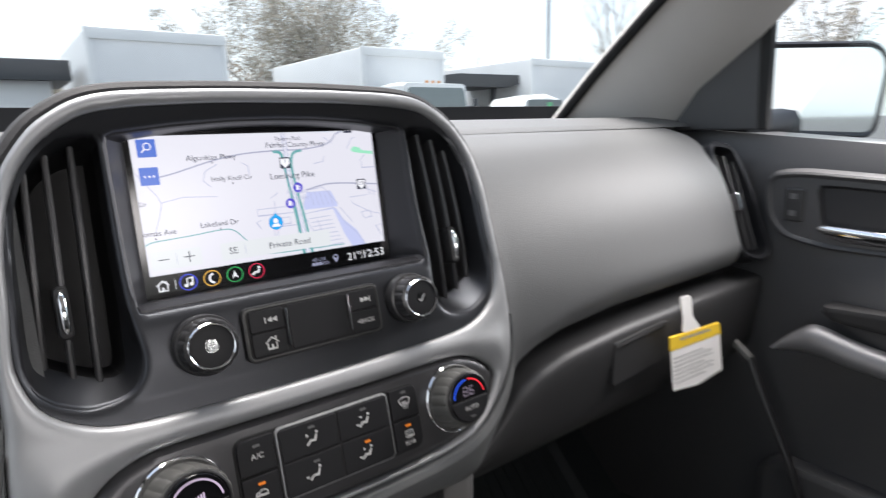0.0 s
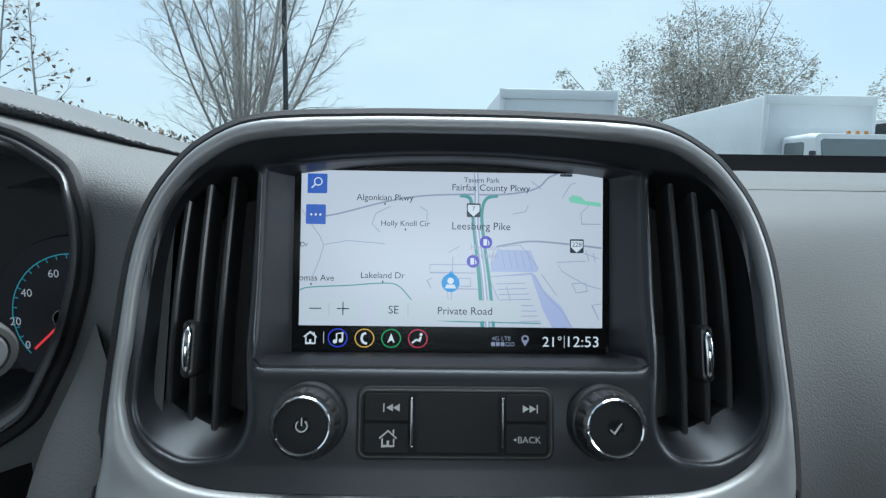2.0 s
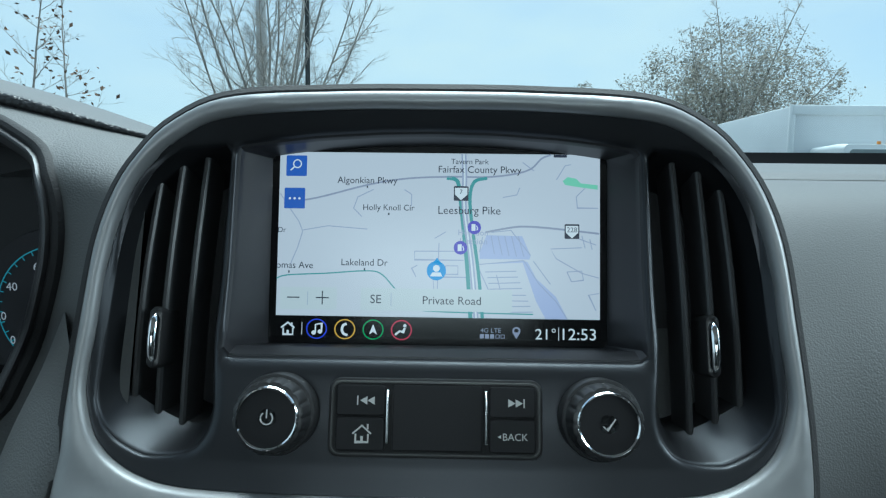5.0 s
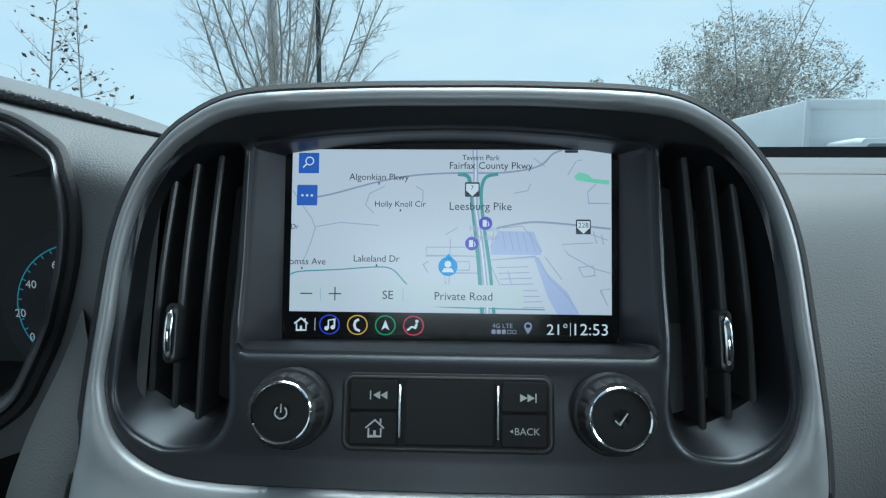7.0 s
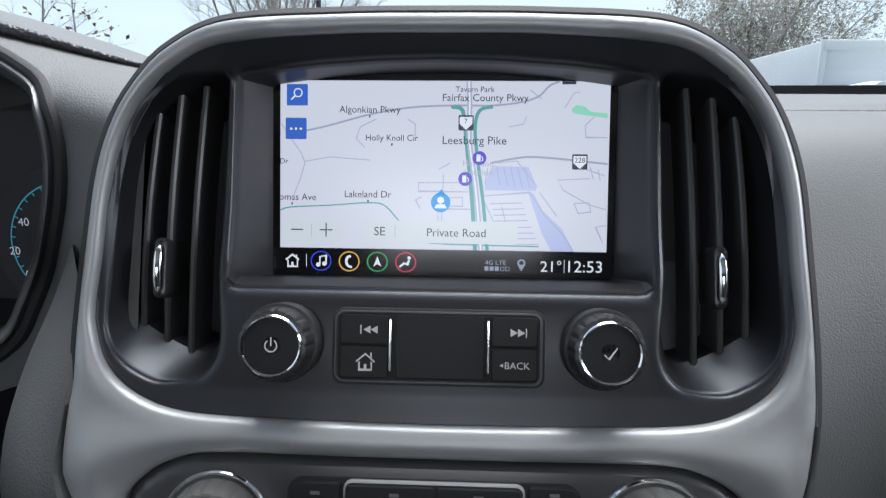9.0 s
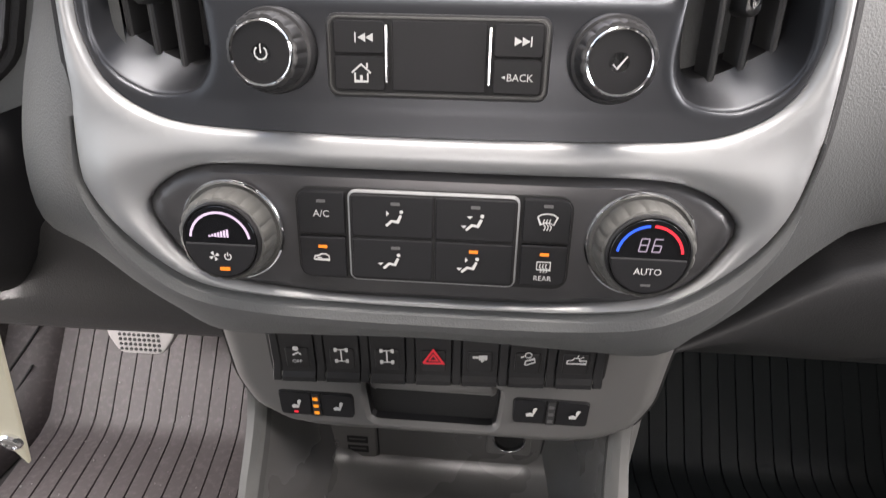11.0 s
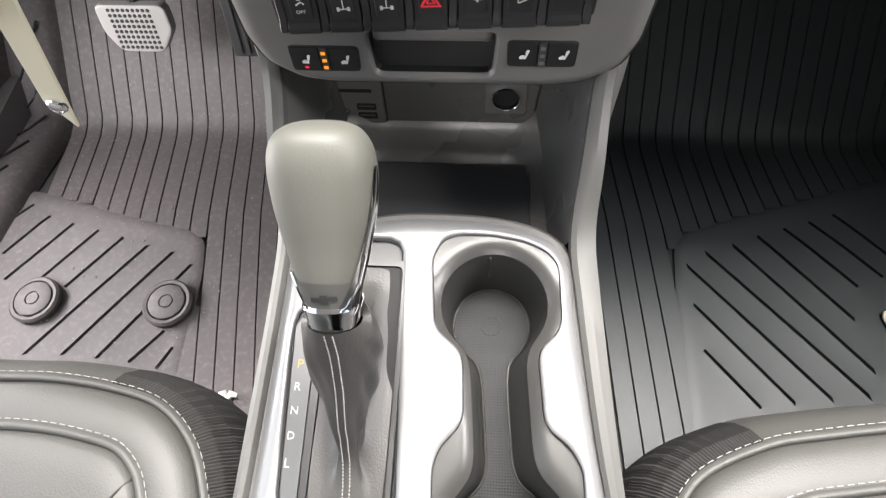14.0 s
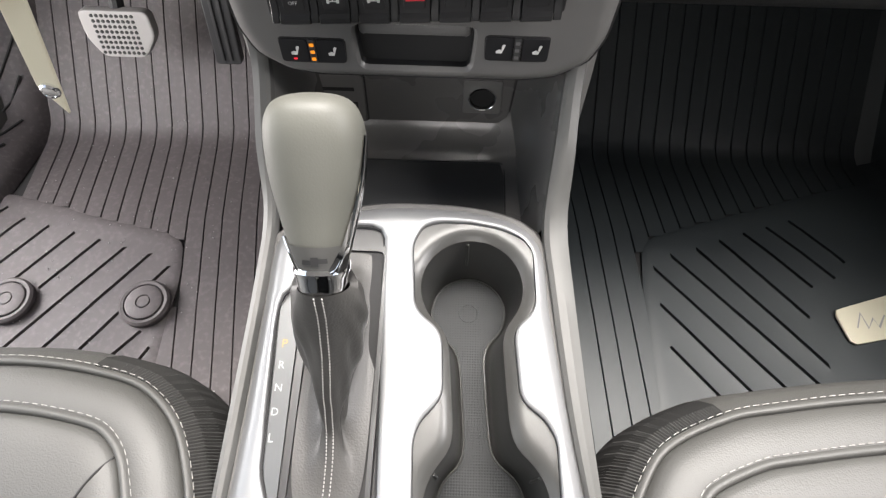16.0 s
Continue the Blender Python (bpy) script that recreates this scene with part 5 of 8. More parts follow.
hole, cup_floor = dumbbell(R1, R2, .0215), dumbbell(.0355, .0385, .0115)
cups = part("cup_holder", sheet(F_PL, inset(cup_rim, .0005), [hole], .004, lambda q: -.001 - .006 * np.clip(1 - edge_distance(q, [hole]) / .012, 0, 1) ** 2, (.01, 0)), M_CUP, console, "grey rubber double cup holder")
bm = bmesh.new()
rings = []
for d, n in ((0, -.0068), (.06, -.010), (.16, -.022), (.34, -.045), (.58, -.066), (.82, -.078), (1.0, -.081)):
    rings.append([F_PL(p.x, p.y, n) for p in (u.lerp(v, d) for u, v in zip(hole, cup_floor))])
loft(bm, rings)
part("cup_wall", bm, M_CUP, cups)
liner = part("cup_liner", slab(F_PL, inset(cup_floor, .0012), -.090, -.0790, .0010), M_CUPMAT, cups, "dimpled black rubber liner")
bm = bmesh.new()
edge_ = [F_PL(p.x, p.y, -.0792) for p in inset(cup_floor, .0008)]
tube(bm, edge_ + edge_[:1], .0011, 8)
part("liner_bead", bm, M_CUP, liner)
for c in (C1, C2):
    part("liner_ring", lathe(F_PL, c.x, c.y, [(.0092, -.0791), (.0090, -.0784), (.0082, -.0784), (.0080, -.0791)], 36), M_CUPMAT, liner)
for a, c, r in ((95, C1, R1), (150, C2, R2), (30, C2, R2)):
    bm = bmesh.new()
    d = Vector((math.cos(radians(a)), math.sin(radians(a))))
    tube(bm, [F_PL(*(c + d * (r - .001)), -.012), F_PL(*(c + d * (r - .004)), -.03), F_PL(*(c + d * (r - .003)), -.055)], .0013, 8)
    part("cup_tab", bm, M_CUP, cups)

# ---- gear shifter ----
shifter = thing("gear_shifter", (-.055, -.28, .82), "automatic gear lever with grey leather knob, chrome trim and stitched boot", "gear shifter")
part("shift_panel", sheet(F_PL, inset(shift_well, .0006), [], .006, lambda q: -.002 + 0 * q[:, 0], (.006,)), M_LIP, shifter, "dark grey gear gate panel")
bm = bmesh.new()
loft(bm, [[F_PL(p.x, p.y, .0026) for p in inset(shift_well, .0002)], [F_PL(p.x, p.y, .0020) for p in inset(shift_well, .0016)]])
part("panel_gap", bm, M_GAP, shifter)
strip = part("gear_strip", slab(F_PL, round_poly([(-.1075, -.070), (-.0955, -.060), (-.0905, -.064), (-.0885, -.235), (-.1015, -.198)], .003, 50), -.003, .0008, .0004), M_STRIP, shifter, "narrow gear indicator strip")
M_GLOWP = mat("lit_gear_letter", (1.0, 0.55, 0.06), 0.4, emit=0.3)
for s, v, w in (("P", -.1025, .0042), ("R", -.1195, .0045), ("N", -.1370, .0052), ("D", -.1550, .0050), ("L", -.1740, .0036)):
    icons("gear_letter", strip, F_PL, .0013, words=[(s, -.0990, v, w)], material=M_GLOWP if s == "P" else M_LETTER)
part("slot_liner", slab(F_PL, rrect(-.0865, -.0235, -.228, -.020, .004), -.004, .0006, .0005), M_GAP, shifter)
bm = bmesh.new()
frame_o, frame_i = rrect(-.0870, -.0215, -.232, -.016, .006), rrect(-.0815, -.0265, -.226, -.022, .005)
loft(bm, [[F_PL(p.x, p.y, 0) for p in frame_o], [F_PL(p.x, p.y, .0035) for p in inset(frame_o, .0008)], [F_PL(p.x, p.y, .0035) for p in inset(frame_i, -.0006)], [F_PL(p.x, p.y, -.004) for p in frame_i]])
part("boot_frame", bm, M_LIP, shifter)
# lever axis
BASE, AX = Vector((-.0465, -.262, .945)), Vector((-.02, .66, .75)).normalized()
SIDE = Vector((1, 0, 0)) - AX * AX.x
SIDE.normalize()
FRONT = SIDE.cross(AX) * -1
KNOB = [(.008, .0148, .0155, 0), (.014, .0160, .0175, .001), (.026, .0190, .0215, .003), (.043, .0230, .0250, .005), (.060, .0262, .0272, .005), (.076, .0275, .0280, .004), (.088, .0272, .0268, .002), (.0965, .0252, .0240, .0), (.1030, .0212, .0196, -.002), (.1066, .0145, .0132, -.003), (.1080, .006, .005, -.003)]


def ring_at(h, a, b, k=40, off=0.0, p=2.5):
    out = []
    for i in range(k):
        t = 2 * math.pi * i / k
        c, s = math.cos(t), math.sin(t)
        out.append(BASE + AX * h + FRONT * off + SIDE * (a * math.copysign(abs(c) ** (2 / p), c)) + FRONT * (b * math.copysign(abs(s) ** (2 / p), s)))
    return out


def F_KN(u, v, n=0.0):
    """A point on the back of the knob: u to the side, v along the lever."""
    h = [q[0] for q in KNOB]
    a, b, o = (float(np.interp(v, h, [q[i] for q in KNOB])) for i in (1, 2, 3))
    return BASE + AX * v + FRONT * (o - n - b * max(0.0, 1 - min(1, abs(u / a)) ** 2.5) ** .4) + SIDE * (u + math.copysign(n * .7, u) * (abs(u / a) > .6))


ks = spline([(a, b, 0) for a, b in [(q[0], q[1]) for q in KNOB]], 3)
kb = spline([(q[0], q[2], 0) for q in KNOB], 3)
ko = spline([(q[0], q[3], 0) for q in KNOB], 3)
bm = bmesh.new()
loft(bm, [ring_at(a.x, a.y, b.y, off=o.y) for a, b, o in zip(ks, kb, ko)], cap0=True, cap1=True)
knob = part("shift_knob", bm, M_KNOBSHIFT, shifter, "taupe grey leather wrapped shift knob", sharp=80)
bm = bmesh.new()
loft(bm, [ring_at(h, a, b) for h, a, b in ((-.006, .0125, .0130), (-.005, .0140, .0145), (.000, .0150, .0158), (.005, .0158, .0168), (.009, .0166, .0180), (.0115, .0160, .017))], cap0=True, cap1=True)
part("chrome_collar", bm, M_CHROME, shifter, "bright chrome collar")
# dark badge plate in a chrome rim on the back of the knob, chrome blade up its side
bm = bmesh.new()
rows = []
for v in (.0100, .0130, .0165, .0200, .0235, .0265):
    w = float(np.interp(v, [.010, .0165, .0265], [.0085, .0125, .0158]))
    rows.append([F_KN(u, v, .0009) for u in np.linspace(-w, w, 15)])
skin(bm, rows)
part("badge_plate", bm, M_KNOB2, shifter, "dark grey badge plate with a plain cross emblem")
bm = bmesh.new()
stroke(bm, lambda u, v, n: F_KN(u, v, n), [(-.0072, .0172), (-.003, .0172), (.003, .0182), (.0072, .0182)], .0030, .0016)
stroke(bm, lambda u, v, n: F_KN(u, v, n), [(0, .0148), (0, .0206)], .0042, .0017)
part("emblem", bm, M_LIP, shifter, "plain raised cross emblem")
bm = bmesh.new()
rim = [F_KN(u, v, .0008) for u, v in ((-.0178, .0300), (-.0155, .0240), (-.0125, .0165), (-.0100, .0115), (-.0060, .0092), (0, .0086), (.0060, .0092), (.0100, .0115), (.0128, .0165), (.0158, .0240), (.0182, .0310), (.0200, .0400))]
tube(bm, spline(rim, 4), .0011, 8)
part("chrome_rim", bm, M_CHROME, shifter, "bright chrome rim round the badge")
for s_ in (1,):
    bm = bmesh.new()
    rows = []
    for f in (0, .5, 1):
        row = []
        for v, lo, hi in ((.009, 20, 75), (.016, 17, 62), (.026, 13, 47), (.038, 9, 38), (.050, 6, 31), (.062, 4, 25), (.074, 2, 19), (.086, 1, 10)):
            h = [q[0] for q in KNOB]
            a, b, o = (float(np.interp(v, h, [q[i] for q in KNOB])) for i in (1, 2, 3))
            an = radians(lo + (hi - lo) * f)
            c, s = math.cos(an), math.sin(an)
            e = .0012 + .0008 * math.sin(math.pi * f)
            row.append(BASE + AX * v + FRONT * (o - (b + e) * math.copysign(abs(s) ** .8, s)) + SIDE * (s_ * (a + e) * abs(c) ** .8))
        rows.append(row)
    skin(bm, rows)
    part("chrome_blade", bm, M_CHROME, shifter, "curved chrome side strip")
# boot: a leather sleeve that narrows to a pinch and spreads out to its frame
bm = bmesh.new()
rings = []
k = 72
top = ring_at(-.004, .0155, .0165, k, p=2.0)
for j in range(25):
    t = j / 24
    ring = []
    hx = float(np.interp(t, [0, .06, .2, .4, .56, .66, .76, .87, 1], [.0165, .0215, .0240, .0212, .0135, .0078, .0110, .0200, .0272]))
    hy = float(np.interp(t, [0, .12, .3, .5, .68, .82, 1], [.0168, .0200, .0280, .0400, .0540, .0780, .1015]))
    cx = float(np.interp(t, [0, .3, .6, 1], [-.0462, -.0480, -.0520, -.0540]))
    cy = float(np.interp(t, [0, .3, .6, 1], [-.2640, -.2680, -.2740, -.2790]))
    cz = float(np.interp(t, [0, .12, .3, .5, .64, .76, .88, 1], [.9440, .928, .900, .865, .838, .8225, .8175, .8165]))
    ex = float(np.interp(t, [0, .4, 1], [1.0, .9, .42]))
    for i in range(k):
        ang = 2 * math.pi * i / k
        c, s = math.cos(ang), math.sin(ang)
        fold = math.sin(math.pi * t) * (.0018 * math.sin(ang * 5 + t * 9) + .0011 * math.sin(ang * 11 - t * 17)) * (1 - .8 * max(0, -s) ** 6)
        crease = -.0035 * math.exp(-((abs(ang - 1.5 * math.pi) - .55 - .5 * t) / .16) ** 2) * float(smooth01(np.array([t]), .45, .7)[0]) * (1 - float(smooth01(np.array([t]), .9, 1)[0]))
        p = Vector((cx + hx * math.copysign(abs(c) ** ex, c), cy + hy * math.copysign(abs(s) ** ex, s), cz + (.1 * hy * s if t > .5 else -.35 * .0168 * s * (1 - 2 * t) * -1)))
        if t == 0:
            p = top[i]
        ring.append(p + Vector((c, s, 0)) * (fold + crease))
    rings.append(ring)
loft(bm, rings)
boot = part("leather_boot", bm, M_BOOTHIDE, shifter, "black leather gear boot with double stitching")

boot_rings = rings
for du in (-.0024, .0024):
    line = resample([r[54] + SIDE * du + Vector((0, -.0007, .0009)) for r in boot_rings], 210, closed=False)
    bm = bmesh.new()
    for i in range(2, 206, 3):
        tube(bm, [line[i], line[i + 1].lerp(line[i + 2], .6)], .00050, 5)
    tagged(part("boot_stitching", bm, M_STITCH, boot, "pale double stitching"), kind="stuff")


# ---- dashboard ----
dash = thing("dashboard", (0, 0.1, 1.1), "charcoal grained vinyl dashboard with padded passenger side and glove box", "dashboard")


def groove_z(x):
    return float(np.interp(x, [.10, .13, .162, .192, .219, .242, .27, .312, .41, .53, .76], [.945, .955, .974, 1.002, 1.032, 1.056, 1.068, 1.078, 1.086, 1.088, 1.092]))


xs = np.concatenate([np.linspace(.10, .30, 28), np.linspace(.31, .672, 20)])
rows = []
for x in xs:
    g = groove_z(x)
    near = 1 - float(smooth01(np.array([x]), .17, .24)[0])
    prof = [(.135, 1.2915), (.122, 1.2905), (.100, 1.287), (.062, 1.272), (.028, 1.238), (.004, 1.195), (-.012, 1.145), (-.018, max(1.10, g + .034)), (-.016, g + .020), (-.008, g + .006), (.006, g), (.036, g - .0004)]
    prof = [(y - .012 * near * float(np.interp(z, [1.0, 1.1, 1.25], [1, 1, 0])), z) for y, z in prof]
    rows.append([Vector((x, p.x, p.y)) for p in spline([(a, b, 0) for a, b in prof], 4)])
part("passenger_pad", skin(bmesh.new(), rows), M_DASH, dash, "dark grey grained vinyl passenger pad")
rows = []
for x in np.concatenate([np.linspace(.142, .30, 24), np.linspace(.31, .76, 16)]):
    g = groove_z(x)
    k = min(1.0, max(.06, (g - .958) / .10))
    prof = [(.034, g - .001), (.031, g - .010 * k), (.026, g - .017 * k), (-.003, g - .0205 * k), (-.014, g - .0235 * k), (-.0195, g - .033 * k), (-.019, g - .060 * k), (-.008, .962), (.012, .936), (.05, .915), (.14, .905), (.30, .93)]
    prof = [(y, min(max(z, .962) if y < .01 else z, g - .001)) for y, z in prof]
    rows.append([Vector((x, p.x, min(p.y, g - .001))) for p in spline([(a, b, 0) for a, b in prof], 3)])
part("glove_box_panel", skin(bmesh.new(), rows), M_DASHLOW, dash, "dark grained lower panel with glove box")
rows = [[Vector((x, y, z)) for x in np.linspace(-.78, .78, 9)] for y, z in ((.10, .960), (.14, .925), (.30, .915), (.50, .90), (.60, .88))]
part("underdash_panel", skin(bmesh.new(), rows), M_CARPET, dash, "black felt panel under the dashboard")
F_GB = frame_of((0, -.0205, 1.03), (1, 0, 0), (0, 0, 1))
latch = part("glove_box_latch", slab(F_GB, round_poly([(.385, .020), (.494, .026), (.488, -.026), (.384, -.034)], .006, 50), -.006, .0010, .0009), M_DASHLOW, dash, "flush glove box latch")
part("latch_slot", slab(F_GB, round_poly([(.392, .0130), (.486, .0186), (.486, .0222), (.392, .0166)], .0015, 40), -.004, .0024, .0003), M_GAP, latch)
# top shelf strip and black lower band of the windshield
for nm, prof, mt in (("top_strip", [(.128, 1.2913), (.136, 1.296), (.150, 1.2985), (.19, 1.3065), (.25, 1.308), (.46, 1.3105)], M_DASH), ("windshield_base_band", [(.452, 1.3075), (.455, 1.318), (.458, 1.3335), (.475, 1.3345)], M_FRIT)):
    rows = [[Vector((x, y + .06 * (x / .8) ** 2 * -1 * (1 if y > .2 else .3), z)) for y, z in prof] for x in np.linspace(-.80, .80, 81)]
    rows = [r for r in rows if r[0].x > (.015 if nm == "top_strip" else -2)]
    part(nm, skin(bmesh.new(), rows), mt, dash)

rows = [[Vector((x, y, z)) for x in np.linspace(-.30, .03, 10)] for y, z in ((.06, 1.285), (.10, 1.292), (.20, 1.300), (.456, 1.306))]
part("top_deck", skin(bmesh.new(), rows), M_DASH, dash, "grained dash deck behind the hood")

# driver's side face with cluster opening
TRIM = [(-.41, 1.339), (-.33, 1.334), (-.29, 1.328), (-.262, 1.3215), (-.2385, 1.3120), (-.217, 1.3005), (-.2045, 1.2855), (-.1990, 1.264), (-.2000, 1.241), (-.2060, 1.220), (-.2150, 1.199), (-.2275, 1.174), (-.244, 1.150), (-.29, 1.125), (-.35, 1.115), (-.41, 1.113)]
tr = [(p.x, p.y) for p in spline([(a, b, 0) for a, b in TRIM], 5)]
trim_loop = resample([Vector(p) for p in tr] + [Vector((-.82 - p[0], p[1])) for p in reversed(tr[1:-1])], 130)
F_DR = frame_of((0, 0, 0), (1, 0, 0), (0, 0, 1))
FACE = [(-.150, 1.300), (-.150, 1.11), (-.160, 1.092), (-.180, 1.090), (-.205, 1.092), (-.238, 1.096), (-.2435, 1.105), (-.2437, 1.128), (-.30, 1.108), (-.41, 1.10), (-.62, 1.10), (-.62, 1.366), (-.41, 1.357), (-.34, 1.345), (-.288, 1.334), (-.25, 1.3255), (-.21, 1.316), (-.178, 1.309)]
face_loop = resample([Vector(p) for p in FACE], 170)


def face_height(q):
    x, z = q[:, 0], q[:, 1]
    d = np.interp(x, [-.62, -.41, -.34, -.288, -.25, -.21, -.178, -.15], [1.366, 1.357, 1.345, 1.334, 1.3255, 1.316, 1.309, 1.303]) - z
    ring_y = -.048 - .245 * (1.23 - z)
    y = -.012 + (ring_y + .014 + .012) * np.clip((x + .215) / .057, 0, 1)
    y = y + .052 * np.clip(1 - d / .032, 0, 1) ** 2
    return -y


part("driver_pad", sheet(F_DR, face_loop, [trim_loop], .006, face_height, (.0, .004)), M_DASH, dash, "dark grey grained pad beside the instrument cluster")
rows, seam = [], []
for x in np.linspace(-.62, -.165, 40):
    z = float(np.interp(x, [-.62, -.41, -.34, -.288, -.25, -.21, -.178, -.15], [1.366, 1.357, 1.345, 1.334, 1.3255, 1.316, 1.309, 1.303]))
    wh = float(np.interp(x, [-.30, -.25, -.21, -.178], [.0070, .0058, .0034, .0020]))
    cr = float(np.interp(x, [-.41, -.33, -.289, -.248, -.215, -.178], [.018, .0158, .0140, .0102, .0070, .0045]))
    rows.append([Vector((x, y, z + k)) for y, k in ((.0385, wh * .2), (.0405, wh * .6), (.0450, wh), (.050, wh + (cr - wh) * .30), (.060, wh + (cr - wh) * .62), (.080, wh + (cr - wh) * .90), (.10, cr), (.13, cr - .0008), (.20, cr - .008), (.46, -.02))])
    seam.append((Vector((x, .0385, z + wh * .5)), wh * .56 + .0004))
bm = bmesh.new()
tube(bm, [p for p, r in seam], [r for p, r in seam], 12)
part("brow_seam", bm, M_WELT, dash, "dark textured welt under the brow")
part("brow", skin(bmesh.new(), rows), M_DASH, dash, "stitched grained brow over the instrument cluster")
bm = bmesh.new()
for x0 in np.arange(-.60, -.19, .0085):
    a, b = x0, x0 + .0055
    za, zb = (float(np.interp(q, [-.62, -.41, -.34, -.288, -.25, -.21, -.178, -.15], [1.366, 1.357, 1.345, 1.334, 1.3255, 1.316, 1.309, 1.303])) for q in (a, b))
    tube(bm, [(a, .030, za - .006), (b, .030, zb - .006)], .0006, 5)
part("brow_stitching", bm, M_HOOD, dash)
# knee panel under the wheel
rows = []
for x in np.linspace(-.62, -.128, 40):
    z0 = float(np.interp(x, [-.62, -.30, -.243, -.19, -.128], [1.04, 1.05, 1.066, 1.048, 1.026]))
    if x < -.25:
        z0 = float(np.interp(x, [-.62, -.33, -.25], [.985, .992, 1.06]))
    prof = [(.02, z0 + .004), (-.018, z0), (-.030, z0 - .006), (-.040, min(z0 - .02, 1.02)), (-.042, .995), (-.036, .972), (-.020, .962), (.06, .955), (.30, .94)]
    prof = [(y, min(z, z0 + .004)) for y, z in prof]
    rows.append([Vector((x, p.x, p.y)) for p in spline([(a, b, 0) for a, b in prof], 3)])
part("knee_panel", skin(bmesh.new(), rows), M_DASHLOW, dash, "grained knee panel under the steering column")
part("column_void", slab(F_DR, rrect(-.62, -.18, .98, 1.27, .01), -.20, -.16, 0), M_CAVITY, dash)

# right end air vent
rv = thing("side_air_vent", (.70, .04, 1.18), "black oval air vent at the end of the dashboard", "air vent")
F_RV = frame_of((.702, .004, 1.185), (1, -.25, -.10), (0, .36, 1))
rvo = round_poly([(-.030, .085), (.014, .082), (.030, .02), (.034, -.075), (.010, -.088), (-.022, -.080), (-.034, .02)], .014, 60)
bm = bmesh.new()
loft(bm, [[F_RV(p.x, p.y, -.03) for p in inset(rvo, -.006)], [F_RV(p.x, p.y, .000) for p in inset(rvo, -.005)], [F_RV(p.x, p.y, .003) for p in inset(rvo, -.002)], [F_RV(p.x, p.y, .001) for p in inset(rvo, .003)], [F_RV(p.x, p.y, -.03) for p in inset(rvo, .006)]], cap1=True)
part("vent_shell", bm, M_BEZEL, rv)
for u in (-.018, .0, .016):
    part("slat", slab(F_RV, rrect(u - .001, u + .001, -.072, .07, .0005), -.025, -.006, .0003), M_SLAT, rv)
part("adjuster_tab", slab(F_RV, rrect(-.004, .004, -.015, .012, .003), -.01, .002, .002), M_CHROME, rv, "pale adjuster tab")

# ---- instrument cluster ----
clus = thing("instrument_cluster", (-.41, .05, 1.23), "black instrument cluster with speedometer dial and red needle", "instrument cluster")
bm = bmesh.new()
th = face_height(np.array([(p.x, p.y) for p in trim_loop]))
loft(bm, [[F_DR(p.x, p.y, a + h) for p, a in zip(inset(trim_loop, g), th)] for g, h in ((-.0015, -.001), (-.0010, .0012), (.0005, .0030), (.003, .0036), (.0050, .0028), (.0058, .0005))])
part("soft_lip", bm, M_HOOD, clus, "soft black lip round the cluster opening")
bm = bmesh.new()
loft(bm, [[F_DR(p.x, p.y, a + h) for p, a in zip(inset(trim_loop, g), th)] for g, h in ((.0050, -.002), (.0052, .0036), (.0060, .0052), (.0074, .0050), (.0084, .0030), (.0110, .0016), (.0135, -.0010), (.0150, -.006))])
part("trim_ring", bm, M_PANEL, clus, "satin grey trim round the cluster")
bm = bmesh.new()
loft(bm, [[F_DR(p.x, p.y, a - .005) for p, a in zip(inset(trim_loop, .0147), th)], [F_DR(p.x, p.y, -.03) for p in inset(trim_loop, .018)], [F_DR(p.x, p.y, -.104) for p in inset(trim_loop, .022)]], cap1=True)
part("cluster_shell", bm, M_CAVITY, clus)
F_CL = frame_of((-.281, .1, 1.190), (1, 0, 0), (0, 0, 1))
M_DIAL = mat("dial_face", (0.022, 0.021, 0.026), 0.6)
M_TICK = mat("dial_tick_light", (0.05, 0.30, 0.38), 0.4, emit=0.35)
M_DIALTXT = mat("dial_number_light", (0.46, 0.46, 0.50), 0.4, emit=0.4)
M_NEEDLE = mat("red_needle", (0.8, 0.04, 0.05), 0.4, emit=0.5)
dial = part("speedometer_dial", lathe(F_CL, 0, 0, [(.060, .0), (.059, .003), (.048, .002), (.001, .002)], 64), M_DIAL, clus, "dark speedometer face")
bm = bmesh.new()
stroke(bm, F_CL, circle(0, 0, .046, 60, 50, 222), .0009, .0032)
for a in range(54, 222, 10):
    c, s = math.cos(radians(a)), math.sin(radians(a))
    stroke(bm, F_CL, [(.046 * c, .046 * s), (.0425 * c, .0425 * s)], .0008, .0034)
part("dial_ticks", bm, M_TICK, dial, flat=True)
for s, x, y in (("60", -.0135, .031), ("80", .0095, .031), ("40", -.0345, .016), ("20", -.0440, -.006), ("0", -.036, -.024)):
    bm = bmesh.new()
    lettering(bm, F_CL, s, x, y, height=.0060, n=.0036)
    part("dial_number", bm, M_DIALTXT, dial, flat=True)
bm = bmesh.new()
lettering(bm, F_CL, "MPH", .000, .0215, width=.010, n=.0036)
part("dial_lettering", bm, M_DIALTXT, dial, flat=True)
part("needle", stroke(bmesh.new(), F_CL, [(-.003, -.002), (-.028, -.026)], .0018, .008), M_NEEDLE, clus, "red needle")
hub = part("needle_hub", lathe(F_CL, 0, 0, [(.0076, .002), (.0070, .016), (.0064, .018), (.001, .018)], 32), M_KNOB, clus)
part("hub_ring", lathe(F_CL, 0, 0, [(.0068, .0178), (.0068, .0184), (.0062, .0185), (.0061, .0180)], 32), M_ICON, hub)

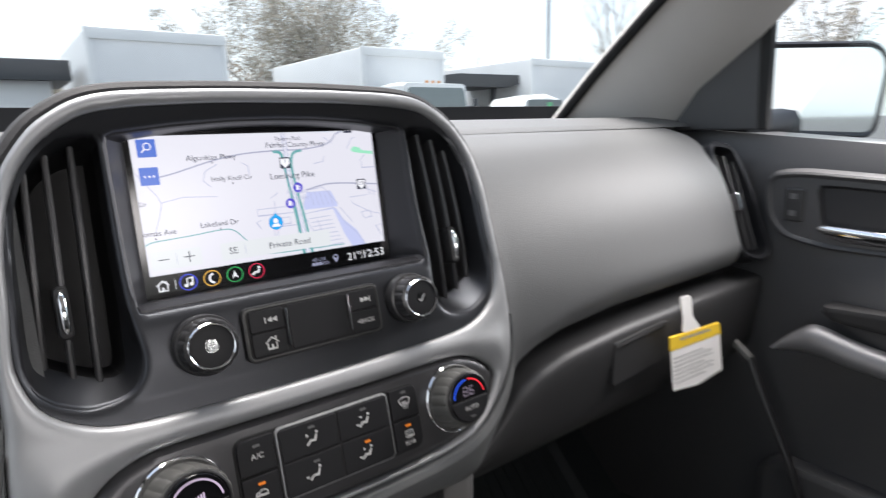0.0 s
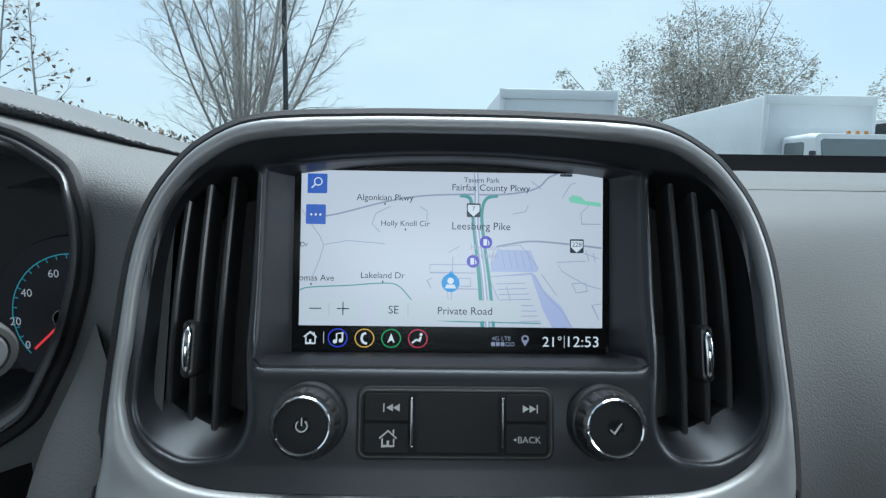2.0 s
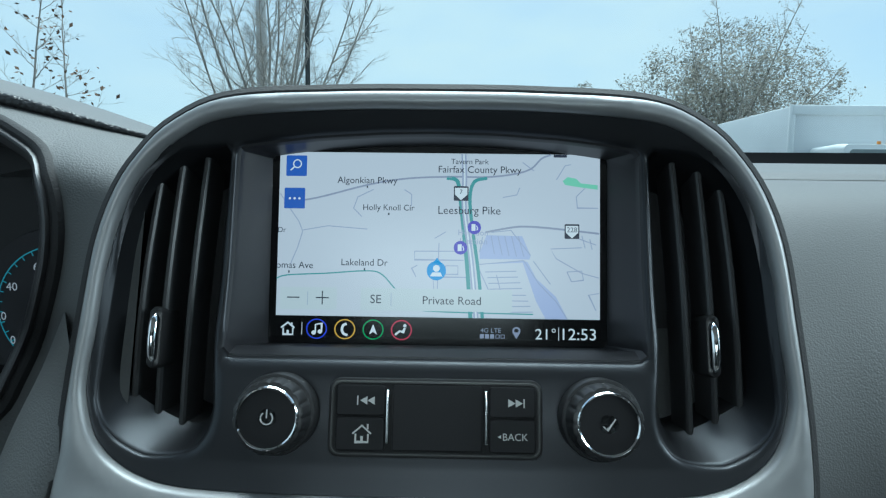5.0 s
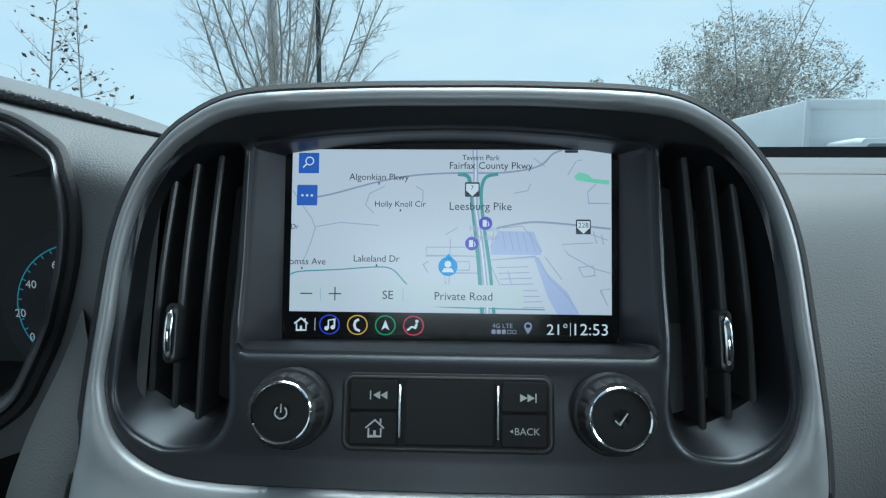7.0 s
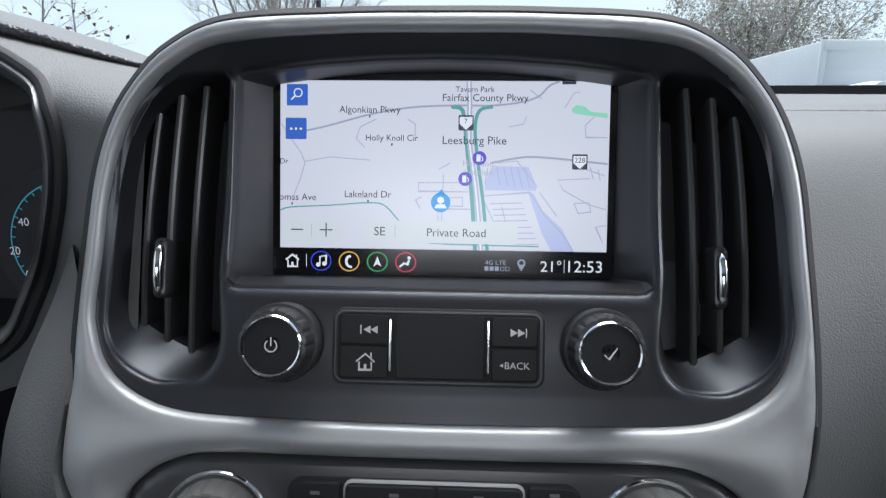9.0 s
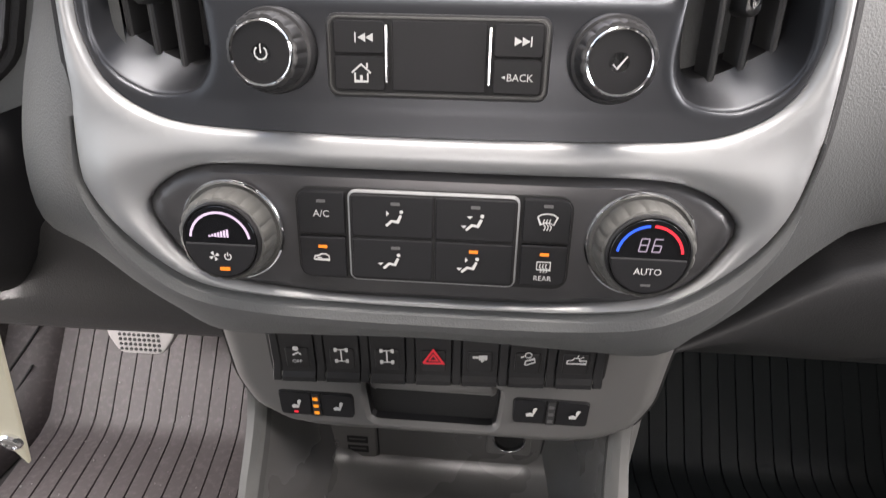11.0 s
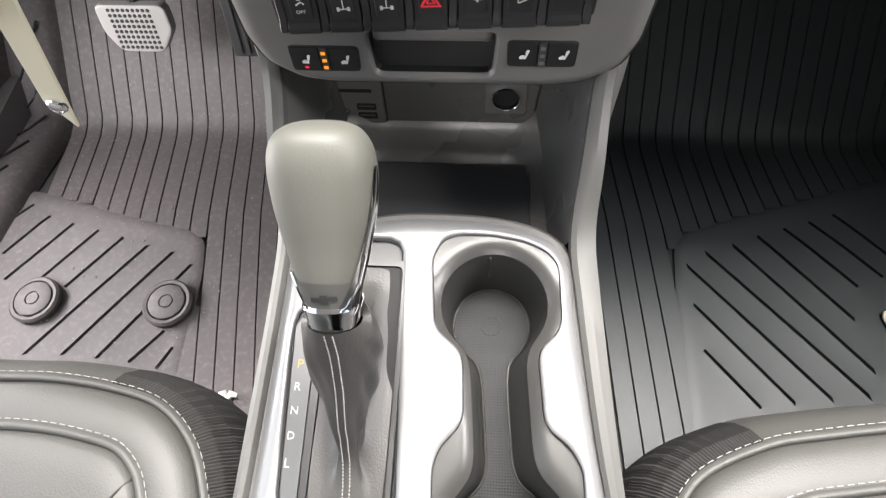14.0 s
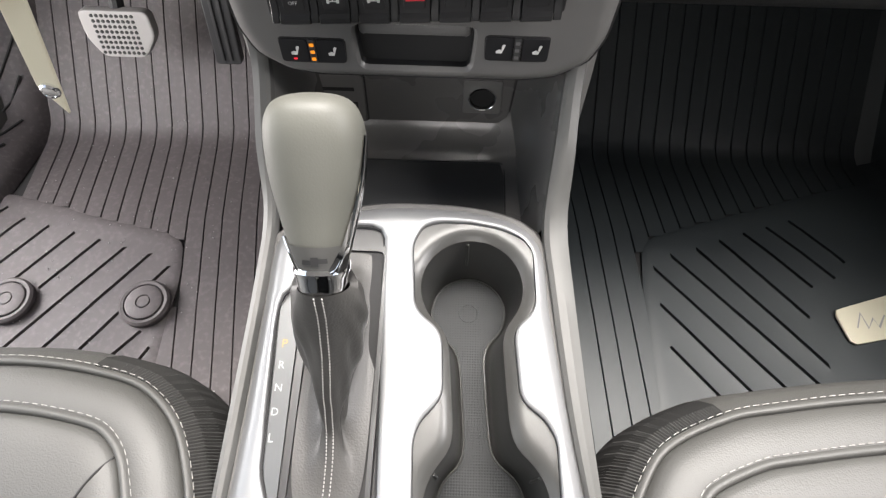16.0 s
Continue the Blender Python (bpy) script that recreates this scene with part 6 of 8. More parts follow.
# ---- wiper stalk ----
stalk = thing("wiper_stalk", (-.22, -.10, 1.225), "grey control stalk with round end button on the steering column", "control stalk")
F_WS = frame_of((-.213, -.082, 1.215), (.69, .72, 0), (0, 0, 1))
part("stalk", lathe(F_WS, 0, 0, [(.007, -.09), (.0085, -.040), (.0143, -.014), (.0143, -.003), (.0132, .000), (.0106, .0004), (.0098, -.001)], 40), M_RAIL, stalk)
part("end_button", lathe(F_WS, 0, 0, [(.0096, -.002), (.0094, .0008), (.0086, .0016), (.001, .0020)], 40), M_SILVER, stalk, "silver round end button")

# ---- key tag ----
tag = thing("key_tag", (-.26, -.1, 1.0), "cream plastic key tag with steel rivet hanging from the column", "key tag")
F_KT = frame_of((0, -.100, 0), (1, 0, 0), (0, 0, 1))
part("strip", slab(F_KT, [Vector(p) for p in ((-.2225, 1.125), (-.2465, 1.125), (-.2555, 1.065), (-.2885, .932), (-.2845, .918), (-.2800, .902), (-.2765, .914), (-.2715, .932), (-.2340, 1.068))], -.0015, .0015, .0006), M_TAG, tag)
part("rivet", lathe(F_KT, -.2795, .9285, [(.0072, .0015), (.0072, .0035), (.0060, .0050), (.0050, .0052), (.0046, .0044), (.001, .0046)], 24), M_CHROME, tag, "round steel rivet")
part("key_head", slab(frame_of((0, -.112, 0), (1, 0, 0), (0, 0, 1)), rrect(-.327, -.276, 1.00, 1.07, .010), -.005, .004, .003), M_KNOB, tag, "black key head")
part("key_trim", slab(frame_of((0, -.112, 0), (1, 0, 0), (0, 0, 1)), rrect(-.2845, -.2725, 1.004, 1.066, .004), -.004, .0052, .0015), M_CHROME, tag, "chrome key edge")
part("key_ring", lathe(frame_of((-.268, -.108, 1.022), (1, 0, 0), (0, 0, 1)), 0, 0, [(.012, -.001), (.0125, 0), (.012, .001), (.0112, .001), (.0112, -.001), (.012, -.001)], 30), M_CHROME, tag)

# ---- paper tag on the glove box ----
pt = thing("paper_tag", (.53, -.04, 1.03), "white and yellow card tag hanging from the glove box seam", "paper tag")
F_PT = frame_of((0, -.042, 0), (1, 0, 0), (0, 0, 1))
part("card", slab(F_PT, [Vector(p) for p in ((.464, 1.044), (.580, 1.037), (.598, .966), (.536, .962), (.480, .970))], -.0005, .0005, 0), M_PAPER, pt)
part("yellow_band", slab(F_PT, [Vector(p) for p in ((.4635, 1.045), (.5805, 1.038), (.5845, 1.022), (.467, 1.026))], -.0008, .0012, 0), M_YELLOW, pt, "yellow printed band")
bm = bmesh.new()
for i in range(7):
    z = 1.014 - i * .0058
    stroke(bm, F_PT, [(.474 + i * .0015, z), (.474 + i * .0015 + (.09 if i % 3 else .07), z - .003)], .0016, .0009)
stroke(bm, F_PT, [(.485, 1.0375), (.555, 1.034)], .003, .0016)
part("print_bars", bm, M_PRINT, pt, flat=True)
part("hook", slab(F_PT, round_poly([(.480, 1.093), (.506, 1.090), (.512, 1.062), (.535, 1.041), (.490, 1.044), (.492, 1.062)], .006, 40), -.0005, .0006, 0), M_PAPER, pt)

# ---- pedals ----
brake = thing("brake_pedal", (-.46, .26, .66), "grey rubber brake pedal with dimpled grip", "pedal")
F_BP = frame_of((-.463, .262, .662), (1, 0, 0), (0, .3, 1))
part("pad", slab(F_BP, round_poly([(-.052, .040), (.050, .040), (.052, .0036), (.028, -.030), (-.036, -.030), (-.052, 0)], .010, 50), -.012, .004, .003), M_PEDAL, brake)
part("arm", tube(bmesh.new(), [F_BP(0, .03, -.012), F_BP(0, .1, .0 - .03), F_BP(0, .3, -.02)], .010, 10), M_GAP, brake)
bm = bmesh.new()
for i in range(9):
    for j in range(8):
        u, v = -.032 + i * .0072, -.022 + j * .0078
        slab(F_BP, circle(u, v, .0026, 8), .003, .0052, .0006, bm)
tagged(part("grip_dots", bm, M_GROOVE, brake), kind="stuff")
acc = thing("accelerator_pedal", (-.32, .28, .645), "black accelerator pedal beside the console", "pedal")
F_AP = frame_of((-.322, .283, .650), (1, 0, 0), (0, .3, 1))
part("pad", slab(F_AP, rrect(-.020, .020, -.042, .09, .006), -.01, .004, .002), M_LIP, acc)
for u in (-.009, .003):
    part("grip_bar", slab(F_AP, rrect(u, u + .005, -.036, .085, .002), .003, .0065, .001), M_KNOB, acc)

# ---- floor and rubber mats ----
PROF = [(-.62, .520), (-.10, .520), (.02, .517), (.06, .513), (.200, .488), (.214, .487), (.235, .495), (.44, .69), (.54, .86)]


def floor_z(y):
    return float(np.interp(y, [p[0] for p in PROF], [p[1] for p in PROF]))


def mat_ribs(side, x_of, field, count, label, rubber):
    ob = thing("floor_mat", (side * .42, .0, .52), label, "floor mat", "rubber floor mats")
    a, b = (-.70, -.155) if side < 0 else (.155, .70)
    prof = spline([(y, z, 0) for y, z in PROF], 4)
    rows = [[Vector((x, p.x, p.y - .006)) for p in prof] for x in np.linspace(a, b, 10)]
    # base colour carries the shade between the ribs
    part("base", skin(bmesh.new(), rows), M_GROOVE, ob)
    # side walls of the tray
    for xw, s in ((a, -1), (b, 1)):
        rows = [[Vector((xw + s * k * .10, p.x, p.y - .004 + (.0 if k == 0 else h))) for p in prof] for k, h in ((0, 0), (.25, .012), (.5, .10), (.6, .16))]
        part("tray_wall", skin(bmesh.new(), rows), rubber, ob)
    for i in range(count):
        x0, x1 = x_of(i), x_of(i + 1)
        gap = .0013
        mid = (x0 + x1) / 2
        sk = lambda y: (x_of.skew * (.214 - min(y, .214)))
        line = np.arange(.54, -.40, -.006)
        keep = ~inside(np.array([(mid + sk(y), y) for y in line]), field)
        lo_, hi_ = (-.70, -.150) if side < 0 else (.150, .70)
        keep &= np.array([lo_ < mid + sk(y) < hi_ for y in line])
        runs, run = [], []
        for y, k in zip(line, keep):
            if k:
                run.append(float(y))
            if (not k or y == line[-1]) and run:
                if len(run) > 3:
                    runs.append(run)
                run = []
        for run in runs:
            ys = [run[0]] + [y for y in (.44, .38, .32, .27, .255, .24, .225, .205, .16, .10, .05, -.1) if run[-1] + .008 < y < run[0] - .008] + [run[-1]]
            cols = []
            for u, h in ((0, -.005), (0, -.0010), (.0006, 0), ((x1 - x0) - gap - .0006, 0), ((x1 - x0) - gap, -.0010), ((x1 - x0) - gap, -.005)):
                cols.append([Vector((x0 + u + sk(y), y, floor_z(y) + h)) for y in ys])
            part("rib", skin(bmesh.new(), cols), rubber, ob, sharp=28)
    return ob


def xl(i):
    return -.657 + .0262 * i


def xr(i):
    return .1845 + .0258 * i


xl.skew, xr.skew = .17, .06
D_FIELD = [(-.72, .084), (-.627, .072), (-.50, .037), (-.39, .013), (-.366, .000), (-.356, -.05), (-.345, -.42), (-.72, -.42)]
P_FIELD = [(.60, .134), (.50, .097), (.406, .064), (.333, .037), (.314, .020), (.306, -.06), (.300, -.42), (.72, -.42), (.72, .17)]
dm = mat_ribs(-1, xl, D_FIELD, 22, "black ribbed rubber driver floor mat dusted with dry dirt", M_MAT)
pm = mat_ribs(1, xr, P_FIELD, 20, "clean black ribbed rubber passenger floor mat, darkened for footwell shade", M_MAT2)
# near field of the mats with slanted slots
F_FL = frame_of((0, 0, .5205), (1, 0, 0), (0, 1, 0))
F_MP = frame_of((0, 0, .5242), (1, 0, 0), (0, 1, 0))


def slot_field(ob, outline, slots, rubber):
    holes = []
    for x0, y0, x1, y1, w in slots:
        a, b = Vector((x0, y0)), Vector((x1, y1))
        d = (b - a).normalized()
        s = Vector((-d.y, d.x)) * w / 2
        holes.append(resample([a + s, a - s, b - s, b + s], 44))
    o = inset(resample(round_poly(outline, .02, 0), 170), -.005)
    dist = lambda q: edge_distance(q, holes) if holes else np.full(len(q), 1.0)
    def lay(q):
        ground = np.interp(q[:, 1], [p[0] for p in PROF], [p[1] for p in PROF]) - .5205
        d = edge_distance(q, [o])
        return ground + .0006 + .0004 * np.clip(1 - dist(q) / .006, 0, 1) - .0014 * np.clip(1 - d / .007, 0, 1) ** 2 + .0009 * np.exp(-((d - .012) / .006) ** 2)

    part("slotted_field", sheet(F_FL, o, holes, .012, lay, (.004, *([.008] * len(holes))), rims=(.002, .006)), rubber, ob)


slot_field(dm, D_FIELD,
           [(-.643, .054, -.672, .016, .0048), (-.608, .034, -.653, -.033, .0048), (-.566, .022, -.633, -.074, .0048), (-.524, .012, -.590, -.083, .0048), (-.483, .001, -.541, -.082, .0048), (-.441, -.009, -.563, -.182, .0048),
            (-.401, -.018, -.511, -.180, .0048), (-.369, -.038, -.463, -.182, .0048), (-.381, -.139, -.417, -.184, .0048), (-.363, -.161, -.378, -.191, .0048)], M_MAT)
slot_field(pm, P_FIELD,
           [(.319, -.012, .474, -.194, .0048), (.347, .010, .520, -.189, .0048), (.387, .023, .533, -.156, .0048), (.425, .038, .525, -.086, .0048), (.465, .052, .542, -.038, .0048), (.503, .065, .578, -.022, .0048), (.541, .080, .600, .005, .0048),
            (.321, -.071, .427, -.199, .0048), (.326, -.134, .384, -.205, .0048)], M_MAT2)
for x, y in ((-.570, -.105), (-.383, -.102)):
    rb_ = part("retainer", lathe(F_MP, x, y, [(.034, 0), (.034, .006), (.031, .009), (.027, .0085), (.0265, .0036), (.025, .0036), (.0245, .0095), (.022, .0105), (.010, .0108), (.0095, .0085), (.0085, .0085), (.008, .011), (.001, .0112)], 40), M_MAT, dm, "round mat retainer knob")
lab = part("label_plate", slab(F_MP, round_poly([(.555, -.075), (.68, -.035), (.70, -.095), (.566, -.125)], .008, 40), 0, .003, .001), M_TAG, pm, "pale plate with an unreadable printed script")
bm = bmesh.new()
stroke(bm, F_MP, [(.58, -.100), (.590, -.078), (.595, -.1), (.605, -.085), (.61, -.098), (.622, -.080), (.63, -.092), (.65, -.07)], .002, .0034)
part("print_stroke", bm, M_PRINT, lab, flat=True)
bm = bmesh.new()
rows = [[Vector((x, y, z - .014)) for y, z in [(-1.6, .52)] + PROF + [(.60, 1.2)]] for x in (-.80, .80)]
tagged(part("floor", skin(bm, rows), M_CARPET, None, "black carpeted cabin floor and toe board"), category="floor", kind="structure")

rest = []
for x, up in ((-.655, -.004), (-.662, .010), (-.672, .022), (-.69, .030), (-.74, .036), (-.80, .040)):
    rest.append([Vector((x - .10 * max(0, .05 - y), y, floor_z(y) + up)) for y in (-.30, -.10, .05, .12, .18, .22, .27, .34, .44)])
part("foot_rest", skin(bmesh.new(), rest), M_MAT, dm, "raised rubber foot rest of the mat", sharp=60)
for x, y in ((-.695, .30), (-.70, .245), (-.70, .19), (-.705, .135), (-.71, .08)):
    # raised dark bars draw the shade of the slots
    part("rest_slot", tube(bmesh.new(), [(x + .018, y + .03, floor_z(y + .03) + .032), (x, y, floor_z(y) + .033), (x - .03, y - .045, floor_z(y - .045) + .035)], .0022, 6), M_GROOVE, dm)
rng = random.Random(17)
bm = bmesh.new()
for _ in range(130):
    x, y = rng.uniform(-.62, -.30), rng.uniform(-.25, .30)
    s_ = rng.choice((.0006, .0009, .0014))
    bmesh.ops.create_icosphere(bm, subdivisions=1, radius=s_, matrix=Matrix.Translation((x, y, floor_z(y) + (.0055 if y < .0 else .0008))))
tagged(part("dry_crumbs", bm, M_PEDAL, None, "pale dry crumbs scattered on the driver mat"), category="crumbs", kind="stuff")
sc_ = thing("paper_scrap", (-.273, -.224, .53), "small torn white scrap lying on the driver mat", "paper scrap")
bm = bmesh.new()
for a, b in (((-.284, -.220), (-.273, -.226)), ((-.273, -.226), (-.262, -.221))):
    tube(bm, [(a[0], a[1], .527), ((a[0] + b[0]) / 2, (a[1] + b[1]) / 2 + .003, .531), (b[0], b[1], .527)], [.002, .005, .003], 6)
part("scrap", bm, M_PAPER, sc_)


# ---- seats ----
def offset_line(line, d):
    """The plan line moved to its left by d."""
    out = []
    for i, p in enumerate(line):
        a, b = line[max(i - 1, 0)], line[min(i + 1, len(line) - 1)]
        e = (b - a).normalized()
        out.append(Vector((p.x - e.y * d, p.y + e.x * d)))
    return out


def seat(side, cur, corner, label):
    ob = thing("car_seat", (side * .42, -.6, .62), label, "car seat", "front seats")
    plan = resample([Vector((p.x, p.y)) for p in spline([(a, b, 0) for a, b in cur], 8)], 200, closed=False)
    at = lambda d, z: [Vector((side * p.x, p.y, z)) for p in offset_line(plan, d)]
    cut_at = min(range(200), key=lambda i: abs(plan[i].x - corner) + 10 * (plan[i].y < -.34))
    # console side in ribbed cloth, front in leather
    prof = [(.016, .58), (.024, .66), (.026, .70), (.024, .735), (.019, .760), (.010, .780), (.0, .7895)]
    fine = resample(plan[:cut_at + 1], 640, closed=False)
    rings = []
    for d, z in prof:
        ring = []
        for i, p in enumerate(offset_line(fine, d)):
            w = .0009 if i % 2 else -.0004
            a, b = fine[max(i - 1, 0)], fine[min(i + 1, 639)]
            e = (b - a).normalized()
            ring.append(Vector((side * (p.x - e.y * w), p.y + e.x * w, z + w * .4)))
        rings.append(ring)
    part("side_bolster_cloth", loft(bmesh.new(), rings, closed=False), M_SEATRIB, ob, "ribbed black cloth side of the cushion", flat=True)
    part("front_skirt", loft(bmesh.new(), [at(d, z)[cut_at:] for d, z in prof], closed=False), M_SEAT, ob, sharp=180)
    welt = [(.0, .7895), (-.001, .7905), (-.0030, .7925), (-.0050, .7925), (-.0062, .7905), (-.0070, .7880)]
    part("outer_welt", loft(bmesh.new(), [at(d, z) for d, z in welt], closed=False), M_SEAT, ob, "raised leather welt", sharp=180)
    border = [(-.0070, .7880), (-.0080, .7905), (-.0110, .7945), (-.020, .7985), (-.032, .8010), (-.040, .8005)]
    part("border_panel", loft(bmesh.new(), [at(d, z) for d, z in border], closed=False), M_SEAT, ob, "smooth grey leather border", sharp=180)
    welt = [(-.040, .8005), (-.0412, .8015), (-.043, .8028), (-.0452, .8028), (-.0465, .8010), (-.0474, .7980)]
    part("inner_welt", loft(bmesh.new(), [at(d, z) for d, z in welt], closed=False), M_SEAT, ob, "raised leather welt", sharp=180)
    cen = Vector((side * .40, -.78, .790))
    edge = at(-.0474, .7980)
    rows = [edge]
    for t, dz in ((.004, .0025), (.015, .0050), (.05, .0072), (.12, .0075), (.3, .003), (.6, -.002), (1, -.006)):
        rows.append([q.lerp(cen, t) + Vector((0, 0, dz)) for q in edge])
    part("center_panel", loft(bmesh.new(), rows, closed=False), M_SEAT, ob, "grey leather center panel with a crease", sharp=180)
    for d, z in ((.0012, .7912), (-.0388, .8016)):
        bm = bmesh.new()
        line = resample(at(d, z), 720, closed=False)
        for i in range(0, 717, 3):
            a, b = line[i], line[i + 2]
            if a.y > -.62:
                tube(bm, [a, a.lerp(b, .5) + Vector((0, 0, .0004)), a.lerp(b, .95)], .00032, 5)
        tagged(part("stitching", bm, M_STITCH, ob, "pale contrast stitching"), kind="stuff")
    # shade of the crease back from the centre panel's corner, as a black bead
    k = min(range(200), key=lambda i: (edge[i] - Vector((side * .216, -.346, .798))).length)
    p = edge[k]
    bm = bmesh.new()
    tube(bm, spline([p + Vector((0, 0, .0015)), p + Vector((side * .008, -.012, .0062)), p + Vector((side * .017, -.030, .0072)), p + Vector((side * .025, -.060, .0060)), p + Vector((side * .030, -.12, .0030))], 5), [.0010] * 21, 6)
    part("crease_shade", bm, M_GAP, ob, "dark bead drawn for the shade of a pressed crease")
    # backrest closes the cabin behind the camera
    F_BR = frame_of((side * .43, -.98, .80), (1, 0, 0), (0, -.28, 1))
    part("backrest", slab(F_BR, rrect(-.25, .25, -.05, .62, .08), -.12, .0, .04), M_SEAT, ob)
    part("headrest", slab(F_BR, rrect(-.13, .13, .64, .82, .05), -.10, -.01, .03), M_SEAT, ob)
    return ob


seat(-1, [(.140, -1.05), (.142, -.70), (.145, -.46), (.150, -.390), (.163, -.346), (.182, -.311), (.215, -.284), (.261, -.272), (.312, -.267), (.36, -.268), (.46, -.270), (.56, -.285), (.62, -.34), (.648, -.45), (.655, -.70), (.655, -1.05)], .262, "grey leather driver seat cushion with pale contrast stitching")
seat(1, [(.152, -1.05), (.153, -.70), (.157, -.46), (.165, -.381), (.176, -.348), (.201, -.316), (.252, -.292), (.294, -.283), (.370, -.272), (.46, -.266), (.56, -.280), (.63, -.34), (.66, -.45), (.665, -.70), (.665, -1.05)], .254, "grey leather passenger seat cushion with pale contrast stitching")


# ---- steering column ----
col = thing("steering_column", (-.41, .0, 1.08), "black plastic steering column shroud below the cluster", "steering column")
bm = bmesh.new()
loft(bm, [[Vector((p.x, y, p.y)) for p in rrect(-.41 - w, -.41 + w, z0, z1, .04, 6)] for y, w, z0, z1 in ((.18, .160, .985, 1.150), (.04, .158, .990, 1.140), (-.03, .150, 1.000, 1.130), (-.14, .10, 1.04, 1.12), (-.18, .06, 1.05, 1.11))], cap0=True, cap1=True)
part("shroud", bm, M_CAVITY, col)


# ---- cabin shell ----
def wall_part(name, rows, material, label, category):
    return tagged(part(name, skin(bmesh.new(), rows), material, None, label), category=category, kind="structure")


# right door: outer plane x about 0.74
F_DO = frame_of((.745, 0, 0), (0, -1, 0), (0, 0, 1))
door = thing("door_1", (.745, -.3, 1.0), "closed dark grained passenger door with chrome handle and silver armrest trim", "door", kind="structure")
DOOR = [(-.45, .46), (1.3, .46), (1.3, 1.27), (.9, 1.262), (.20, 1.262), (.02, 1.276), (-.13, 1.288), (-.45, 1.30)]


def door_height(q):
    u, v = q[:, 0], q[:, 1]
    belly = .055 * smooth01(1.18 - v, .0, .16) * smooth01(v, .80, 1.0) * smooth01(u, .02, .30)
    top = -.02 * smooth01(v, 1.22, 1.29)
    return belly + top + .004 * np.sin(u * 4)


door_loop = resample([Vector(p) for p in DOOR], 120)
part("door_panel", sheet(F_DO, door_loop, [], .03, door_height, (.10,)), M_DOOR, door, "dark grained door panel")
hr = round_poly([(.018, 1.222), (.06, 1.228), (.20, 1.222), (.36, 1.195), (.36, 1.125), (.10, 1.125), (.045, 1.135), (.022, 1.165)], .018, 70)
bm = bmesh.new()
loft(bm, [[F_DO(p.x, p.y, .0) for p in inset(hr, -.005)], [F_DO(p.x, p.y, .013) for p in inset(hr, -.001)], [F_DO(p.x, p.y, .0155) for p in inset(hr, .002)], [F_DO(p.x, p.y, .0145) for p in inset(hr, .005)], [F_DO(p.x, p.y, .0125) for p in inset(hr, .007)]])
hc = round_poly([(.084, 1.212), (.20, 1.208), (.345, 1.184), (.345, 1.136), (.115, 1.136), (.096, 1.150)], .010, 60)
sheet(F_DO, inset(hr, .007), [hc], .008, lambda q: .0125 + 0 * q[:, 0], (.0, .004), bm)
part("handle_bezel", bm, M_DOOR, door, "dark satin pull handle surround")
bm = bmesh.new()
loft(bm, [[F_DO(p.x, p.y, .0126) for p in hc], [F_DO(p.x, p.y, .0110) for p in inset(hc, .002)], [F_DO(p.x, p.y, .0068) for p in inset(hc, .004)]], cap1=True)
part("handle_cavity", bm, M_CAVITY, door, "black hollow behind the door handle")
part("lock_switch", slab(F_DO, rrect(.046, .072, 1.158, 1.205, .004), 0, .0155, .002), M_LIP, door, "door lock rocker switch")
icons("lock_icon", door, F_DO, .0160, [rrect(.053, .062, 1.190, 1.198, .001, 2), rrect(.053, .062, 1.166, 1.174, .001, 2)], material=M_AMBERDIM)
bm = bmesh.new()
loft(bm, [[F_DO(u, 1.152 - .05 * (u - .1) + .0085 * k * math.cos(t), .019 + .006 * k * math.sin(t)) for t in (2 * math.pi * i / 16 for i in range(16))] for u, k in ((.093, .25), (.097, .6), (.106, .85), (.13, 1), (.20, 1.1), (.30, 1), (.335, .8))], cap0=True, cap1=True)
part("chrome_handle", bm, M_CHROME, door, "chrome inner door handle")
line = spline([(.067, .984, .003), (.088, .997, .012), (.115, 1.006, .021), (.154, .999, .020), (.20, .9935, .018), (.32, .984, .019), (.60, .96, .022)], 5)
rows = []
for p in line:
    y, z, w = p
    rows.append([F_DO(y, z + w, .045), F_DO(y, z + w * .8, .056), F_DO(y, z + w * .5, .062), F_DO(y, z - w * .5, .064), F_DO(y + .006, z - w * .8, .058), F_DO(y + .012, z - w - .008, .03)])
part("armrest_trim", skin(bmesh.new(), rows), M_ARMTRIM, door, "satin silver armrest trim", sharp=70)
# black slab on the panel draws the shade inside the pull cup
part("pull_cup_shade", slab(F_DO, round_poly([(.11, 1.055), (.40, 1.075), (.40, 1.025), (.13, 1.035)], .012, 40), .0, .052, .006), M_GAP, door)
part("map_pocket", slab(F_DO, rrect(.05, .8, .55, .80, .04), -.01, .03, .01), M_DOOR, door)
strap = thing("door_strap", (.70, -.04, .95), "thin black strap with a pale tip hanging by the door", "strap")
part("cord", tube(bmesh.new(), spline([(.70, -.032, .950), (.70, -.051, .907), (.70, -.104, .80), (.70, -.14, .70)], 5), .0055, 8), M_KNOB, strap)
part("pale_tip", tube(bmesh.new(), [(.70, .004, .979), (.70, -.032, .950)], [.007, .008], 8), M_RAIL, strap, "pale grey end sleeve")
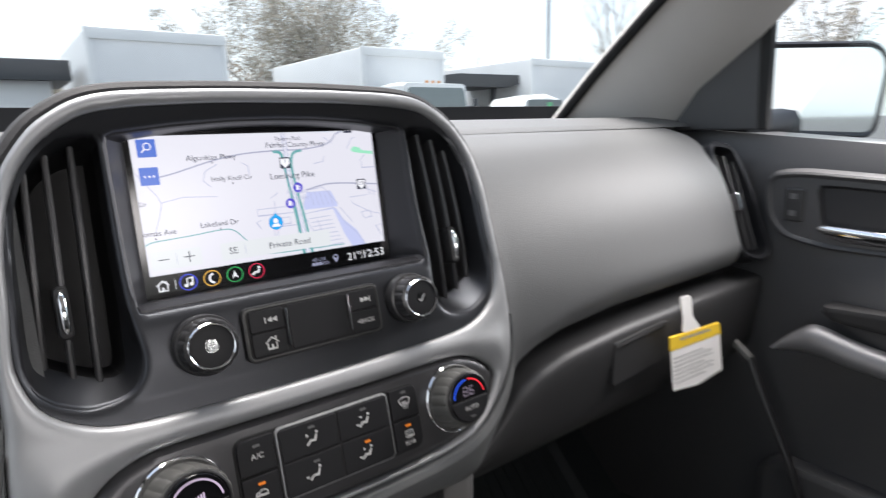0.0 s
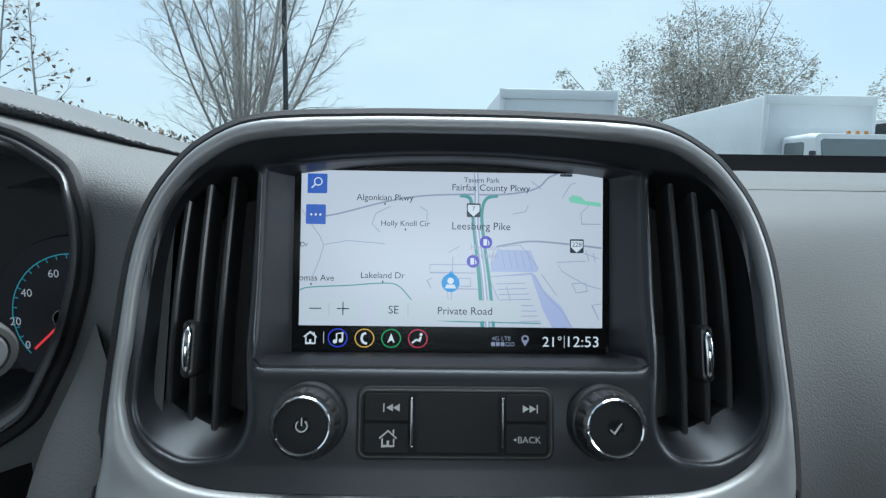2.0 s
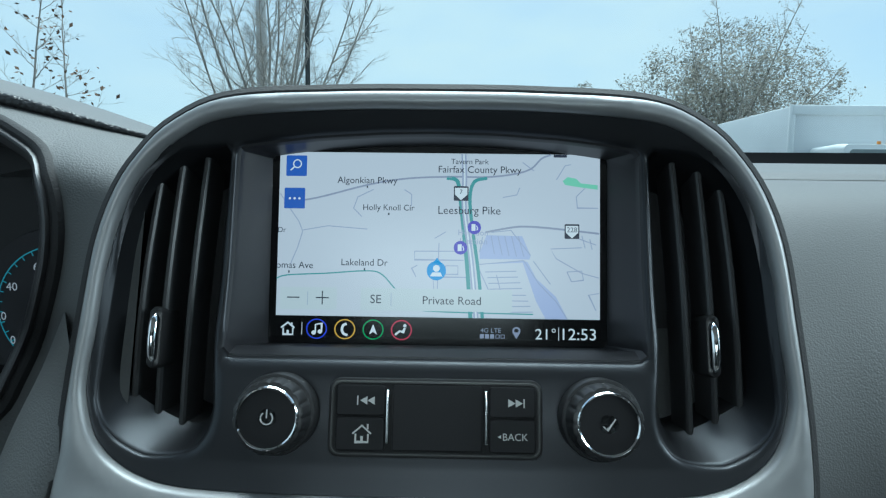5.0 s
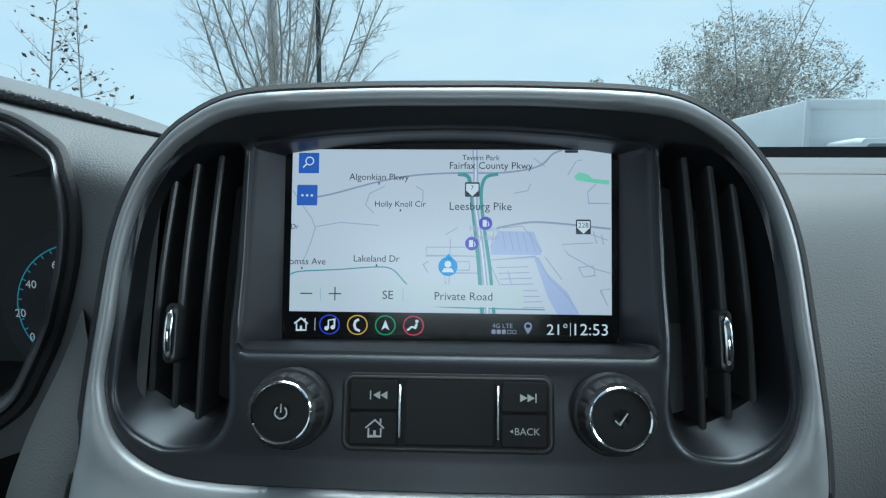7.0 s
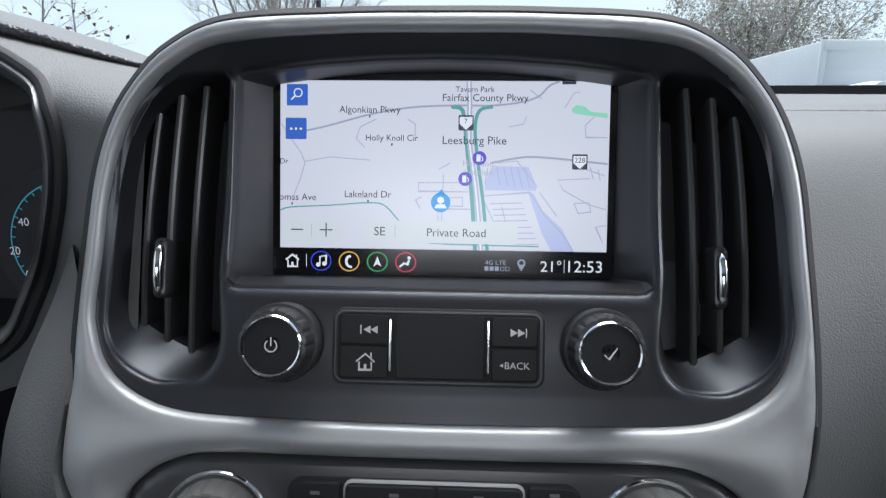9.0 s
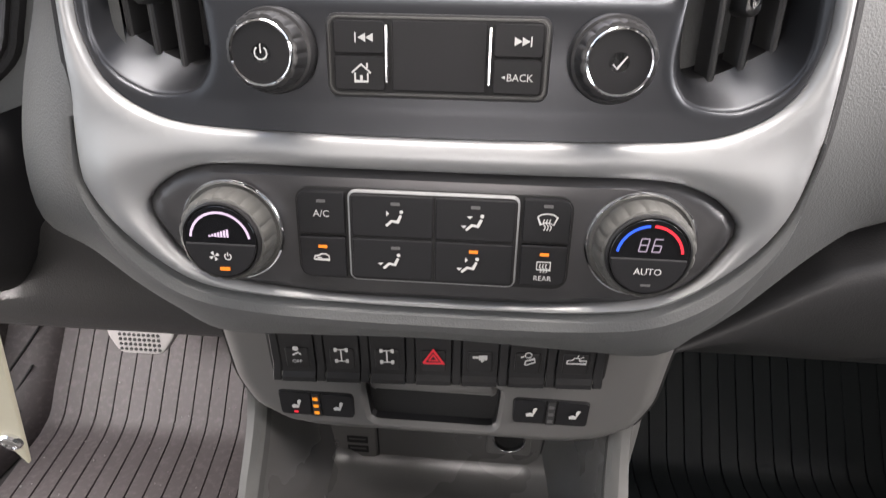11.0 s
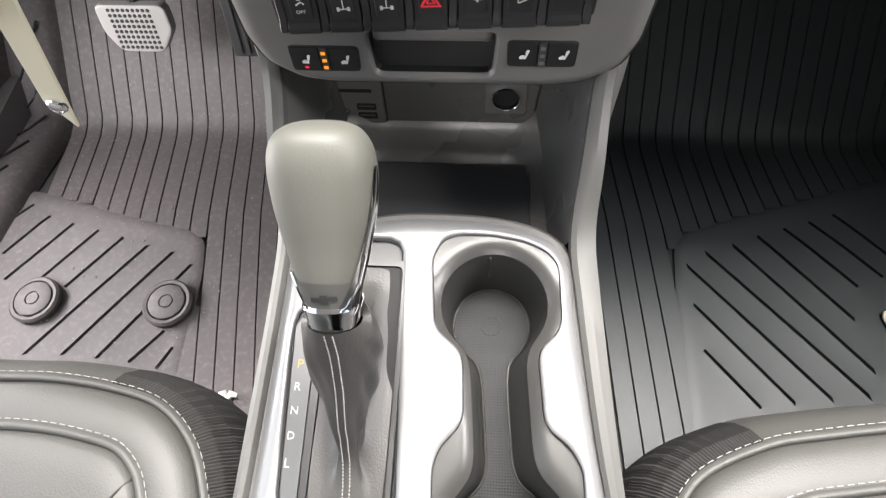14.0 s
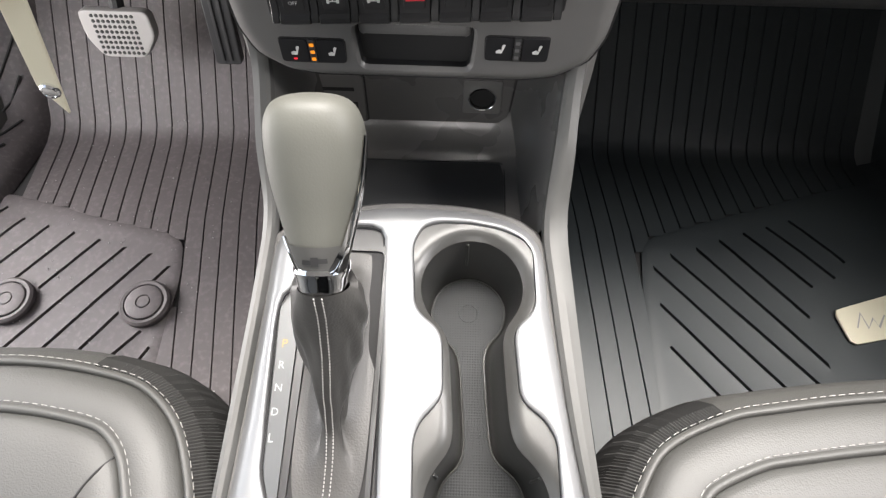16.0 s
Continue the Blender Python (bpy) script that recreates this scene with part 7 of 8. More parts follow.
# side window glass and frame, right
win = tagged(part("window_1", slab(frame_of((.765, 0, 0), (0, -1, 0), (0, 0, 1)), [Vector(p) for p in ((.02, 1.27), (.64, 1.262), (.64, 1.66), (.25, 1.66))], -.002, .002, 0), M_GLASS, None, "clear passenger door window glass"), category="window", kind="structure")
win.visible_shadow = False
part("sail_panel", slab(frame_of((.752, 0, 0), (0, -1, 0), (0, 0, 1)), [Vector(p) for p in ((-.150, 1.285), (-.008, 1.285), (-.018, 1.470), (-.040, 1.445))], -.01, .006, .003), M_DOOR, door, "black triangular mirror sail panel")
part("window_pillar", slab(frame_of((.752, 0, 0), (0, -1, 0), (0, 0, 1)), [Vector(p) for p in ((-.012, 1.285), (.004, 1.285), (-.002, 1.50), (-.022, 1.48))], -.01, .004, .002), M_GAP, door)
# outside mirror
mir = thing("side_mirror", (.93, .0, 1.30), "black passenger side mirror reflecting the pale sky", "side mirror")
F_MI = frame_of((.965, .008, 1.348), (.84, -.54, 0), (0, 0, 1))
mo = round_poly([(-.120, .075), (.088, .075), (.115, .045), (.102, -.085), (-.098, -.075)], .025, 50)
bm = bmesh.new()
loft(bm, [[F_MI(p.x, p.y, 0) for p in inset(mo, .012)], [F_MI(p.x, p.y, .004) for p in inset(mo, .004)], [F_MI(p.x, p.y, 0) for p in mo], [F_MI(p.x, p.y, -.05) for p in inset(mo, .004)], [F_MI(p.x, p.y, -.10) for p in inset(mo, .04)]], cap1=True)
part("housing", bm, M_BEZEL, mir)
M_MIRROR = mat("mirror_glass", (0.9, 0.92, 0.92), 0.01, metal=1.0, vary=0.0)
part("mirror_glass", slab(F_MI, inset(mo, .010), -.004, .001, 0), M_MIRROR, mir, "mirror glass")
part("arm", tube(bmesh.new(), [(.78, .07, 1.29), (.87, .06, 1.285), (.93, .05, 1.29)], [.035, .03, .03], 12), M_BEZEL, mir)

# pillars and windshield
def pillar(s):
    pts_in = [(s * .70, .36, 1.300), (s * .665, .22, 1.40), (s * .62, .02, 1.53), (s * .57, -.20, 1.66), (s * .55, -.30, 1.70)]
    pts_out = [(s * .765, .16, 1.280), (s * .755, .08, 1.36), (s * .735, -.06, 1.48), (s * .70, -.22, 1.62), (s * .68, -.32, 1.69)]
    a, b = spline(pts_in, 5), spline(pts_out, 5)
    rows = [[p + Vector((s * .03, .05, .0)) for p in a], a, [p * .7 + q * .3 + Vector((-s * .012, -.012, -.004)) for p, q in zip(a, b)], [p * .3 + q * .7 + Vector((-s * .014, -.012, -.004)) for p, q in zip(a, b)], b, [q + Vector((s * .03, .03, 0)) for q in b]]
    ob = wall_part("pillar_right" if s > 0 else "pillar_left", rows, M_PILLAR, "light grey fabric trimmed windshield pillar", "pillar")
    gl = tube(bmesh.new(), [p + Vector((-s * .004, -.004, .0)) for p in a], .009, 8)
    tagged(part("glass_trim_right" if s > 0 else "glass_trim_left", gl, M_FRIT, None, "black windshield edge trim"), category="trim", kind="structure")
    return ob


pillar(1)
pillar(-1)
rows = [[Vector((x, .55 - .06 * (x / .8) ** 2, 1.30)) for x in np.linspace(-.78, .78, 12)], [Vector((x, .10 - .06 * (x / .8) ** 2, 1.52)) for x in np.linspace(-.72, .72, 12)], [Vector((x, -.30 - .04 * (x / .8) ** 2, 1.70)) for x in np.linspace(-.62, .62, 12)]]
ws = wall_part("windshield", rows, M_GLASS, "clear curved windshield glass", "windshield")
ws.visible_shadow = False
rows = [[Vector((x, y, z)) for x in np.linspace(-.74, .74, 8)] for y, z in ((-.22, 1.705), (-.30, 1.70), (-.6, 1.725), (-1.2, 1.72), (-1.55, 1.68))]
wall_part("ceiling", rows, M_HEAD, "pale cloth headliner", "ceiling")
rows = [[Vector((x, y, z + .03)) for x in np.linspace(-.78, .78, 8)] for y, z in ((-.20, 1.70), (-.30, 1.71), (-.6, 1.735), (-1.2, 1.73), (-1.60, 1.68))]
wall_part("roof", rows, mat("white_body_paint", (0.7, 0.7, 0.7), 0.3, coat=0.5), "white painted cab roof", "roof")
# rear wall with a window opening
F_RW = frame_of((0, -1.58, 0), (1, 0, 0), (0, 0, 1))
tagged(part("wall_rear", sheet(F_RW, resample([Vector(p) for p in ((-.78, .45), (.78, .45), (.78, 1.70), (-.78, 1.70))], 60), [round_poly([(-.60, 1.25), (.60, 1.25), (.55, 1.60), (-.55, 1.60)], .05, 50)], .08, lambda q: 0 * q[:, 0], (.05, .04)), M_CARPET, None, "dark cab rear wall with window opening"), category="wall", kind="structure")
# unseen rear glass, its dark tint added to hold back sky light
g = tagged(part("window_2", slab(F_RW, round_poly([(-.62, 1.23), (.62, 1.23), (.57, 1.62), (-.57, 1.62)], .05, 50), -.03, -.026, 0), M_TINT, None, "unseen rear cab window glass, tinted dark to cut light"), category="window", kind="structure")
# added walls behind the front door frames, both sides, and the sill under the open driver door
for s, nm in ((1, "wall_right"), (-1, "wall_left")):
    # right wall starts further forward to block light from the passenger window
    rows = [[Vector((s * .775, y, z)) for y in (-.62 if s > 0 else -.92, -1.25, -1.6)] for z in (.46, 1.0, 1.70)]
    wall_part(nm, rows, M_CARPET, "added dark side wall closing the unseen rear cab", "wall")
    rows = [[Vector((s * .775, y, z)) for y in (.16, .40, .62)] for z in (.42, .9, 1.29)]
    wall_part(nm.replace("wall", "kick_panel"), rows, M_CONSOLE, "charcoal kick panel beside the footwell", "kick panel")
rows = [[Vector((x, y, z)) for y in (-1.6, -.5, .5)] for x, z in ((-.70, .50), (-.72, .56), (-.78, .565), (-.80, .50), (-.80, .30))]
wall_part("door_sill", rows, M_CONSOLE, "black plastic door sill", "door sill")
rows = [[Vector((x, y, z)) for x in (-.80, 0, .80)] for y, z in ((.52, .44), (.60, .8), (.60, 1.31))]
wall_part("firewall", rows, M_CARPET, "dark firewall behind the dashboard", "firewall")
# hood of the truck in front of the windshield
rows = [[Vector((x, y, z - .04 * (x / .8) ** 2)) for x in np.linspace(-.85, .85, 9)] for y, z in ((.56, 1.20), (.9, 1.19), (1.5, 1.12), (1.75, .95), (1.78, .5))]
wall_part("truck_hood", rows, bpy.data.materials["white_body_paint"], "painted engine hood", "engine hood")

# ---- outside ----
M_ASPH = mat("asphalt", (0.05, 0.05, 0.052), 0.85, bump=0.5, scale=60, coarse=0.3)
bm = bmesh.new()
skin(bm, [[Vector((x, y, 0)) for x in (-900, -60, 60, 900)] for y in (-900, -60, 60, 900)])
tagged(part("ground", bm, M_ASPH, None, "dark asphalt parking lot reaching the horizon"), category="ground", kind="structure")
M_BOX = mat("white_box_panel", (0.62, 0.64, 0.65), 0.45, bump=0.02, scale=30, coarse=1.0)
M_CAB = mat("white_cab_paint", (0.66, 0.68, 0.68), 0.3, coat=0.4, coarse=1.0)
M_DARKGL = mat("greenish_cab_glass", (0.16, 0.19, 0.19), 0.15)
M_TYRE = mat("black_tyre_rubber", (0.02, 0.02, 0.02), 0.8)
M_DARK = mat("dark_steel_body", (0.035, 0.04, 0.045), 0.5, coarse=1.0)


def block(x0, x1, y0, y1, z0, z1, b=.03):
    return slab(frame_of((0, 0, 0), (1, 0, 0), (0, 1, 0)), rrect(x0, x1, y0, y1, .05, 3), z0, z1, b)


def wheel(parent, x, y, r=.42, w=.28):
    F = frame_of((x, y, r), (0, 1, 0), (0, 0, 1))
    t = part("wheel", lathe(F, 0, 0, [(r * .55, -w / 2), (r * .95, -w / 2), (r, -w / 3), (r, w / 3), (r * .95, w / 2), (r * .55, w / 2)], 28), M_TYRE, parent)
    part("rim", lathe(F, 0, 0, [(r * .55, -w / 3), (r * .2, 0), (r * .55, w / 3)], 20), M_CAB, t)


def box_truck(x0, x1, y0, y1, top, cab, label):
    t = thing("box_truck", ((x0 + x1) / 2, y0, 0), label, "box truck", "parked box trucks")
    part("cargo_box", block(x0, x1, y0, y1, .95, top, .04), M_BOX, t)
    for x in (x0 + .03, x1 - .03):
        part("corner_post", block(x - .07, x + .07, y0 - .02, y0 + .10, .95, top + .02, .01), M_CAB, t)
    part("top_rail", block(x0 - .02, x1 + .02, y0 - .03, y0 + .10, top - .22, top + .015, .03), M_CAB, t)
    part("chassis", block(x0 + .6, x1 - .6, y0 - 1.4, y1 - .3, .5, .95, .02), M_DARK, t)
    if cab:
        a, b, c, h = cab
        bm = bmesh.new()
        F = frame_of((0, 0, 0), (1, 0, 0), (0, 0, 1))
        rings = []
        for y, g, z0, z1 in ((c + 1.45, .02, .6, h - .02), (c + .5, 0, .6, h), (c + .22, .02, .6, h - .03), (c + .02, .06, .6, 1.55), (c, .08, .62, 1.45)):
            rings.append([Vector((p.x, y, p.y)) for p in rrect(a + g, b - g, z0, z1, .12, 4)])
        loft(bm, rings, cap0=True, cap1=True)
        part("cab", bm, M_CAB, t)
        F_W = frame_of(((a + b) / 2, c - .010, 1.52), (1, 0, 0), (0, .21, .84))
        part("cab_windshield", slab(F_W, rrect(-(b - a) / 2 + .12, (b - a) / 2 - .12, .0, (h - .14 - 1.5), .08), -.02, .02, .005), M_DARKGL, t)
        part("wiper", slab(F_W, [Vector((-.6, .04)), Vector((-.58, .02)), Vector((.2, .16)), Vector((.2, .18))], .02, .03, 0), M_DARK, t)
        F_S = frame_of((a - .004, c + .95, 1.55), (0, -1, 0), (0, 0, 1))
        part("side_window", slab(F_S, rrect(-.35, .38, 0, .68, .06), -.01, .012, .004), M_DARKGL, t)
        for s, x in ((-1, a), (1, b)):
            part("door_mirror", block(x + s * .16 - .07, x + s * .16 + .07, c - .05, c + .05, 1.55, 2.0, .02), M_DARK, t)
        for i in range(3):
            part("marker_lamp", block((a + b) / 2 - .2 + .2 * i - .04, (a + b) / 2 - .2 + .2 * i + .04, c + .3, c + .38, h - .02, h + .05, .01), mat("amber_marker", (.5, .2, .03), .4), t)
        for x in (a + .15, b - .15):
            wheel(t, x, c + .9)
    for x in (x0 + .3, x1 - .3):
        wheel(t, x, y1 - 1.4)
    return t


box_truck(8.06, 10.78, 14, 20.5, 3.40, (8.46, 10.55, 12.45, 2.42), "white box truck with a blunt cab parked facing the lot")
box_truck(1.62, 4.42, 14, 20, 3.42, None, "white box truck seen above the dashboard hood")
box_truck(14.7, 18.6, 14.2, 21, 3.42, None, "pale box truck body parked beside the others")
# dark dump body and a parked car under it
dt = thing("dump_truck", (13, 15, 0), "dark dump bed truck parked behind the box truck", "dump truck")
bm = bmesh.new()
loft(bm, [[Vector((11.5, y, z)) for y, z in ((15, 2.62), (15, 2.84), (17.5, 2.84), (17.5, 2.62))], [Vector((12.0, y, z)) for y, z in ((14.8, 2.50), (14.8, 2.90), (17.5, 2.9), (17.5, 2.5))], [Vector((14.2, y, z)) for y, z in ((14.8, 2.50), (14.8, 2.92), (17.5, 2.92), (17.5, 2.5))], [Vector((15.6, y, z)) for y, z in ((14.8, 2.82), (14.8, 2.92), (17.5, 2.92), (17.5, 2.82))]], cap0=True, cap1=True)
part("dump_bed", bm, M_DARK, dt)
part("chassis", block(12.3, 14.2, 15.2, 18, .6, 1.9, .02), M_DARK, dt)
for x in (12.4, 14.0):
    part("post", block(x - .08, x + .08, 15.3, 15.5, 1.85, 2.55, .01), M_DARK, dt)
for x in (12.2, 14.2):
    wheel(dt, x, 15.6)
fl = thing("flatbed_truck", (-.5, 16, 0), "dark flat-topped truck parked behind the hood", "flatbed truck")
part("bed", block(-1.45, 1.38, 15, 18, 2.42, 2.85, .03), M_DARK, fl)
part("cabin", block(-1.1, 1.0, 15.3, 17.6, 1.1, 2.44, .03), M_BOX, fl)
part("chassis", block(-1.3, 1.0, 15.2, 17.6, .4, 1.12, .02), M_DARK, fl)
for x in (-1.0, .7):
    wheel(fl, x, 15.3)
car = thing("parked_car", (12.7, 12.4, 0), "silver parked car with a green windshield sticker", "car")
bm = bmesh.new()
rings = []
for x, z0, z1, g in ((11.2, .5, 1.15, .1), (11.6, .4, 1.30, 0), (12.0, .4, 2.00, .15), (12.9, .4, 2.12, .15), (13.6, .4, 1.95, .15), (14.2, .4, 1.35, 0), (14.6, .5, 1.2, .1)):
    rings.append([Vector((x, p.x, p.y)) for p in rrect(11.6 + g, 13.4 - g, z0, z1, .2, 4)])
loft(bm, rings, cap0=True, cap1=True)
part("body", bm, M_CAB, car)
part("windshield", slab(frame_of((12.75, 11.74, 1.45), (1, 0, 0), (0, .06, 1)), rrect(-.7, .75, 0, .5, .08), -.01, .03, .005), M_DARKGL, car)
part("sticker", slab(frame_of((12.75, 11.74, 1.45), (1, 0, 0), (0, .06, 1)), rrect(.10, .28, .30, .42, .02), .0, .036, .002), mat("green_sticker", (.1, .5, .2), .5), car)
for x in (11.7, 14.0):
    wheel(car, x, 11.75, .34, .22)
# poles
for x, y, h, r, c, lb in ((-4.15, 16.5, 12, .075, (.03, .035, .035), "dark slim lamp pole"), (-8.2, 25, 14, .24, (.5, .49, .47), "weathered pale utility pole"), (17.4, 16, 9, .07, (.25, .26, .27), "grey lamp pole behind the trucks")):
    p = thing("lamp_pole", (x, y, 0), lb, "pole")
    m_ = mat("pole_surface", c, .6, coarse=2)
    part("shaft", tube(bmesh.new(), [(x, y, 0), (x, y, h * .5), (x, y, h)], [r, r * .9, r * .75], 14), m_, p)
    part("base", block(x - r * 2, x + r * 2, y - r * 2, y + r * 2, 0, .4, .02), m_, p)
    part("lamp_head", block(x - .15, x + .5, y - .12, y + .12, h - .05, h + .08, .02), m_, p)

# ---- trees ----
# bark and brown-green leaves are lightened to carry haze and windshield veil
M_BARK = mat("hazed_grey_bark", (0.36, 0.335, 0.30), 0.9, bump=0.6, scale=20, coarse=2)
M_LEAF = mat("hazed_brown_green_leaves", (0.19, 0.18, 0.145), 0.8, vary=0.4, coarse=1.5)
M_LEAF2 = mat("dry_brown_leaves", (0.13, 0.07, 0.035), 0.8, vary=0.3, coarse=2)


def tree(name, x, y, h, label, seed, stems=6, fork=1.2, tilt=(8, 40), reach=.34, angle=(32, 52), side=15, twigs=8, fine=3, bend=.05, leaf=None, leaves=0, leaf_size=.05, leaf_top=.65, girth=.07, limb=1.0, clumps=None):
    """Trunk, arching stems, side limbs, twigs and fine twigs, with leaves on the lower part where it has any."""
    rng = random.Random(seed)
    ob = thing(name, (x, y, 0), label, "tree", "trees beyond the lot")
    verts, faces, tips = [], [], []

    def limb_line(p, d, length, r0, r1, steps, k, rise, wander):
        pts, last = [], None
        for i in range(steps + 1):
            r = r0 + (r1 - r0) * i / steps
            e = d.orthogonal().normalized()
            w = d.cross(e)
            ring = range(len(verts), len(verts) + k)
            for j in range(k):
                t = 2 * math.pi * j / k
                verts.append(p + (e * math.cos(t) + w * math.sin(t)) * r)
            if last is not None:
                for j in range(k):
                    faces.append((last[j], last[(j + 1) % k], ring[(j + 1) % k], ring[j]))
            last = ring
            pts.append((p.copy(), d.copy(), r))
            d = (d + Vector((rng.gauss(0, wander), rng.gauss(0, wander), rise + rng.gauss(0, wander)))).normalized()
            p = p + d * (length / steps)
        return pts

    def off(d, deg):
        ax = d.orthogonal().normalized()
        ax.rotate(Matrix.Rotation(rng.uniform(0, 2 * math.pi), 3, d))
        return (d * math.cos(radians(deg)) + ax * math.sin(radians(deg))).normalized()

    def along(pts, t):
        i = min(len(pts) - 2, int(t * (len(pts) - 1)))
        f = t * (len(pts) - 1) - i
        return pts[i][0].lerp(pts[i + 1][0], f), pts[i][1], pts[i][2]

    root = limb_line(Vector((0, 0, -.05)), Vector((0, 0, 1)), fork + .05, girth * 1.5, girth, 4, 8, .0, .02)
    for s in range(stems):
        az = 2 * math.pi * (s + rng.uniform(-.35, .35)) / stems
        tl = radians(rng.uniform(*tilt)) if stems > 1 else radians(2)
        d = Vector((math.sin(tl) * math.cos(az), math.sin(tl) * math.sin(az), math.cos(tl)))
        length = (h - fork) * (1.0 - .25 * rng.random())
        stem = limb_line(root[-1 - s % 2][0], d, length, girth * (.75 if stems > 1 else .95), .012, 10, 5, bend, .05)
        for b in range(side):
            t = .10 + .87 * (b + rng.random()) / side
            p, e, r = along(stem, t)
            bl = (h * reach) * (1.08 - .85 * t) * rng.uniform(.65, 1.25) * limb
            br = limb_line(p, off(e, rng.uniform(*angle)), bl, min(r * .7, .006 + .008 * bl), .005, 6, 4, bend * 1.1, .08)
            for w in range(twigs):
                q, f, r2 = along(br, .15 + .84 * (w + rng.random()) / twigs)
                tw = limb_line(q, off(f, rng.uniform(25, 50)), bl * rng.uniform(.18, .42), min(r2 * .75, .007), .0038, 3, 3, bend * 1.3, .10)
                tips.append(tw[-1][0])
                for _ in range(fine):
                    q3, f3, r3 = along(tw, rng.uniform(.2, .98))
                    ft = limb_line(q3, off(f3, rng.uniform(22, 48)), bl * rng.uniform(.07, .17), .0038, .0026, 2, 3, bend, .10)
                    tips.append(ft[-1][0])
    me = bpy.data.meshes.new("trunk")
    me.from_pydata(verts, [], faces)
    me.materials.append(M_BARK)
    me.polygons.foreach_set("use_smooth", [True] * len(me.polygons))
    t = new("trunk", me)
    t.parent = ob
    tagged(t, "bare branching limbs")
    if leaf:
        lv, lf = [], []
        for p in tips:
            keep = 1.0 if p.z < h * leaf_top * .85 else (.45 if p.z < h * leaf_top else .06)
            for _ in range(leaves):
                if rng.random() < keep * .6:
                    c = p + Vector((rng.gauss(0, .10), rng.gauss(0, .10), rng.gauss(0, .09)))
                    a = Vector((rng.gauss(0, 1), rng.gauss(0, 1), rng.gauss(0, 1))).normalized()
                    b = a.orthogonal().normalized()
                    z = leaf_size * rng.uniform(.5, 1.2)
                    n0 = len(lv)
                    lv += [c - a * z, c + b * z * .5, c + a * z, c - b * z * .5]
                    lf.append((n0, n0 + 1, n0 + 2, n0 + 3))
        if clumps:
            count, rx, rz, cz = clumps
            for _ in range(count):
                v = Vector((rng.gauss(0, 1), rng.gauss(0, 1), rng.gauss(0, 1))).normalized() * rng.random() ** .45
                g = Vector((v.x * rx, v.y * rx, cz + v.z * rz))
                for _ in range(rng.randint(10, 34)):
                    c = g + Vector((rng.gauss(0, .22), rng.gauss(0, .22), rng.gauss(0, .16)))
                    a = Vector((rng.gauss(0, 1), rng.gauss(0, 1), rng.gauss(0, 1))).normalized()
                    b = a.orthogonal().normalized()
                    z = leaf_size * rng.uniform(.5, 1.2)
                    n0 = len(lv)
                    lv += [c - a * z, c + b * z * .5, c + a * z, c - b * z * .5]
                    lf.append((n0, n0 + 1, n0 + 2, n0 + 3))
        me = bpy.data.meshes.new("crown")
        me.from_pydata(lv, [], lf)
        me.materials.append(leaf)
        c = new("crown", me)
        c.parent = ob
        tagged(c, "sparse brownish leaves", kind="stuff")
    return ob


tree("bare_tree", -5.9, 18.5, 11.5, "bare winter tree with many fine upright branches", 3, stems=13, fork=1.3, tilt=(3, 36), reach=.19, side=22, twigs=11, girth=.075, bend=.03)
tree("leafy_tree", 11.2, 24.5, 9.4, "dense dark tree with dull brown-green leaves and bare arching top", 8, stems=13, fork=.8, tilt=(6, 58), reach=.26, angle=(35, 72), side=17, twigs=10, bend=.004, leaf=M_LEAF, leaves=3, leaf_size=.07, leaf_top=.75, girth=.10, clumps=(950, 3.7, 2.9, 5.4))
tree("bare_tree", 17.6, 20.5, 4.6, "small bare tree behind the parked trucks", 12, stems=6, fork=1.5, tilt=(6, 34), reach=.26, side=9, twigs=6, fine=2, girth=.05)
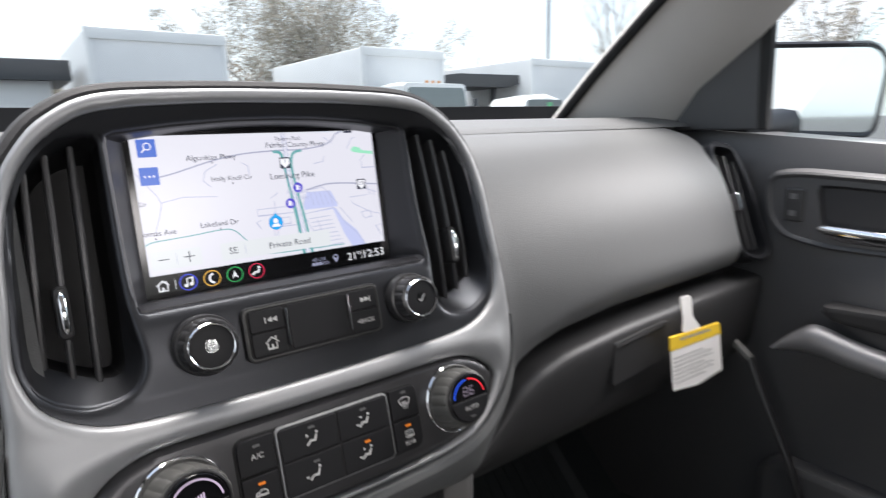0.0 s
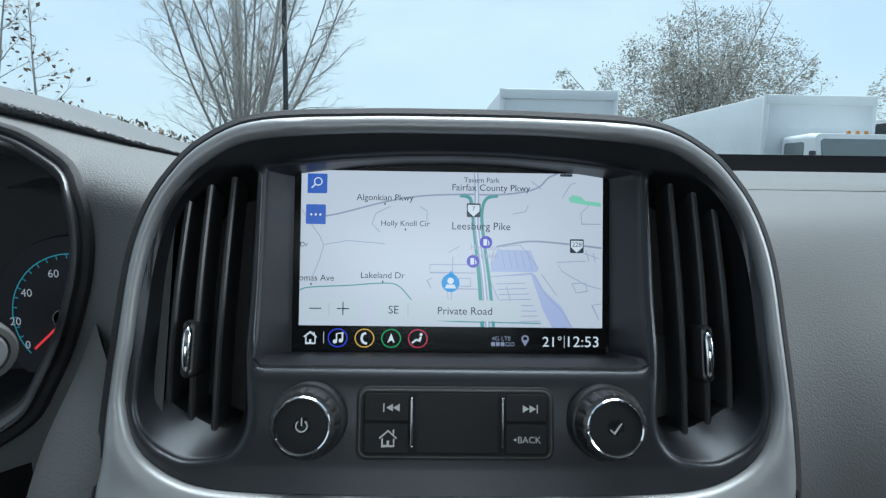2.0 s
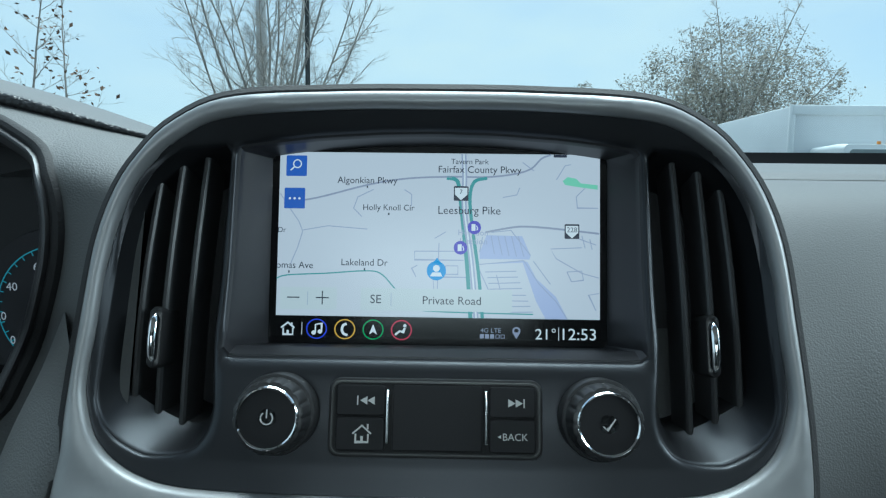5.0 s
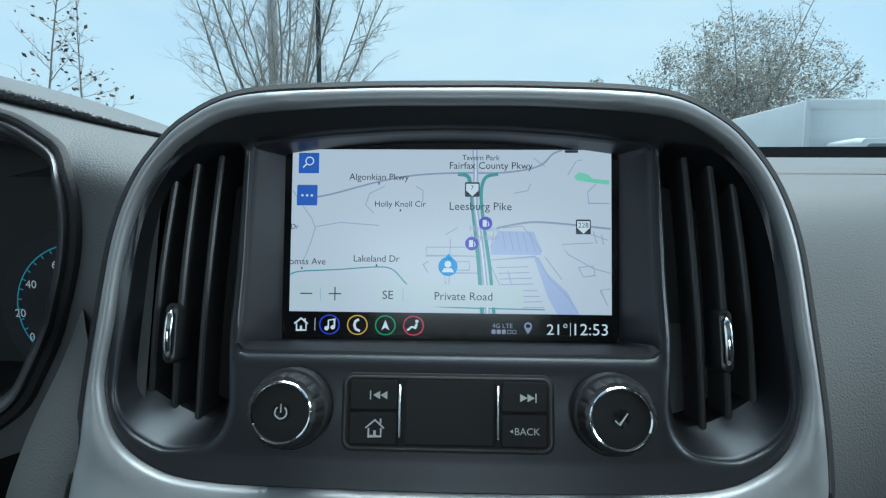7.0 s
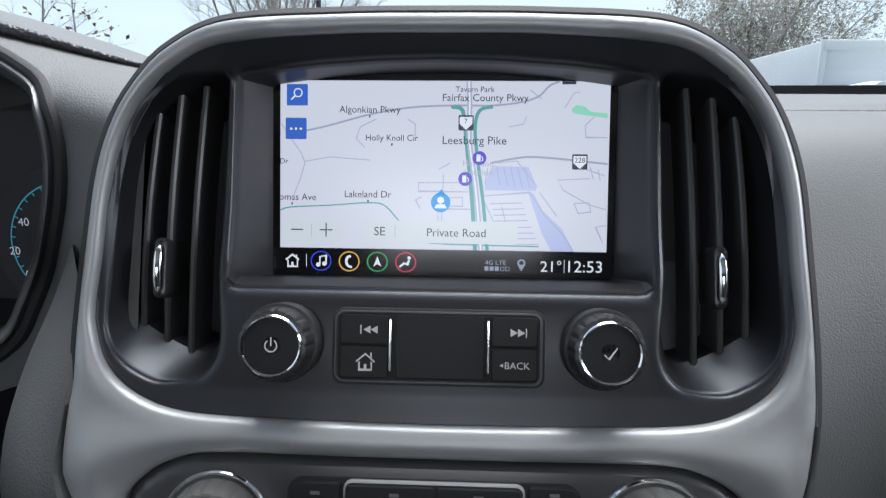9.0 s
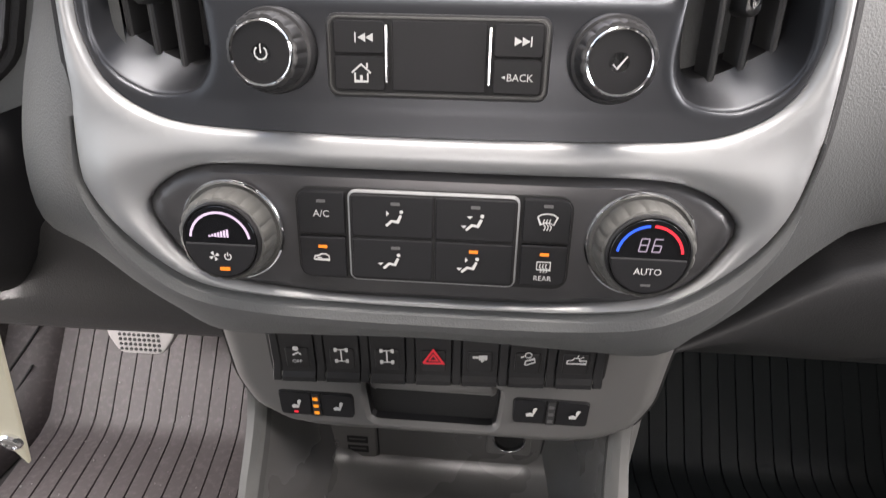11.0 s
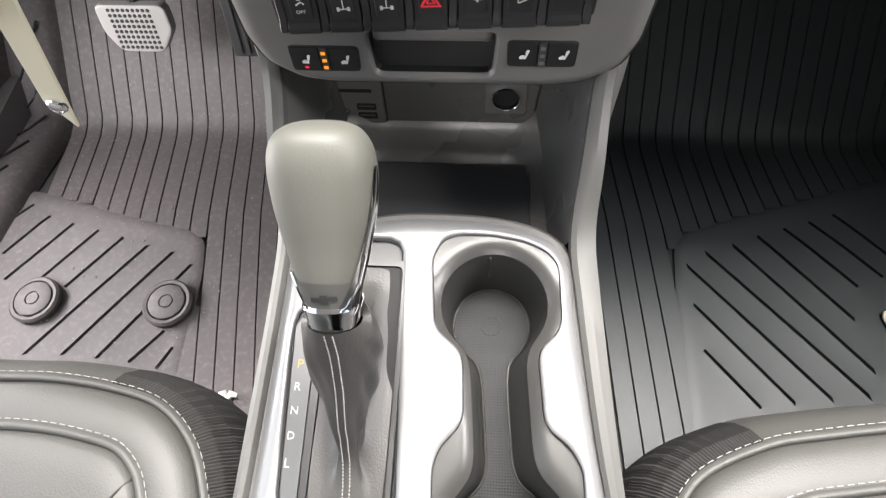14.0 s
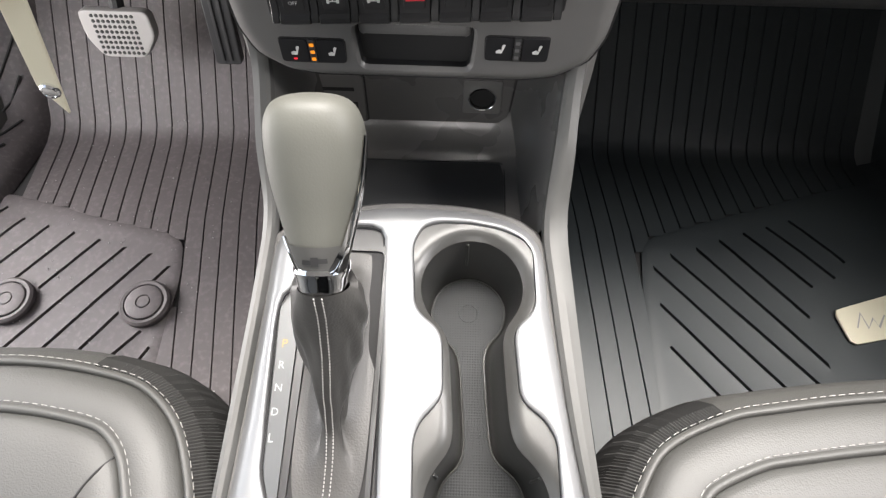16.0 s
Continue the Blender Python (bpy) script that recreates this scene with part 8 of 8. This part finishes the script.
tree("sparse_tree", -12.9, 17.5, 8.4, "thin tree with a few dry brown leaves", 21, stems=1, fork=.9, reach=.20, angle=(45, 70), side=26, twigs=5, fine=1, bend=.03, leaf=M_LEAF2, leaves=1, leaf_size=.09, leaf_top=.9, girth=.055)
tree("sparse_tree", -11.95, 17.9, 7.8, "thin tree with a few dry brown leaves", 22, stems=1, fork=.9, reach=.22, angle=(45, 70), side=26, twigs=5, fine=1, bend=.03, leaf=M_LEAF2, leaves=1, leaf_size=.10, leaf_top=.9, girth=.055)
tree("bare_tree", 25, 18, 9, "bare tree beyond the parking lot", 31, stems=6, side=11, twigs=6, fine=2, girth=.09)
tree("leafy_tree", 33, 12, 9, "dark tree seen past the side mirror", 33, stems=6, tilt=(8, 50), angle=(35, 60), side=10, twigs=7, fine=2, leaf=M_LEAF, leaves=3, leaf_size=.11, leaf_top=.8, girth=.12)
tree("evergreen_tree", 2.5, 30, 4.6, "slim dark tree behind the box truck", 41, stems=1, reach=.22, angle=(45, 65), side=24, twigs=6, fine=2, leaf=M_LEAF, leaves=4, leaf_size=.10, leaf_top=1.3, girth=.05)

# low far woods
rng = random.Random(5)
lv, lf = [], []
for _ in range(34000):
    x = rng.uniform(-120, 120)
    y = 55 + rng.gauss(0, 4)
    top = 5.0 + 1.2 * math.sin(x * .13) + .8 * math.sin(x * .41 + 1)
    c = Vector((x, y, max(.05, rng.betavariate(1.3, 1.2) * top)))
    a = Vector((rng.gauss(0, 1), rng.gauss(0, 1), rng.gauss(0, 1.5))).normalized()
    b = a.orthogonal().normalized()
    s = rng.uniform(.15, .5)
    n0 = len(lv)
    lv += [c - a * s, c + b * s * .4, c + a * s, c - b * s * .4]
    lf.append((n0, n0 + 1, n0 + 2, n0 + 3))
me = bpy.data.meshes.new("far_woods")
me.from_pydata(lv, [], lf)
me.materials.append(mat("brown_far_brush", (0.20, 0.16, 0.12), 0.9, vary=.3, coarse=.2))
tagged(new("far_woods", me), "low brown winter brush along the horizon", "woods", kind="stuff")
